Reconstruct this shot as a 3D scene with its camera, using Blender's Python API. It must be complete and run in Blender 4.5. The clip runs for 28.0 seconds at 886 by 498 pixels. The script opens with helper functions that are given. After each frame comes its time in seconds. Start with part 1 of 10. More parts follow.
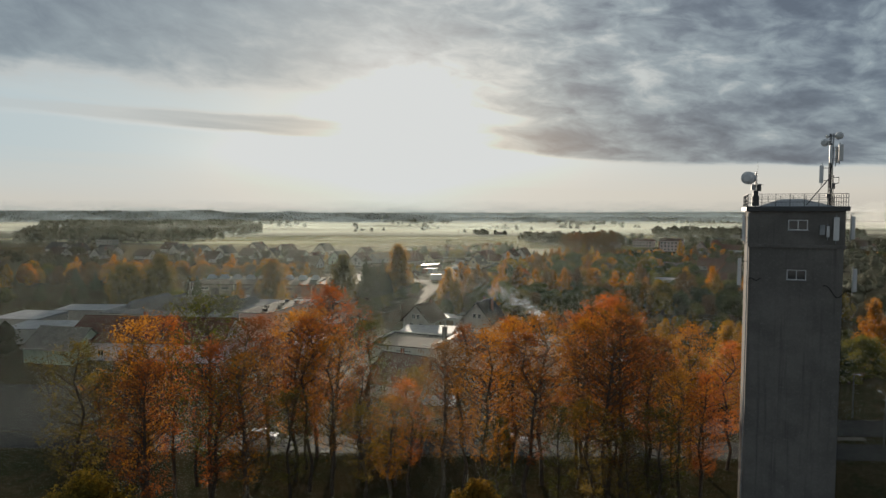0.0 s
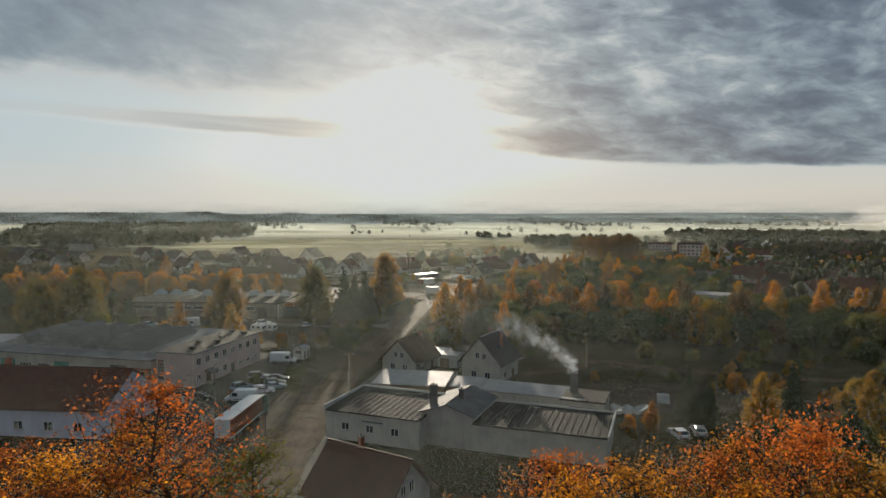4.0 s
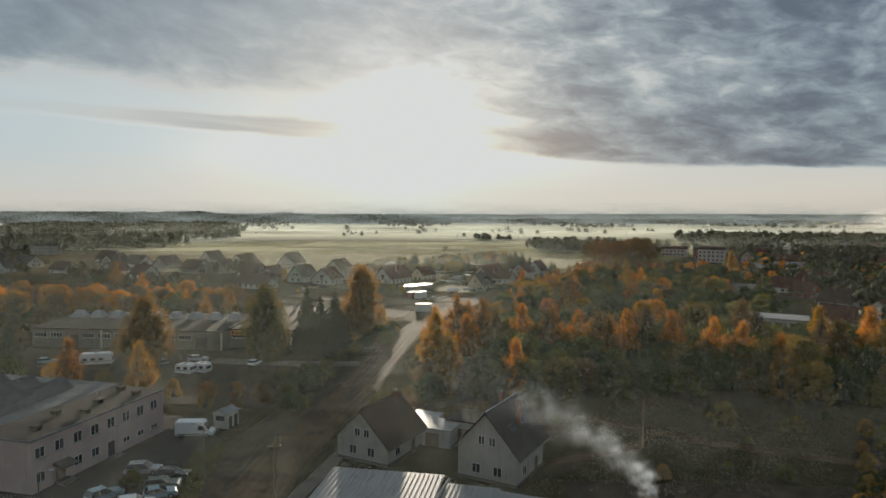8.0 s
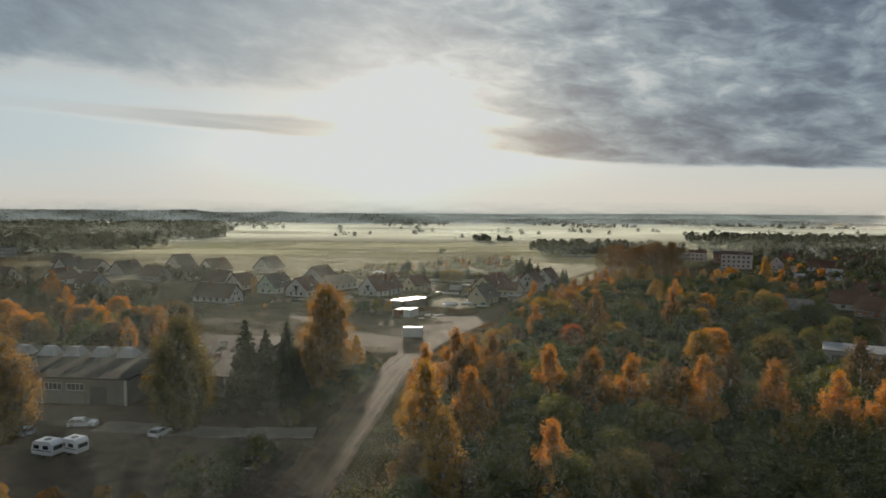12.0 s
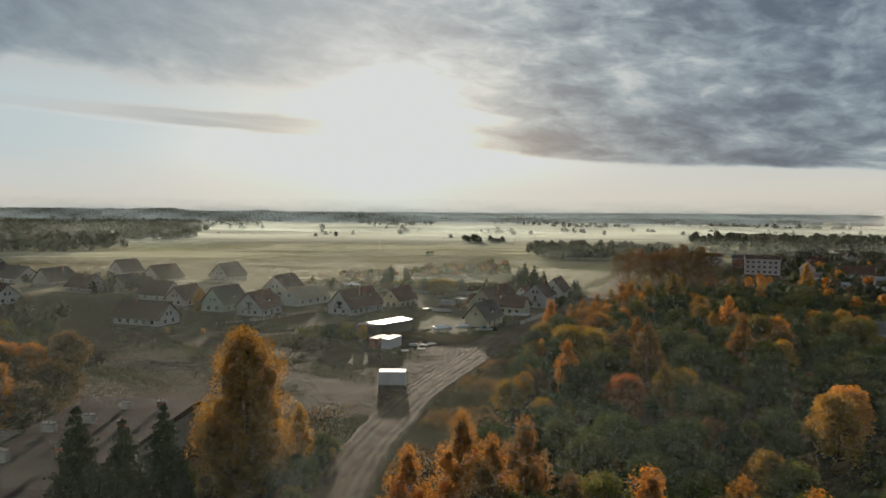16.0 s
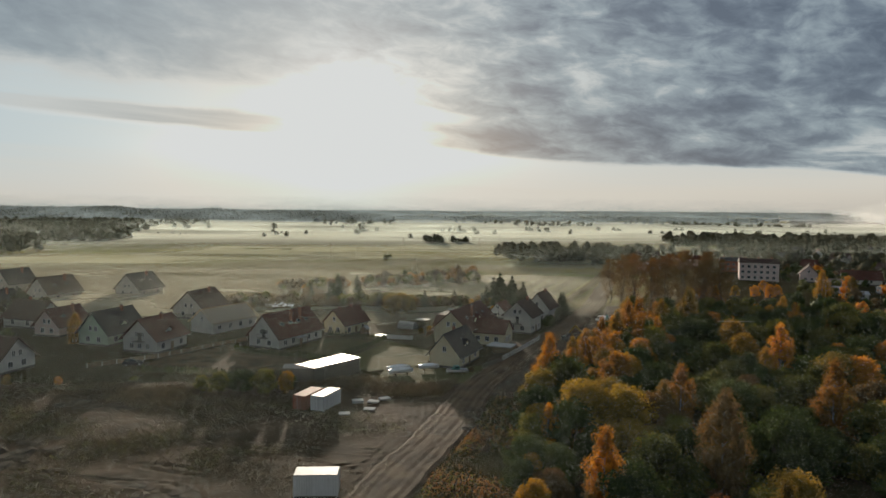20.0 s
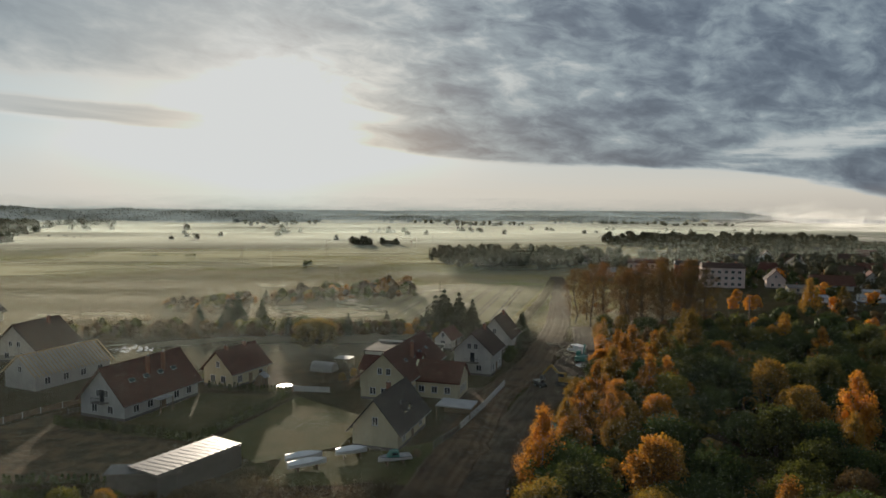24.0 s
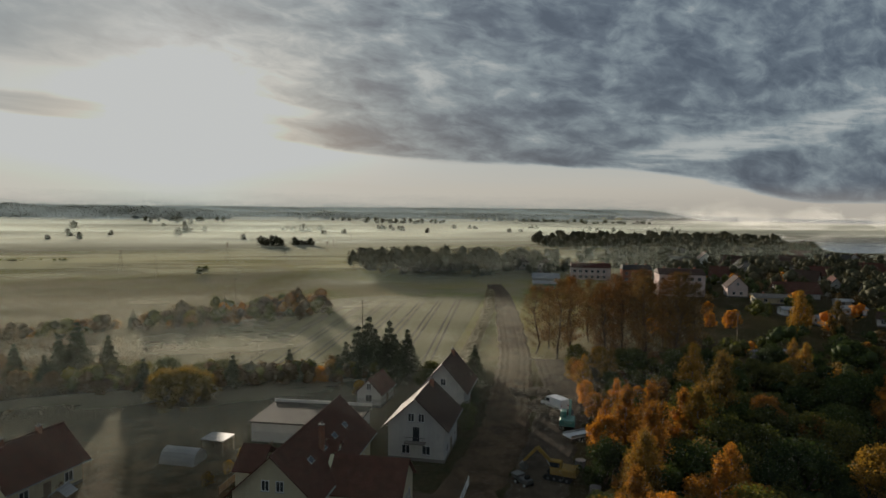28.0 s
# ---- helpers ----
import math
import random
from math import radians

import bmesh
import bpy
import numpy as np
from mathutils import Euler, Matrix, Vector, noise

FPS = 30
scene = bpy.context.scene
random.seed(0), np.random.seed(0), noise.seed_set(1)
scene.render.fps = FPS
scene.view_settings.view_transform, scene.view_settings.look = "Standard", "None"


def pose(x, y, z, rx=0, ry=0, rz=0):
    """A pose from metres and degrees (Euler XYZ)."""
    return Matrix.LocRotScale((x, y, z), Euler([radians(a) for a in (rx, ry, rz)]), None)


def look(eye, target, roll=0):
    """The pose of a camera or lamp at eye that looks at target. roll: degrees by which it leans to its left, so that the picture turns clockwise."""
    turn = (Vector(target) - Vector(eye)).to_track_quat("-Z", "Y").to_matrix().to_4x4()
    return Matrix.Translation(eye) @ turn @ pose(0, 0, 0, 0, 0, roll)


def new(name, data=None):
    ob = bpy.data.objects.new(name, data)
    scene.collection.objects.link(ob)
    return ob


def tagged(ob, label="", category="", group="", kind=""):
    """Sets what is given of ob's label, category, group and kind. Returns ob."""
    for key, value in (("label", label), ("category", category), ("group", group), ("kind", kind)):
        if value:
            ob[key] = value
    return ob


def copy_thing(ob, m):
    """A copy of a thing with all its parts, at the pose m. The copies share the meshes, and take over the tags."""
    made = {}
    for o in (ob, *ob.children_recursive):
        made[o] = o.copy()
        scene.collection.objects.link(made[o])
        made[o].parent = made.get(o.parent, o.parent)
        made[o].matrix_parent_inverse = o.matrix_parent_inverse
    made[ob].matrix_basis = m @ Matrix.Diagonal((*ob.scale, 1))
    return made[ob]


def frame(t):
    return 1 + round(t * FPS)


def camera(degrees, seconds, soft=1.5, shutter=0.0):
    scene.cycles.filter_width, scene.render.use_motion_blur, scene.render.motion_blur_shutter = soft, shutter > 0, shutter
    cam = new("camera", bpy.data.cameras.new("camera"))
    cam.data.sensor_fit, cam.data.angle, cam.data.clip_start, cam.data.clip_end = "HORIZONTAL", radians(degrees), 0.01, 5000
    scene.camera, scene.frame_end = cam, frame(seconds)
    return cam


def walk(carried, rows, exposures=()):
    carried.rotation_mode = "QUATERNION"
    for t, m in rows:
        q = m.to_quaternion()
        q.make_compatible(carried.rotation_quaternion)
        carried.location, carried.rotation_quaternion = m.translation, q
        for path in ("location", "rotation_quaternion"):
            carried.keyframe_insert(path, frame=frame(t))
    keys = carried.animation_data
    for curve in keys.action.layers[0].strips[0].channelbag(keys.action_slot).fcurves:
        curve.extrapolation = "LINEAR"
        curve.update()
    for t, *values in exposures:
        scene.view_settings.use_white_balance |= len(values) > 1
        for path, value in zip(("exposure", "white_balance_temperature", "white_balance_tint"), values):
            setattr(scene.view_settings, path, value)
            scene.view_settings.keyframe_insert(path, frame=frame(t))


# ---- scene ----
scene.cycles.transparent_max_bounces = 32
cam = camera(68.8, 28.0)
PATH = [
    (0, (0.843, 3.33, 34.615), (0.771, 5.326, 34.501), 0.1),
    (0.5, (0.927, 8.335, 34.706), (0.853, 10.331, 34.594), 0.2),
    (1, (0.797, 13.661, 34.83), (0.724, 15.657, 34.719), 0.2),
    (1.5, (0.777, 19.084, 34.992), (0.707, 21.079, 34.88), 0.2),
    (2, (0.743, 24.889, 35.115), (0.673, 26.885, 35.004), 0.2),
    (2.5, (0.764, 31.225, 35.081), (0.693, 33.221, 34.97), 0.1),
    (3, (0.862, 37.847, 35.026), (0.791, 39.843, 34.917), 0.1),
    (3.5, (1.14, 44.499, 34.98), (1.063, 46.495, 34.87), 0.1),
    (5.5, (1.533, 70.821, 34.858), (1.453, 72.816, 34.747), -0.1),
    (6, (1.457, 76.769, 34.86), (1.378, 78.765, 34.75), 0.1),
    (6.5, (1.468, 82.397, 35.08), (1.389, 84.392, 34.966), -0.1),
    (7, (1.311, 88.011, 35.279), (1.235, 90.006, 35.166), -0.1),
    (7.5, (1.183, 93.581, 35.472), (1.109, 95.576, 35.358), -0.0),
    (8, (1.015, 99.366, 35.529), (0.943, 101.362, 35.419), 0.2),
    (8.5, (0.855, 105.236, 35.611), (0.784, 107.232, 35.498), 0.1),
    (9, (0.732, 111.248, 35.665), (0.661, 113.243, 35.553), 0.2),
    (9.5, (0.562, 117.152, 35.612), (0.491, 119.147, 35.501), 0.3),
    (10, (0.438, 123.16, 35.707), (0.367, 125.155, 35.597), 0.3),
    (10.5, (0.075, 128.864, 35.743), (0.009, 130.859, 35.633), 0.3),
    (11, (-0.097, 134.645, 35.818), (-0.162, 136.641, 35.708), 0.4),
    (11.5, (-0.097, 140.606, 35.821), (-0.16, 142.602, 35.711), 0.5),
    (12, (0.011, 146.789, 35.903), (-0.053, 148.785, 35.791), 0.4),
    (12.5, (-0.022, 153.351, 35.924), (-0.083, 155.346, 35.811), 0.4),
    (14.5, (-1.98, 180.556, 35.437), (-2.025, 182.553, 35.325), 0.4),
    (15, (-2.285, 187.198, 35.459), (-2.325, 189.194, 35.346), 0.3),
    (15.5, (-2.579, 193.522, 35.604), (-2.613, 195.518, 35.489), 0.5),
    (16, (-2.831, 199.795, 35.747), (-2.853, 201.792, 35.632), 0.5),
    (16.5, (-2.868, 206.023, 35.81), (-2.878, 208.019, 35.695), 0.5),
    (17, (-2.977, 212.468, 35.911), (-2.971, 214.465, 35.794), 0.5),
    (17.5, (-3.019, 218.82, 35.978), (-3.0, 220.816, 35.861), 0.5),
    (18, (-3.053, 225.14, 36.094), (-3.018, 227.136, 35.976), 0.5),
    (18.5, (-3.077, 231.359, 36.114), (-3.027, 233.355, 35.996), 0.5),
    (19, (-2.992, 237.942, 36.124), (-2.924, 239.937, 36.005), 0.4),
    (19.5, (-2.918, 244.405, 36.039), (-2.835, 246.4, 35.92), 0.5),
    (20, (-2.851, 250.93, 36.058), (-2.749, 252.924, 35.938), 0.5),
    (20.5, (-2.553, 257.244, 36.061), (-2.435, 259.237, 35.94), 0.4),
    (22.5, (-1.503, 282.196, 36.138), (-1.28, 284.18, 36.017), 0.4),
    (23, (-1.144, 288.544, 36.181), (-0.889, 290.524, 36.06), 0.5),
    (23.5, (-0.828, 294.672, 36.178), (-0.541, 296.648, 36.057), 0.5),
    (24, (-0.317, 300.76, 36.218), (0.004, 302.731, 36.098), 0.4),
    (24.5, (0.177, 306.945, 36.26), (0.532, 308.909, 36.137), 0.4),
    (25, (0.864, 313.25, 36.259), (1.253, 315.208, 36.136), 0.4),
    (25.5, (1.608, 319.427, 36.295), (2.027, 321.379, 36.172), 0.4),
    (26, (2.508, 325.605, 36.36), (2.958, 327.549, 36.236), 0.5),
    (26.5, (3.477, 331.522, 36.401), (3.956, 333.46, 36.277), 0.5),
    (27, (4.465, 337.552, 36.479), (4.972, 339.483, 36.355), 0.6),
    (27.5, (5.354, 343.475, 36.598), (5.888, 345.398, 36.472), 0.6),
    (28, (6.258, 349.599, 36.687), (6.824, 351.513, 36.56), 0.7),
]
walk(cam, [(t, look(eye, target, roll)) for t, eye, target, roll in PATH], exposures=((0, 0.68), (20, 0.68), (23, 0.64), (27, 0.59), (27.5, 0.50), (28, 0.30)))

# ---------- sky, sun ----------
SUN_EL, SUN_AZ = radians(7.0), radians(-5.6)      # azimuth from +y towards +x
SUN_WAY = Vector((math.sin(SUN_AZ) * math.cos(SUN_EL), math.cos(SUN_AZ) * math.cos(SUN_EL), math.sin(SUN_EL)))
GLOW_EL = radians(8.4)
GLOW_WAY = Vector((math.sin(SUN_AZ) * math.cos(GLOW_EL), math.cos(SUN_AZ) * math.cos(GLOW_EL), math.sin(GLOW_EL)))

sun_data = bpy.data.lights.new("sun", "SUN")
sun_data.energy, sun_data.angle, sun_data.color = 4.9, radians(1.2), (1.0, 0.86, 0.69)
sun = new("sun", sun_data)
sun.matrix_world = look(SUN_WAY * 900, (0, 0, 0))


class Nodes:
    """Short hand for building node trees."""

    def __init__(self, tree):
        self.tree = tree
        tree.nodes.clear()

    def add(self, kind, **given):
        n = self.tree.nodes.new(kind)
        for key, value in given.items():
            sock = n.inputs.get(key.replace("_", " "))
            if sock is None:
                sock = n.inputs.get(key)
            self.put(sock, value)
        return n

    def put(self, sock, value):
        if isinstance(value, bpy.types.NodeSocket):
            self.tree.links.new(value, sock)
        else:
            if isinstance(value, (tuple, list)) and len(value) == 3 and sock.type == "RGBA":
                value = (*value, 1.0)
            sock.default_value = value

    def math(self, op, a, b=0.0, clamp=False):
        n = self.tree.nodes.new("ShaderNodeMath")
        n.operation, n.use_clamp = op, clamp
        self.put(n.inputs[0], a)
        self.put(n.inputs[1], b)
        return n.outputs[0]

    def vec(self, op, a, b):
        n = self.tree.nodes.new("ShaderNodeVectorMath")
        n.operation = op
        self.put(n.inputs[0], a)
        self.put(n.inputs[1], b)
        return n.outputs["Value"] if op in ("DOT_PRODUCT", "LENGTH") else n.outputs["Vector"]

    def mix(self, fac, a, b, blend="MIX"):
        n = self.tree.nodes.new("ShaderNodeMix")
        n.data_type, n.blend_type = "RGBA", blend
        self.put(n.inputs[0], fac)
        self.put(n.inputs[6], a)
        self.put(n.inputs[7], b)
        return n.outputs[2]

    def ramp(self, fac, *stops):
        n = self.tree.nodes.new("ShaderNodeValToRGB")
        e = n.color_ramp.elements
        while len(e) < len(stops):
            e.new(0.5)
        for k, (pos, col) in enumerate(stops):
            e[k].position = pos
            e[k].color = (*col, 1) if isinstance(col, tuple) else (col, col, col, 1)
        self.put(n.inputs[0], fac)
        return n.outputs[0]

    def noise(self, vector, scale, detail=4.0, rough=0.55, distort=0.0):
        n = self.tree.nodes.new("ShaderNodeTexNoise")
        if vector is not None:
            self.put(n.inputs["Vector"], vector)
        for key, value in (("Scale", scale), ("Detail", detail), ("Roughness", rough), ("Distortion", distort)):
            n.inputs[key].default_value = value
        return n.outputs["Fac"]

    def smooth(self, x, lo, hi):
        n = self.tree.nodes.new("ShaderNodeMapRange")
        n.interpolation_type = "SMOOTHSTEP"
        self.put(n.inputs[0], x)
        self.put(n.inputs[1], lo)
        self.put(n.inputs[2], hi)
        return n.outputs[0]


world = bpy.data.worlds.new("world")
scene.world = world
world.use_nodes = True
N = Nodes(world.node_tree)
sky = N.add("ShaderNodeTexSky")
sky.sky_type, sky.sun_disc = "NISHITA", False
sky.sun_elevation, sky.sun_rotation = SUN_EL, SUN_AZ
sky.air_density, sky.dust_density = 1.0, 2.0
clear = N.mix(1.0, sky.outputs[0], (0.16, 0.16, 0.16), "MULTIPLY")
coord = N.add("ShaderNodeTexCoord").outputs["Generated"]
xyz = N.add("ShaderNodeSeparateXYZ", Vector=coord)
up = N.math("MAXIMUM", xyz.outputs[2], 0.0)
# a cloud sheet overhead: directions projected on a level plane
deep = N.math("ADD", up, 0.13)
flat = N.add("ShaderNodeCombineXYZ", X=N.math("DIVIDE", xyz.outputs[0], deep), Y=N.math("DIVIDE", xyz.outputs[1], deep))
stretched = N.add("ShaderNodeMapping", Vector=flat.outputs[0], Rotation=(0, 0, radians(9)), Scale=(0.82, 0.95, 1.0), Location=(1.3, 6.4, 0))
big = N.noise(stretched.outputs[0], 0.9, 2.0, 0.5, 0.3)
side = N.math("DIVIDE", xyz.outputs[0], N.math("MAXIMUM", xyz.outputs[1], 0.2))
seen = N.add("ShaderNodeCombineXYZ", X=side, Y=N.math("ADD", N.math("MULTIPLY", up, 2.7), N.math("MULTIPLY", side, 0.22)), Z=1.7).outputs[0]
mid = N.noise(seen, 5.0, 5.0, 0.56, 0.6)
cells = N.noise(seen, 15.0, 4.0, 0.58, 0.4)


def plus(*terms):
    out = terms[0]
    for q in terms[1:]:
        out = N.math("ADD", out, q)
    return out


def times(*terms):
    out = terms[0]
    for q in terms[1:]:
        out = N.math("MULTIPLY", out, q)
    return out


def less(a, b):
    return N.math("SUBTRACT", a, b)


def streaks(across, upward, z, detail=5.0):
    """Long thin level bands, low over the horizon."""
    return N.noise(N.add("ShaderNodeCombineXYZ", X=times(side, across), Y=times(plus(up, times(side, 0.035)), upward), Z=z).outputs[0], 1.0, detail, 0.6, 0.4)


lines = streaks(2.2, 26.0, 3.3)
fibres = streaks(5.0, 70.0, 9.1)
ragged = times(less(lines, 0.5), 0.022)
high = plus(up, ragged, times(less(fibres, 0.5), 0.010))
# the under side of the deck: a blunt tip beside the sun, sinking towards +x
edge = plus(0.061, times(0.048, N.math("POWER", 2.718, times(plus(side, 0.04), -4.6))))
edge = less(edge, times(N.smooth(side, 0.56, 1.08), 0.048))
above = less(high, edge)
tip = N.smooth(plus(side, times(less(mid, 0.5), 0.10)), -0.045, 0.035)
lower_deck = times(N.smooth(above, -0.004, 0.007), tip)
upper_deck = N.smooth(plus(up, times(less(mid, 0.5), 0.05), times(less(lines, 0.5), 0.05)), 0.142, 0.205)
cover = N.math("MAXIMUM", lower_deck, upper_deck)
# a bright wedge between the two beside the sun, and a bright gap far towards +x
wedge_mid = less(0.146, times(side, 0.16))
wedge = times(less(1.0, N.smooth(N.math("ABSOLUTE", less(high, wedge_mid)), 0.004, 0.017)), less(1.0, N.smooth(side, 0.045, 0.15)), N.smooth(side, -0.08, -0.01))
gap_mid = plus(0.058, times(less(side, 0.50), 0.105))
gap = times(less(1.0, N.smooth(N.math("ABSOLUTE", less(high, gap_mid)), 0.006, 0.026)), N.smooth(side, 0.48, 0.66), plus(0.35, times(N.smooth(fibres, 0.35, 0.65), 0.6)))
cover = times(cover, less(1.0, times(wedge, 0.8)), less(1.0, times(gap, 0.85)))
# grey in the deck: heavier towards +x, thin round the sun, mottled
body = plus(0.66, times(N.smooth(side, -0.62, -0.15), -0.20), times(N.smooth(side, -0.06, 0.42), 0.36), times(N.smooth(up, 0.16, 0.30), 0.10))
mottle = plus(times(less(big, 0.5), 0.6), times(less(mid, 0.5), 1.35), times(less(cells, 0.5), 1.55), times(less(lines, 0.5), less(1.0, N.smooth(up, 0.12, 0.26)), 0.40))
calm = plus(0.34, times(N.smooth(side, -0.25, 0.25), 0.70))
thick = times(cover, plus(body, times(mottle, calm), times(less(1.0, N.smooth(above, 0.022, 0.065)), tip, 0.20)))
thick = less(thick, times(N.smooth(up, 0.40, 0.80), 0.08))
# the long lens of cloud on the other side of the sun, with a bright rim under it
lens_mid = less(0.1255, times(plus(side, 0.17), 0.018))
lens_half = times(plus(0.010, times(N.smooth(side, -0.7, -0.22), 0.008)), plus(0.55, times(mid, 0.9)))
lens_off = less(high, lens_mid)
lens = times(less(1.0, N.smooth(N.math("DIVIDE", N.math("ABSOLUTE", lens_off), lens_half), 0.45, 1.15)), less(1.0, N.smooth(plus(side, times(less(cells, 0.5), 0.08)), -0.205, -0.15)))
thick = plus(thick, times(lens, plus(0.16, times(N.smooth(side, -0.75, -0.25), 0.50)), plus(0.7, times(less(fibres, 0.3), 0.8))))
rim = times(less(1.0, N.smooth(N.math("ABSOLUTE", plus(lens_off, lens_half, -0.0005)), 0.001, 0.006)), less(1.0, N.smooth(side, -0.30, -0.2)), N.smooth(side, -0.9, -0.4))
cloud = N.ramp(N.math("MULTIPLY", thick, 0.80), (0.0, (0.475, 0.565, 0.605)), (0.22, (0.485, 0.525, 0.535)), (0.50, (0.265, 0.328, 0.372)), (0.78, (0.148, 0.19, 0.242)), (1.0, (0.10, 0.132, 0.18)))
# clear low sky: pale blue on one side, cream over the horizon and towards +x
veils = streaks(1.3, 38.0, 7.7, 4.0)
open_sky = less(1.0, N.smooth(thick, 0.0, 0.30))
cream = plus(times(less(1.0, N.smooth(up, 0.0, 0.105)), 0.75), times(N.smooth(side, -0.5, 0.15), 0.35), times(less(veils, 0.5), 0.7))
tone = N.mix(N.math("MULTIPLY", cream, open_sky, clamp=True), N.mix(0.04, cloud, clear), (0.655, 0.615, 0.535))
low_dim = times(less(1.0, N.smooth(up, 0.0, 0.045)), plus(times(N.smooth(N.math("ABSOLUTE", plus(side, 0.09)), 0.15, 0.7), 0.18), times(N.smooth(side, 0.3, 0.9), 0.34)))
tone = N.mix(low_dim, tone, (0.46, 0.42, 0.365))
tone = N.mix(times(rim, 0.4), tone, (0.70, 0.70, 0.67))
# the sun's glare in thin cloud
dot = N.math("MAXIMUM", N.vec("DOT_PRODUCT", coord, tuple(GLOW_WAY)), 0.0)
wide = N.math("POWER", dot, 30.0)
near = times(N.math("POWER", dot, 270.0), less(1.0, times(N.smooth(thick, 0.45, 0.95), 0.5)))
shelf = times(N.math("POWER", 2.718, times(N.math("POWER", N.math("ABSOLUTE", times(plus(side, 0.08), 3.6)), 2.0), -1.0)), N.math("POWER", 2.718, times(N.math("POWER", N.math("ABSOLUTE", times(plus(up, -0.088), 30.0)), 2.0), -1.0)), open_sky)
glow = plus(times(wide, 0.085), times(near, 0.42), times(shelf, 0.13))
tone = N.mix(1.0, tone, N.mix(1.0, (0.95, 1.0, 1.04), N.add("ShaderNodeCombineXYZ", X=glow, Y=glow, Z=glow).outputs[0], "MULTIPLY"), "ADD")
low = N.add("ShaderNodeVectorMath")
low.operation = "MINIMUM"
N.put(low.inputs[0], tone)
low.inputs[1].default_value = (0.70, 0.715, 0.705)
back = N.add("ShaderNodeBackground", Color=low.outputs[0], Strength=0.615)
N.tree.links.new(back.outputs[0], N.add("ShaderNodeOutputWorld").inputs[0])

# ---------- materials ----------
def surface(name, c1, c2, rough=0.8, scale=0.6, fine=6.0, bump=0.25, metal=0.0, c3=None, stripe=None, spec=0.04, vary=0.12, streak=0.0):
    """A worn surface: two colours in patches, a third in fine spots, relief. stripe: (axis, waves per metre, depth)."""
    m = bpy.data.materials.new(name)
    m.use_nodes = True
    n = Nodes(m.node_tree)
    obj = n.add("ShaderNodeTexCoord").outputs["Object"]
    seed = n.add("ShaderNodeObjectInfo").outputs["Random"]
    shift = n.add("ShaderNodeVectorMath")
    shift.operation = "MULTIPLY_ADD"
    n.put(shift.inputs[0], n.add("ShaderNodeCombineXYZ", X=seed, Y=seed, Z=0.0).outputs[0])
    shift.inputs[1].default_value = (37, 53, 0)
    n.put(shift.inputs[2], obj)
    at = shift.outputs[0]
    patch = n.noise(at, scale, 4, 0.6, 0.3)
    grain = n.noise(at, fine, 5, 0.65)
    col = n.mix(n.smooth(patch, 0.35, 0.66), c1, c2)
    if c3:
        col = n.mix(n.smooth(grain, 0.56, 0.70), col, c3)
    if streak:
        run = n.add("ShaderNodeMapping", Vector=at, Scale=(2.4, 2.4, 0.12))
        col = n.mix(n.math("MULTIPLY", n.smooth(n.noise(run.outputs[0], 1.0, 4, 0.6), 0.5, 0.75), streak), col, tuple(0.45 * v for v in c1))
    tone = n.math("ADD", n.math("MULTIPLY", n.math("SUBTRACT", grain, 0.5), 0.5), n.math("MULTIPLY", n.math("SUBTRACT", seed, 0.5), vary * 2))
    col = n.mix(1.0, col, n.ramp(n.math("ADD", tone, 0.5), (0.0, 0.55), (0.5, 1.0), (1.0, 1.45)), "MULTIPLY")
    height = grain
    if stripe:
        axis, freq, depth = stripe
        w = n.add("ShaderNodeTexWave", Vector=obj, Scale=freq * 0.3183, Distortion=0.3)
        w.wave_type, w.bands_direction, w.wave_profile = "BANDS", axis, "SAW" if axis == "Z" else "SIN"
        height = n.math("ADD", n.math("MULTIPLY", grain, 0.4), n.math("MULTIPLY", w.outputs["Fac"], depth))
        col = n.mix(n.math("MULTIPLY", w.outputs["Fac"], 0.28), col, tuple(0.45 * v for v in c1))
    b = n.add("ShaderNodeBump", Strength=min(1.0, bump), Distance=0.05, Height=height)
    p = n.add("ShaderNodeBsdfPrincipled", Base_Color=col, Roughness=n.math("ADD", n.math("MULTIPLY", grain, 0.2), rough - 0.1, clamp=True), Metallic=metal, Normal=b.outputs[0])
    p.inputs["Specular IOR Level"].default_value = spec
    n.tree.links.new(p.outputs[0], n.add("ShaderNodeOutputMaterial").inputs[0])
    return m


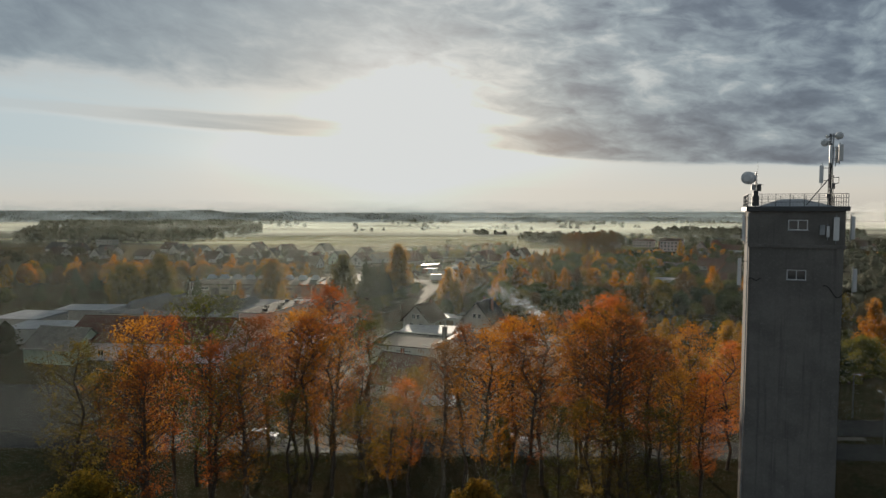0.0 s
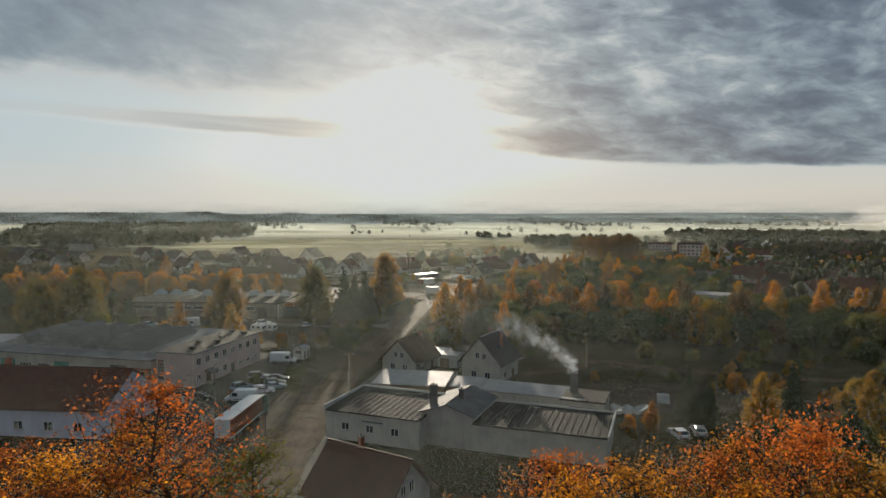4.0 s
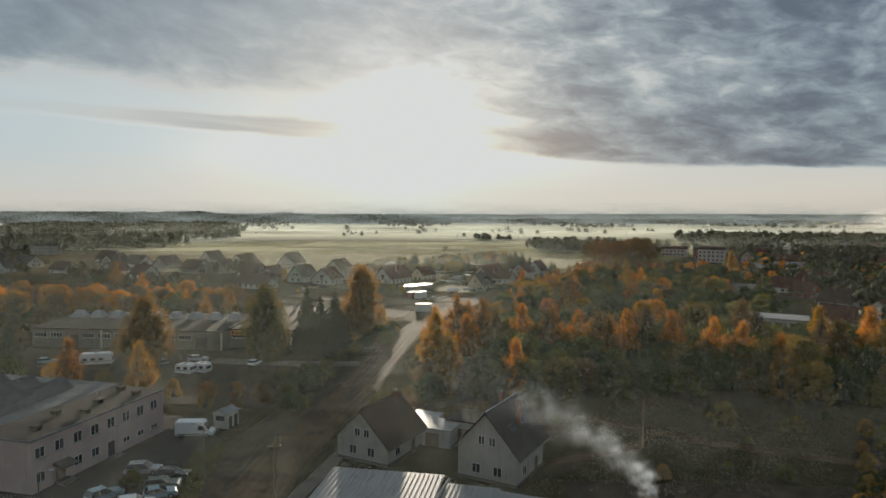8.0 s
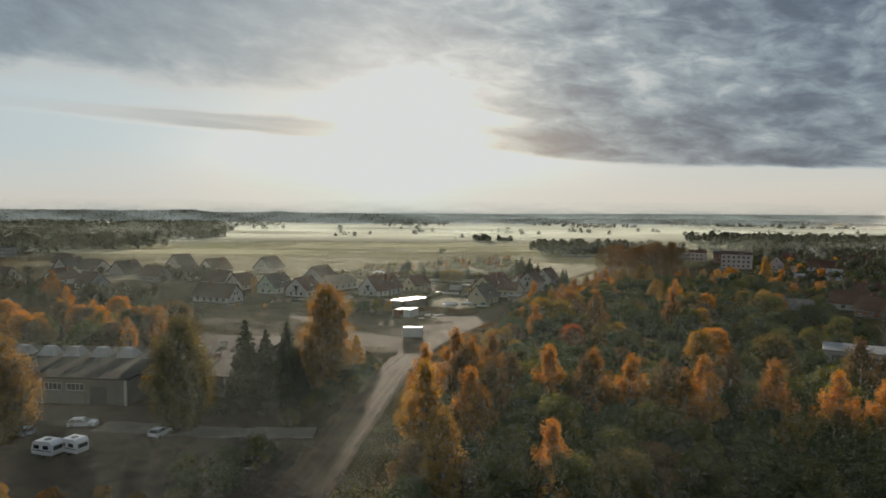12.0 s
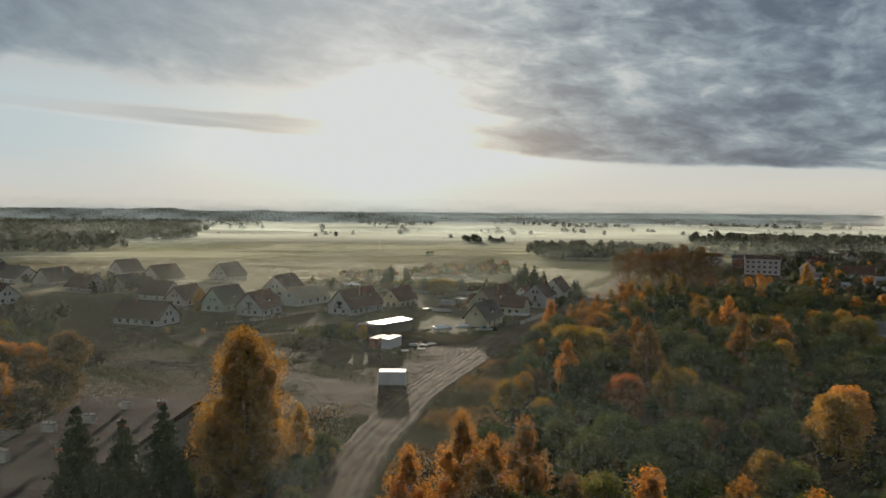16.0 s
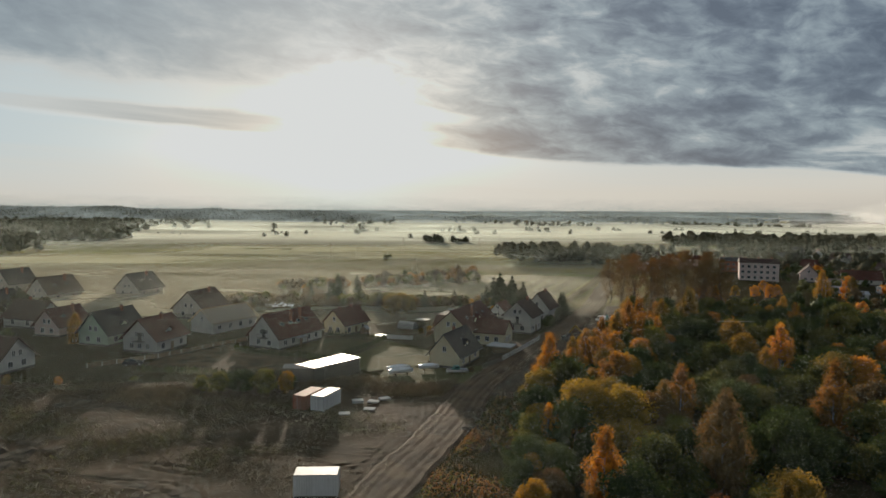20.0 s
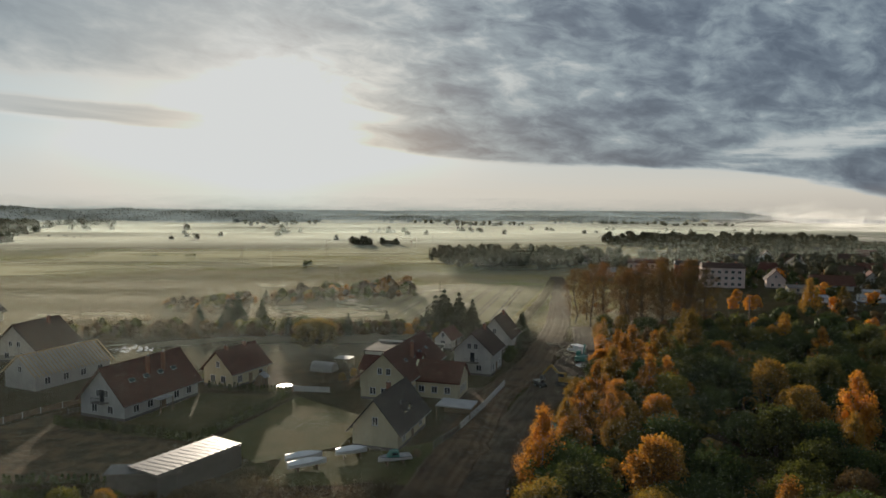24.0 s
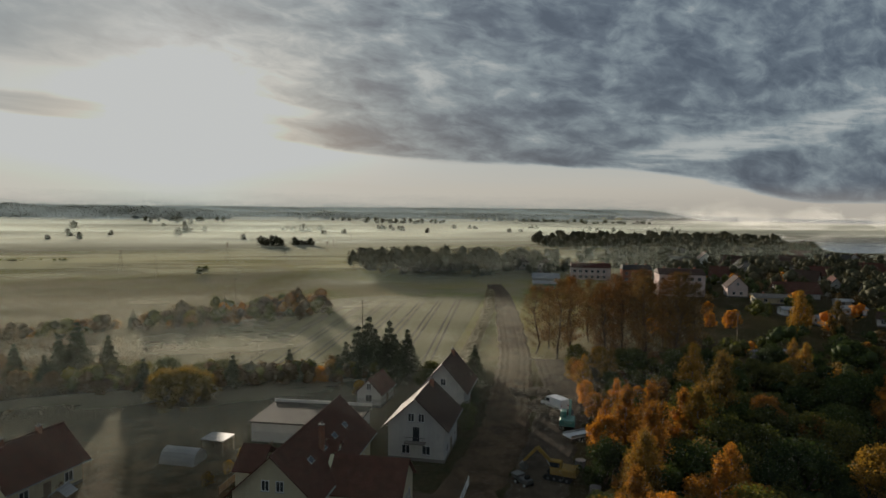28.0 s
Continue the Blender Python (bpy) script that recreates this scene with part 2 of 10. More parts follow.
def foliage(name, *cols, through_light=0.5, own=0.5):
    """Leaves: a colour for each leaf out of a ramp, the light shining through them."""
    m = bpy.data.materials.new(name)
    m.use_nodes = True
    n = Nodes(m.node_tree)
    leaf = n.add("ShaderNodeNewGeometry").outputs["Random Per Island"]
    seed = n.add("ShaderNodeObjectInfo").outputs["Random"]
    obj = n.add("ShaderNodeTexCoord").outputs["Object"]
    clump = n.noise(obj, 0.45, 3, 0.6)
    pick = n.math("ADD", n.math("MULTIPLY", leaf, 0.42), n.math("ADD", n.math("MULTIPLY", n.math("SUBTRACT", seed, 0.5), own), n.math("MULTIPLY", clump, 0.9)))
    pick = n.math("ADD", pick, n.math("MULTIPLY", n.math("SUBTRACT", n.noise(obj, 4.5, 4, 0.7), 0.5), 0.7))
    pick = n.math("SUBTRACT", pick, 0.17, clamp=True)
    col = n.ramp(pick, *[(k / (len(cols) - 1), c) for k, c in enumerate(cols)])
    d = n.add("ShaderNodeBsdfDiffuse", Color=col)
    t = n.add("ShaderNodeBsdfTranslucent", Color=n.mix(1.0, col, (1.15, 1.05, 0.85), "MULTIPLY"))
    g = n.add("ShaderNodeBsdfGlossy", Color=(0.35, 0.35, 0.32), Roughness=0.5)
    mix = n.add("ShaderNodeMixShader", Fac=through_light)
    n.tree.links.new(d.outputs[0], mix.inputs[1])
    n.tree.links.new(t.outputs[0], mix.inputs[2])
    mix2 = n.add("ShaderNodeMixShader", Fac=0.03)
    n.tree.links.new(mix.outputs[0], mix2.inputs[1])
    n.tree.links.new(g.outputs[0], mix2.inputs[2])
    n.tree.links.new(mix2.outputs[0], n.add("ShaderNodeOutputMaterial").inputs[0])
    return m


def droplet_stuff(name, col, spread=0.5):
    m = bpy.data.materials.new(name)
    m.use_nodes = True
    n = Nodes(m.node_tree)
    d = n.add("ShaderNodeBsdfDiffuse", Color=col)
    t = n.add("ShaderNodeBsdfTranslucent", Color=col)
    mix = n.add("ShaderNodeMixShader", Fac=spread)
    n.tree.links.new(d.outputs[0], mix.inputs[1])
    n.tree.links.new(t.outputs[0], mix.inputs[2])
    n.tree.links.new(mix.outputs[0], n.add("ShaderNodeOutputMaterial").inputs[0])
    return m


def mist_sheet_stuff(name, scale, lo, hi, most, centre, reach, tint=(0.68, 0.72, 0.62)):
    """A thin sheet of mist: patches of drifting droplets that let the light through, thinning out at the sheet's edge."""
    m = bpy.data.materials.new(name)
    m.use_nodes = True
    n = Nodes(m.node_tree)
    obj = n.add("ShaderNodeTexCoord").outputs["Object"]
    long = n.add("ShaderNodeMapping", Vector=obj, Scale=(0.45, 1.0, 1.0))
    f = n.smooth(n.noise(long.outputs[0], scale, 5, 0.55, 0.6), lo, hi)
    off = n.vec("LENGTH", n.vec("DIVIDE", n.vec("SUBTRACT", obj, centre), reach), (0, 0, 0))
    f = n.math("MULTIPLY", f, n.math("SUBTRACT", 1.0, n.smooth(off, 0.62, 1.0)))
    f = n.math("MULTIPLY", f, most)
    # droplets scatter the low sun evenly, whichever way the sheet lies
    half = n.add("ShaderNodeBsdfDiffuse", Color=tint, Normal=n.add("ShaderNodeCombineXYZ", X=SUN_WAY.x, Y=SUN_WAY.y, Z=SUN_WAY.z).outputs[0])
    clearance = n.add("ShaderNodeBsdfTransparent")
    mix = n.add("ShaderNodeMixShader", Fac=f)
    n.tree.links.new(clearance.outputs[0], mix.inputs[1])
    n.tree.links.new(half.outputs[0], mix.inputs[2])
    n.tree.links.new(mix.outputs[0], n.add("ShaderNodeOutputMaterial").inputs[0])
    return m


def haze_stuff(name, col):
    """Stand-in for hazy air: a plain colour that scatters the low sun to both sides."""
    m = bpy.data.materials.new(name)
    m.use_nodes = True
    n = Nodes(m.node_tree)
    d = n.add("ShaderNodeBsdfDiffuse", Color=col)
    t = n.add("ShaderNodeBsdfTranslucent", Color=col)
    mix = n.add("ShaderNodeMixShader", Fac=0.8)
    n.tree.links.new(d.outputs[0], mix.inputs[1])
    n.tree.links.new(t.outputs[0], mix.inputs[2])
    n.tree.links.new(mix.outputs[0], n.add("ShaderNodeOutputMaterial").inputs[0])
    return m


def pane_glass(name, col=(0.02, 0.025, 0.03)):
    m = bpy.data.materials.new(name)
    m.use_nodes = True
    n = Nodes(m.node_tree)
    p = n.add("ShaderNodeBsdfPrincipled", Base_Color=col, Roughness=0.06)
    n.tree.links.new(p.outputs[0], n.add("ShaderNodeOutputMaterial").inputs[0])
    return m


PLASTER = surface("weathered_plaster", (0.420, 0.395, 0.353), (0.353, 0.336, 0.302), 0.9, 0.5, 9, 0.2, c3=(0.302, 0.286, 0.260), streak=0.35)
PLASTER_WHITE = surface("white_plaster", (0.454, 0.445, 0.420), (0.386, 0.378, 0.361), 0.9, 0.4, 8, 0.15, streak=0.25)
PLASTER_YELLOW = surface("pale_yellow_plaster", (0.437, 0.386, 0.269), (0.386, 0.344, 0.244), 0.9, 0.4, 8, 0.15, streak=0.2)
PLASTER_PINK = surface("pale_pink_plaster", (0.487, 0.386, 0.353), (0.420, 0.336, 0.311), 0.9, 0.4, 8, 0.15, streak=0.35)
PLASTER_GREEN = surface("pale_green_plaster", (0.378, 0.462, 0.353), (0.319, 0.386, 0.302), 0.9, 0.4, 8, 0.15, streak=0.2)
PLASTER_PURPLE = surface("pale_blue_plaster", (0.462, 0.462, 0.554), (0.403, 0.403, 0.487), 0.9, 0.4, 8, 0.15, streak=0.2)
CONCRETE = surface("stained_concrete", (0.155, 0.145, 0.135), (0.12, 0.113, 0.106), 0.9, 0.35, 5, 0.3, c3=(0.15, 0.145, 0.135), streak=0.55)
ROOF_RED = surface("red_roof_tile", (0.095, 0.034, 0.025), (0.065, 0.026, 0.020), 0.7, 0.8, 7, 0.5, c3=(0.06, 0.028, 0.024), stripe=("Z", 4.4, 0.9), spec=0.07)
ROOF_BROWN = surface("brown_roof_tile", (0.066, 0.038, 0.029), (0.048, 0.030, 0.025), 0.7, 0.8, 7, 0.5, c3=(0.048, 0.034, 0.027), stripe=("Z", 4.4, 0.9), spec=0.07)
ROOF_DARK = surface("dark_grey_roof_tile", (0.048, 0.045, 0.044), (0.034, 0.034, 0.035), 0.65, 0.8, 7, 0.5, c3=(0.07, 0.063, 0.055), stripe=("Z", 4.4, 0.9), spec=0.07)
ROOF_OLD = surface("old_asbestos_sheet_roof", (0.19, 0.17, 0.15), (0.13, 0.12, 0.11), 0.85, 0.7, 5, 0.4, c3=(0.11, 0.12, 0.07), stripe=("Y", 5.5, 0.7))
ROOF_RUSTY = surface("dull_red_brown_felt", (0.042, 0.024, 0.021), (0.026, 0.018, 0.017), 0.75, 0.4, 4, 0.4, c3=(0.06, 0.043, 0.037), spec=0.04)
FELT = surface("mossy_roof_felt", (0.042, 0.040, 0.037), (0.028, 0.027, 0.026), 0.8, 0.35, 4, 0.5, c3=(0.075, 0.074, 0.055), spec=0.04)
METAL_ROOF = surface("frosted_sheet_metal_roof", (0.30, 0.30, 0.30), (0.23, 0.23, 0.235), 0.6, 0.3, 6, 0.08, metal=0.2, stripe=("X", 3.2, 0.5), spec=0.35)
SHEET_GREY = surface("frosty_grey_roof_sheet", (0.19, 0.19, 0.19), (0.12, 0.12, 0.125), 0.75, 0.25, 3, 0.2, c3=(0.25, 0.25, 0.25))
SHEET_GLOSS = surface("smooth_wet_sheet_metal", (0.11, 0.11, 0.11), (0.085, 0.085, 0.088), 0.42, 0.3, 6, 0.10, metal=0.1, stripe=("X", 3.2, 0.3), spec=0.22)
SHEET_DARK = surface("weathered_grey_roof_sheet", (0.13, 0.133, 0.135), (0.095, 0.097, 0.10), 0.75, 0.5, 5, 0.2, stripe=("Y", 3.0, 0.4))
METAL = surface("galvanised_steel", (0.30, 0.31, 0.32), (0.23, 0.24, 0.25), 0.62, 1.5, 14, 0.15, metal=0.35)
METAL_WHITE = surface("white_painted_metal", (0.56, 0.565, 0.57), (0.48, 0.485, 0.49), 0.4, 0.6, 7, 0.08, spec=0.5)
METAL_DARK = surface("dark_painted_metal", (0.045, 0.047, 0.05), (0.03, 0.032, 0.035), 0.5, 0.8, 9, 0.1, spec=0.5)
RUST = surface("rust_red_painted_metal", (0.24, 0.07, 0.045), (0.17, 0.06, 0.04), 0.65, 0.7, 6, 0.2, c3=(0.11, 0.06, 0.045), stripe=("Y", 4.0, 0.5))
GREEN_PAINT = surface("teal_painted_metal", (0.03, 0.17, 0.14), (0.025, 0.13, 0.11), 0.4, 0.8, 7, 0.08, spec=0.5)
YELLOW_PAINT = surface("worn_yellow_painted_metal", (0.24, 0.15, 0.03), (0.18, 0.115, 0.03), 0.5, 0.9, 7, 0.12, c3=(0.16, 0.10, 0.04))
BRICK = surface("brick_red_masonry", (0.25, 0.10, 0.065), (0.19, 0.085, 0.06), 0.9, 0.9, 9, 0.4, c3=(0.16, 0.12, 0.10))
WOOD = surface("weathered_timber", (0.20, 0.145, 0.095), (0.145, 0.11, 0.08), 0.85, 1.2, 12, 0.3, streak=0.3)
WOOD_NEW = surface("fresh_rafter_timber", (0.44, 0.33, 0.19), (0.37, 0.28, 0.17), 0.8, 1.2, 12, 0.2)
BARK = surface("grey_brown_bark", (0.085, 0.065, 0.05), (0.055, 0.045, 0.037), 0.95, 1.4, 10, 0.7, c3=(0.12, 0.11, 0.09))
BARK_BIRCH = surface("pale_birch_bark", (0.33, 0.31, 0.28), (0.16, 0.14, 0.12), 0.9, 2.2, 9, 0.4, c3=(0.07, 0.06, 0.055))
RUBBER = surface("black_rubber", (0.02, 0.02, 0.02), (0.028, 0.027, 0.026), 0.85, 2, 12, 0.2)
GLASS = pane_glass("dark_window_glass")
LAMP_RED = surface("red_lamp_plastic", (0.30, 0.02, 0.015), (0.25, 0.02, 0.015), 0.3, 2, 10, 0.05)
ORANGE_SIGN = surface("orange_sign_paint", (0.62, 0.24, 0.03), (0.55, 0.21, 0.03), 0.5, 2, 10, 0.05)
CAR_COLOURS = {
    "white": surface("white_car_paint", (0.72, 0.73, 0.74), (0.68, 0.69, 0.70), 0.28, 1, 9, 0.02, spec=0.5, vary=0.02),
    "silver": surface("silver_car_paint", (0.42, 0.43, 0.44), (0.38, 0.39, 0.40), 0.28, 1, 9, 0.02, metal=0.5, spec=0.5, vary=0.02),
    "dark": surface("black_car_paint", (0.025, 0.025, 0.03), (0.02, 0.02, 0.025), 0.25, 1, 9, 0.02, spec=0.5, vary=0.02),
    "blue": surface("pale_blue_car_paint", (0.20, 0.30, 0.36), (0.17, 0.26, 0.32), 0.28, 1, 9, 0.02, spec=0.5, vary=0.02),
    "green": surface("dark_green_car_paint", (0.05, 0.09, 0.07), (0.04, 0.075, 0.06), 0.28, 1, 9, 0.02, spec=0.5, vary=0.02),
    "red": surface("dark_red_car_paint", (0.20, 0.03, 0.03), (0.17, 0.025, 0.025), 0.28, 1, 9, 0.02, spec=0.5, vary=0.02),
}

LEAF_ORANGE = foliage("orange_autumn_leaves", (0.07, 0.046, 0.012), (0.22, 0.105, 0.016), (0.44, 0.19, 0.018), (0.64, 0.32, 0.026), through_light=0.62, own=0.5)
LEAF_AMBER = foliage("amber_autumn_leaves", (0.05, 0.042, 0.010), (0.17, 0.10, 0.014), (0.38, 0.19, 0.018), (0.58, 0.32, 0.026), through_light=0.6, own=0.4)
LEAF_RUST = foliage("rust_red_autumn_leaves", (0.08, 0.042, 0.017), (0.21, 0.072, 0.020), (0.41, 0.115, 0.024), (0.52, 0.19, 0.032), through_light=0.62, own=0.7)
LEAF_YELLOW = foliage("yellow_ochre_autumn_leaves", (0.05, 0.042, 0.012), (0.14, 0.095, 0.016), (0.31, 0.175, 0.022), (0.48, 0.28, 0.03), through_light=0.55)
LEAF_GOLD = foliage("olive_gold_leaves", (0.036, 0.038, 0.012), (0.10, 0.086, 0.017), (0.22, 0.155, 0.022), (0.38, 0.24, 0.03), through_light=0.55)
LEAF_OLIVE = foliage("olive_green_leaves", (0.014, 0.021, 0.006), (0.044, 0.056, 0.011), (0.105, 0.112, 0.018), (0.21, 0.185, 0.024), through_light=0.5, own=0.4)
LEAF_GREEN = foliage("dark_green_leaves", (0.007, 0.014, 0.005), (0.018, 0.034, 0.008), (0.042, 0.066, 0.012), (0.088, 0.098, 0.016), through_light=0.34, own=0.4)
LEAF_RUSSET = foliage("russet_brown_leaves", (0.055, 0.035, 0.016), (0.11, 0.058, 0.021), (0.18, 0.080, 0.025), (0.24, 0.115, 0.032), through_light=0.55, own=0.7)
LEAF_BARE = foliage("thin_red_brown_leaves", (0.045, 0.030, 0.014), (0.085, 0.048, 0.018), (0.135, 0.064, 0.020), (0.18, 0.09, 0.026), through_light=0.5, own=0.7)
LEAF_BROWN = foliage("brown_dry_leaves", (0.042, 0.032, 0.014), (0.080, 0.054, 0.020), (0.122, 0.078, 0.025), (0.17, 0.106, 0.032))
NEEDLES = foliage("spruce_needles", (0.016, 0.026, 0.013), (0.030, 0.044, 0.021), (0.045, 0.062, 0.029), (0.065, 0.078, 0.036), through_light=0.12)
FAR_LEAF = foliage("mixed_far_foliage", (0.030, 0.034, 0.019), (0.042, 0.045, 0.024), (0.056, 0.053, 0.027), (0.085, 0.060, 0.029), through_light=0.22, own=0.12)
STALKS = foliage("dry_brown_stalks", (0.026, 0.021, 0.012), (0.046, 0.035, 0.019), (0.072, 0.052, 0.026), (0.115, 0.082, 0.04), through_light=0.25)
GRASSES = foliage("dry_grass_blades", (0.055, 0.045, 0.02), (0.11, 0.075, 0.032), (0.16, 0.10, 0.042), (0.23, 0.135, 0.055), through_light=0.4)
# Aerial haze as filaments: its brightness and tint with distance sit in these colours
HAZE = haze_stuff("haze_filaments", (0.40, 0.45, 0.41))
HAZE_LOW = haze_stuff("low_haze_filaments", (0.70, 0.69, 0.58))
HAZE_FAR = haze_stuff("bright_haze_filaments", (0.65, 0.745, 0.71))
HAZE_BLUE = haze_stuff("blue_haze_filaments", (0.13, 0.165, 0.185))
MIST = droplet_stuff("mist_droplets", (0.88, 0.88, 0.86))
SMOKE = droplet_stuff("chimney_smoke_droplets", (0.62, 0.66, 0.70))


def ground_stuff():
    m = bpy.data.materials.new("rough_grass_and_fields")
    m.use_nodes = True
    n = Nodes(m.node_tree)
    obj = n.add("ShaderNodeTexCoord").outputs["Object"]
    x, y = (n.add("ShaderNodeSeparateXYZ", Vector=obj).outputs[k] for k in (0, 1))
    big = n.noise(obj, 0.018, 4, 0.6, 0.6)
    mid = n.noise(obj, 0.14, 5, 0.65, 0.4)
    fine = n.noise(obj, 1.6, 6, 0.7)
    tuft = n.noise(obj, 6.0, 4, 0.7)
    near = n.ramp(mid, (0.25, (0.018, 0.021, 0.009)), (0.5, (0.033, 0.028, 0.014)), (0.72, (0.055, 0.042, 0.024)))
    near = n.mix(n.smooth(fine, 0.50, 0.68), near, (0.078, 0.062, 0.037))
    sod = n.noise(obj, 0.42, 5, 0.7, 0.5)
    near = n.mix(n.math("MULTIPLY", n.smooth(sod, 0.50, 0.60), 0.75), near, (0.024, 0.026, 0.011))
    near = n.mix(n.math("MULTIPLY", n.smooth(tuft, 0.52, 0.68), 0.6), near, (0.02, 0.02, 0.01))
    # farmland: strips of pasture, stubble and young crop
    strip = n.add("ShaderNodeTexVoronoi", Vector=n.add("ShaderNodeMapping", Vector=obj, Rotation=(0, 0, radians(-14)), Scale=(0.0022, 0.0085, 1)).outputs[0], Scale=1.0)
    far = n.ramp(n.add("ShaderNodeSeparateColor", Color=strip.outputs["Color"]).outputs[0], (0.0, (0.177, 0.193, 0.052)), (0.4, (0.295, 0.261, 0.089)), (0.7, (0.325, 0.255, 0.112)), (1.0, (0.163, 0.186, 0.046)))
    far = n.mix(n.smooth(big, 0.4, 0.62), far, (0.310, 0.261, 0.158))
    rows = n.add("ShaderNodeTexWave", Vector=n.add("ShaderNodeMapping", Vector=obj, Rotation=(0, 0, radians(-74)), Scale=(1, 1, 1)).outputs[0], Scale=0.09, Distortion=1.5)
    far = n.mix(n.math("MULTIPLY", rows.outputs["Fac"], 0.18), far, (0.170, 0.144, 0.089))
    far = n.mix(n.smooth(mid, 0.5, 0.8), far, (0.295, 0.227, 0.149))
    far = n.mix(n.math("MULTIPLY", n.smooth(fine, 0.46, 0.66), 0.4), far, (0.133, 0.123, 0.049))
    far = n.mix(n.math("MULTIPLY", n.smooth(n.noise(obj, 0.5, 5, 0.7, 0.3), 0.52, 0.66), 0.35), far, (0.155, 0.132, 0.067))
    # the unmown meadow behind the gardens
    meadow = n.ramp(fine, (0.3, (0.055, 0.044, 0.025)), (0.55, (0.10, 0.076, 0.040)), (0.75, (0.16, 0.118, 0.062)))
    wild = n.math("MULTIPLY", n.math("SUBTRACT", 1.0, n.smooth(n.math("ADD", y, n.math("MULTIPLY", big, 170)), 690, 820)), n.math("SUBTRACT", 1.0, n.smooth(n.math("SUBTRACT", x, n.math("MULTIPLY", n.math("SUBTRACT", y, 500.0), 0.3)), -35.0, 15.0)))
    far = n.mix(n.math("MULTIPLY", wild, 0.85), far, meadow)
    edge = n.math("ADD", y, n.math("MULTIPLY", n.math("MAXIMUM", n.math("SUBTRACT", x, 90.0), 0.0), -1.6))
    edge = n.math("ADD", edge, n.math("MULTIPLY", n.math("MINIMUM", n.math("ADD", x, 215.0), 0.0), 1.6))
    edge = n.math("ADD", edge, n.math("MULTIPLY", big, 60))
    near = n.mix(n.math("MULTIPLY", n.math("MULTIPLY", wild, n.smooth(n.math("ADD", y, n.math("MULTIPLY", big, 30)), 462, 485)), 0.9), near, meadow)
    col = n.mix(n.smooth(edge, 505, 545), near, far)
    b = n.add("ShaderNodeBump", Strength=1.0, Distance=0.4, Height=n.math("ADD", fine, n.math("MULTIPLY", tuft, 0.4)))
    p = n.add("ShaderNodeBsdfPrincipled", Base_Color=col, Roughness=0.95, Normal=b.outputs[0])
    p.inputs["Specular IOR Level"].default_value = 0.0
    n.tree.links.new(p.outputs[0], n.add("ShaderNodeOutputMaterial").inputs[0])
    return m


GROUND = ground_stuff()
DIRT = surface("rutted_dirt_road", (0.088, 0.056, 0.034), (0.044, 0.029, 0.018), 0.9, 0.22, 1.8, 1.0, c3=(0.125, 0.082, 0.05))
DIRT_DARK = surface("bare_dark_soil", (0.064, 0.047, 0.033), (0.034, 0.027, 0.020), 0.92, 0.3, 1.7, 1.0, c3=(0.022, 0.019, 0.014))
ASPHALT = surface("worn_asphalt_yard", (0.038, 0.037, 0.036), (0.028, 0.028, 0.028), 0.85, 0.15, 3, 0.4, c3=(0.050, 0.047, 0.043))
GRAVEL = surface("pale_concrete_path", (0.135, 0.12, 0.10), (0.10, 0.09, 0.078), 0.9, 0.3, 5, 0.4)
LAWN = surface("mown_lawn", (0.040, 0.044, 0.013), (0.066, 0.058, 0.020), 0.95, 0.12, 2.2, 0.9, c3=(0.026, 0.030, 0.010), vary=0.35)
STUBBLE = surface("dry_bare_garden_plot", (0.082, 0.055, 0.030), (0.036, 0.031, 0.016), 0.95, 0.35, 2.2, 1.0, c3=(0.026, 0.025, 0.012))
EARTH = surface("trodden_brown_earth", (0.056, 0.034, 0.018), (0.026, 0.017, 0.009), 0.92, 0.16, 1.5, 1.0, c3=(0.025, 0.017, 0.010))
STRAW = surface("pale_dry_bank_grass", (0.145, 0.115, 0.055), (0.10, 0.08, 0.04), 0.95, 0.4, 2.2, 1.0, c3=(0.09, 0.075, 0.04))
CROP = surface("young_crop_in_rows", (0.13, 0.13, 0.056), (0.10, 0.104, 0.044), 0.95, 0.03, 1.2, 0.6, c3=(0.17, 0.155, 0.085))
LANE = surface("tramline_soil", (0.05, 0.043, 0.026), (0.042, 0.037, 0.024), 0.95, 0.2, 2, 0.5)
WATER = surface("still_lake_water", (0.05, 0.06, 0.065), (0.045, 0.055, 0.06), 0.12, 0.002, 0.05, 0.02, spec=0.5, vary=0.0)

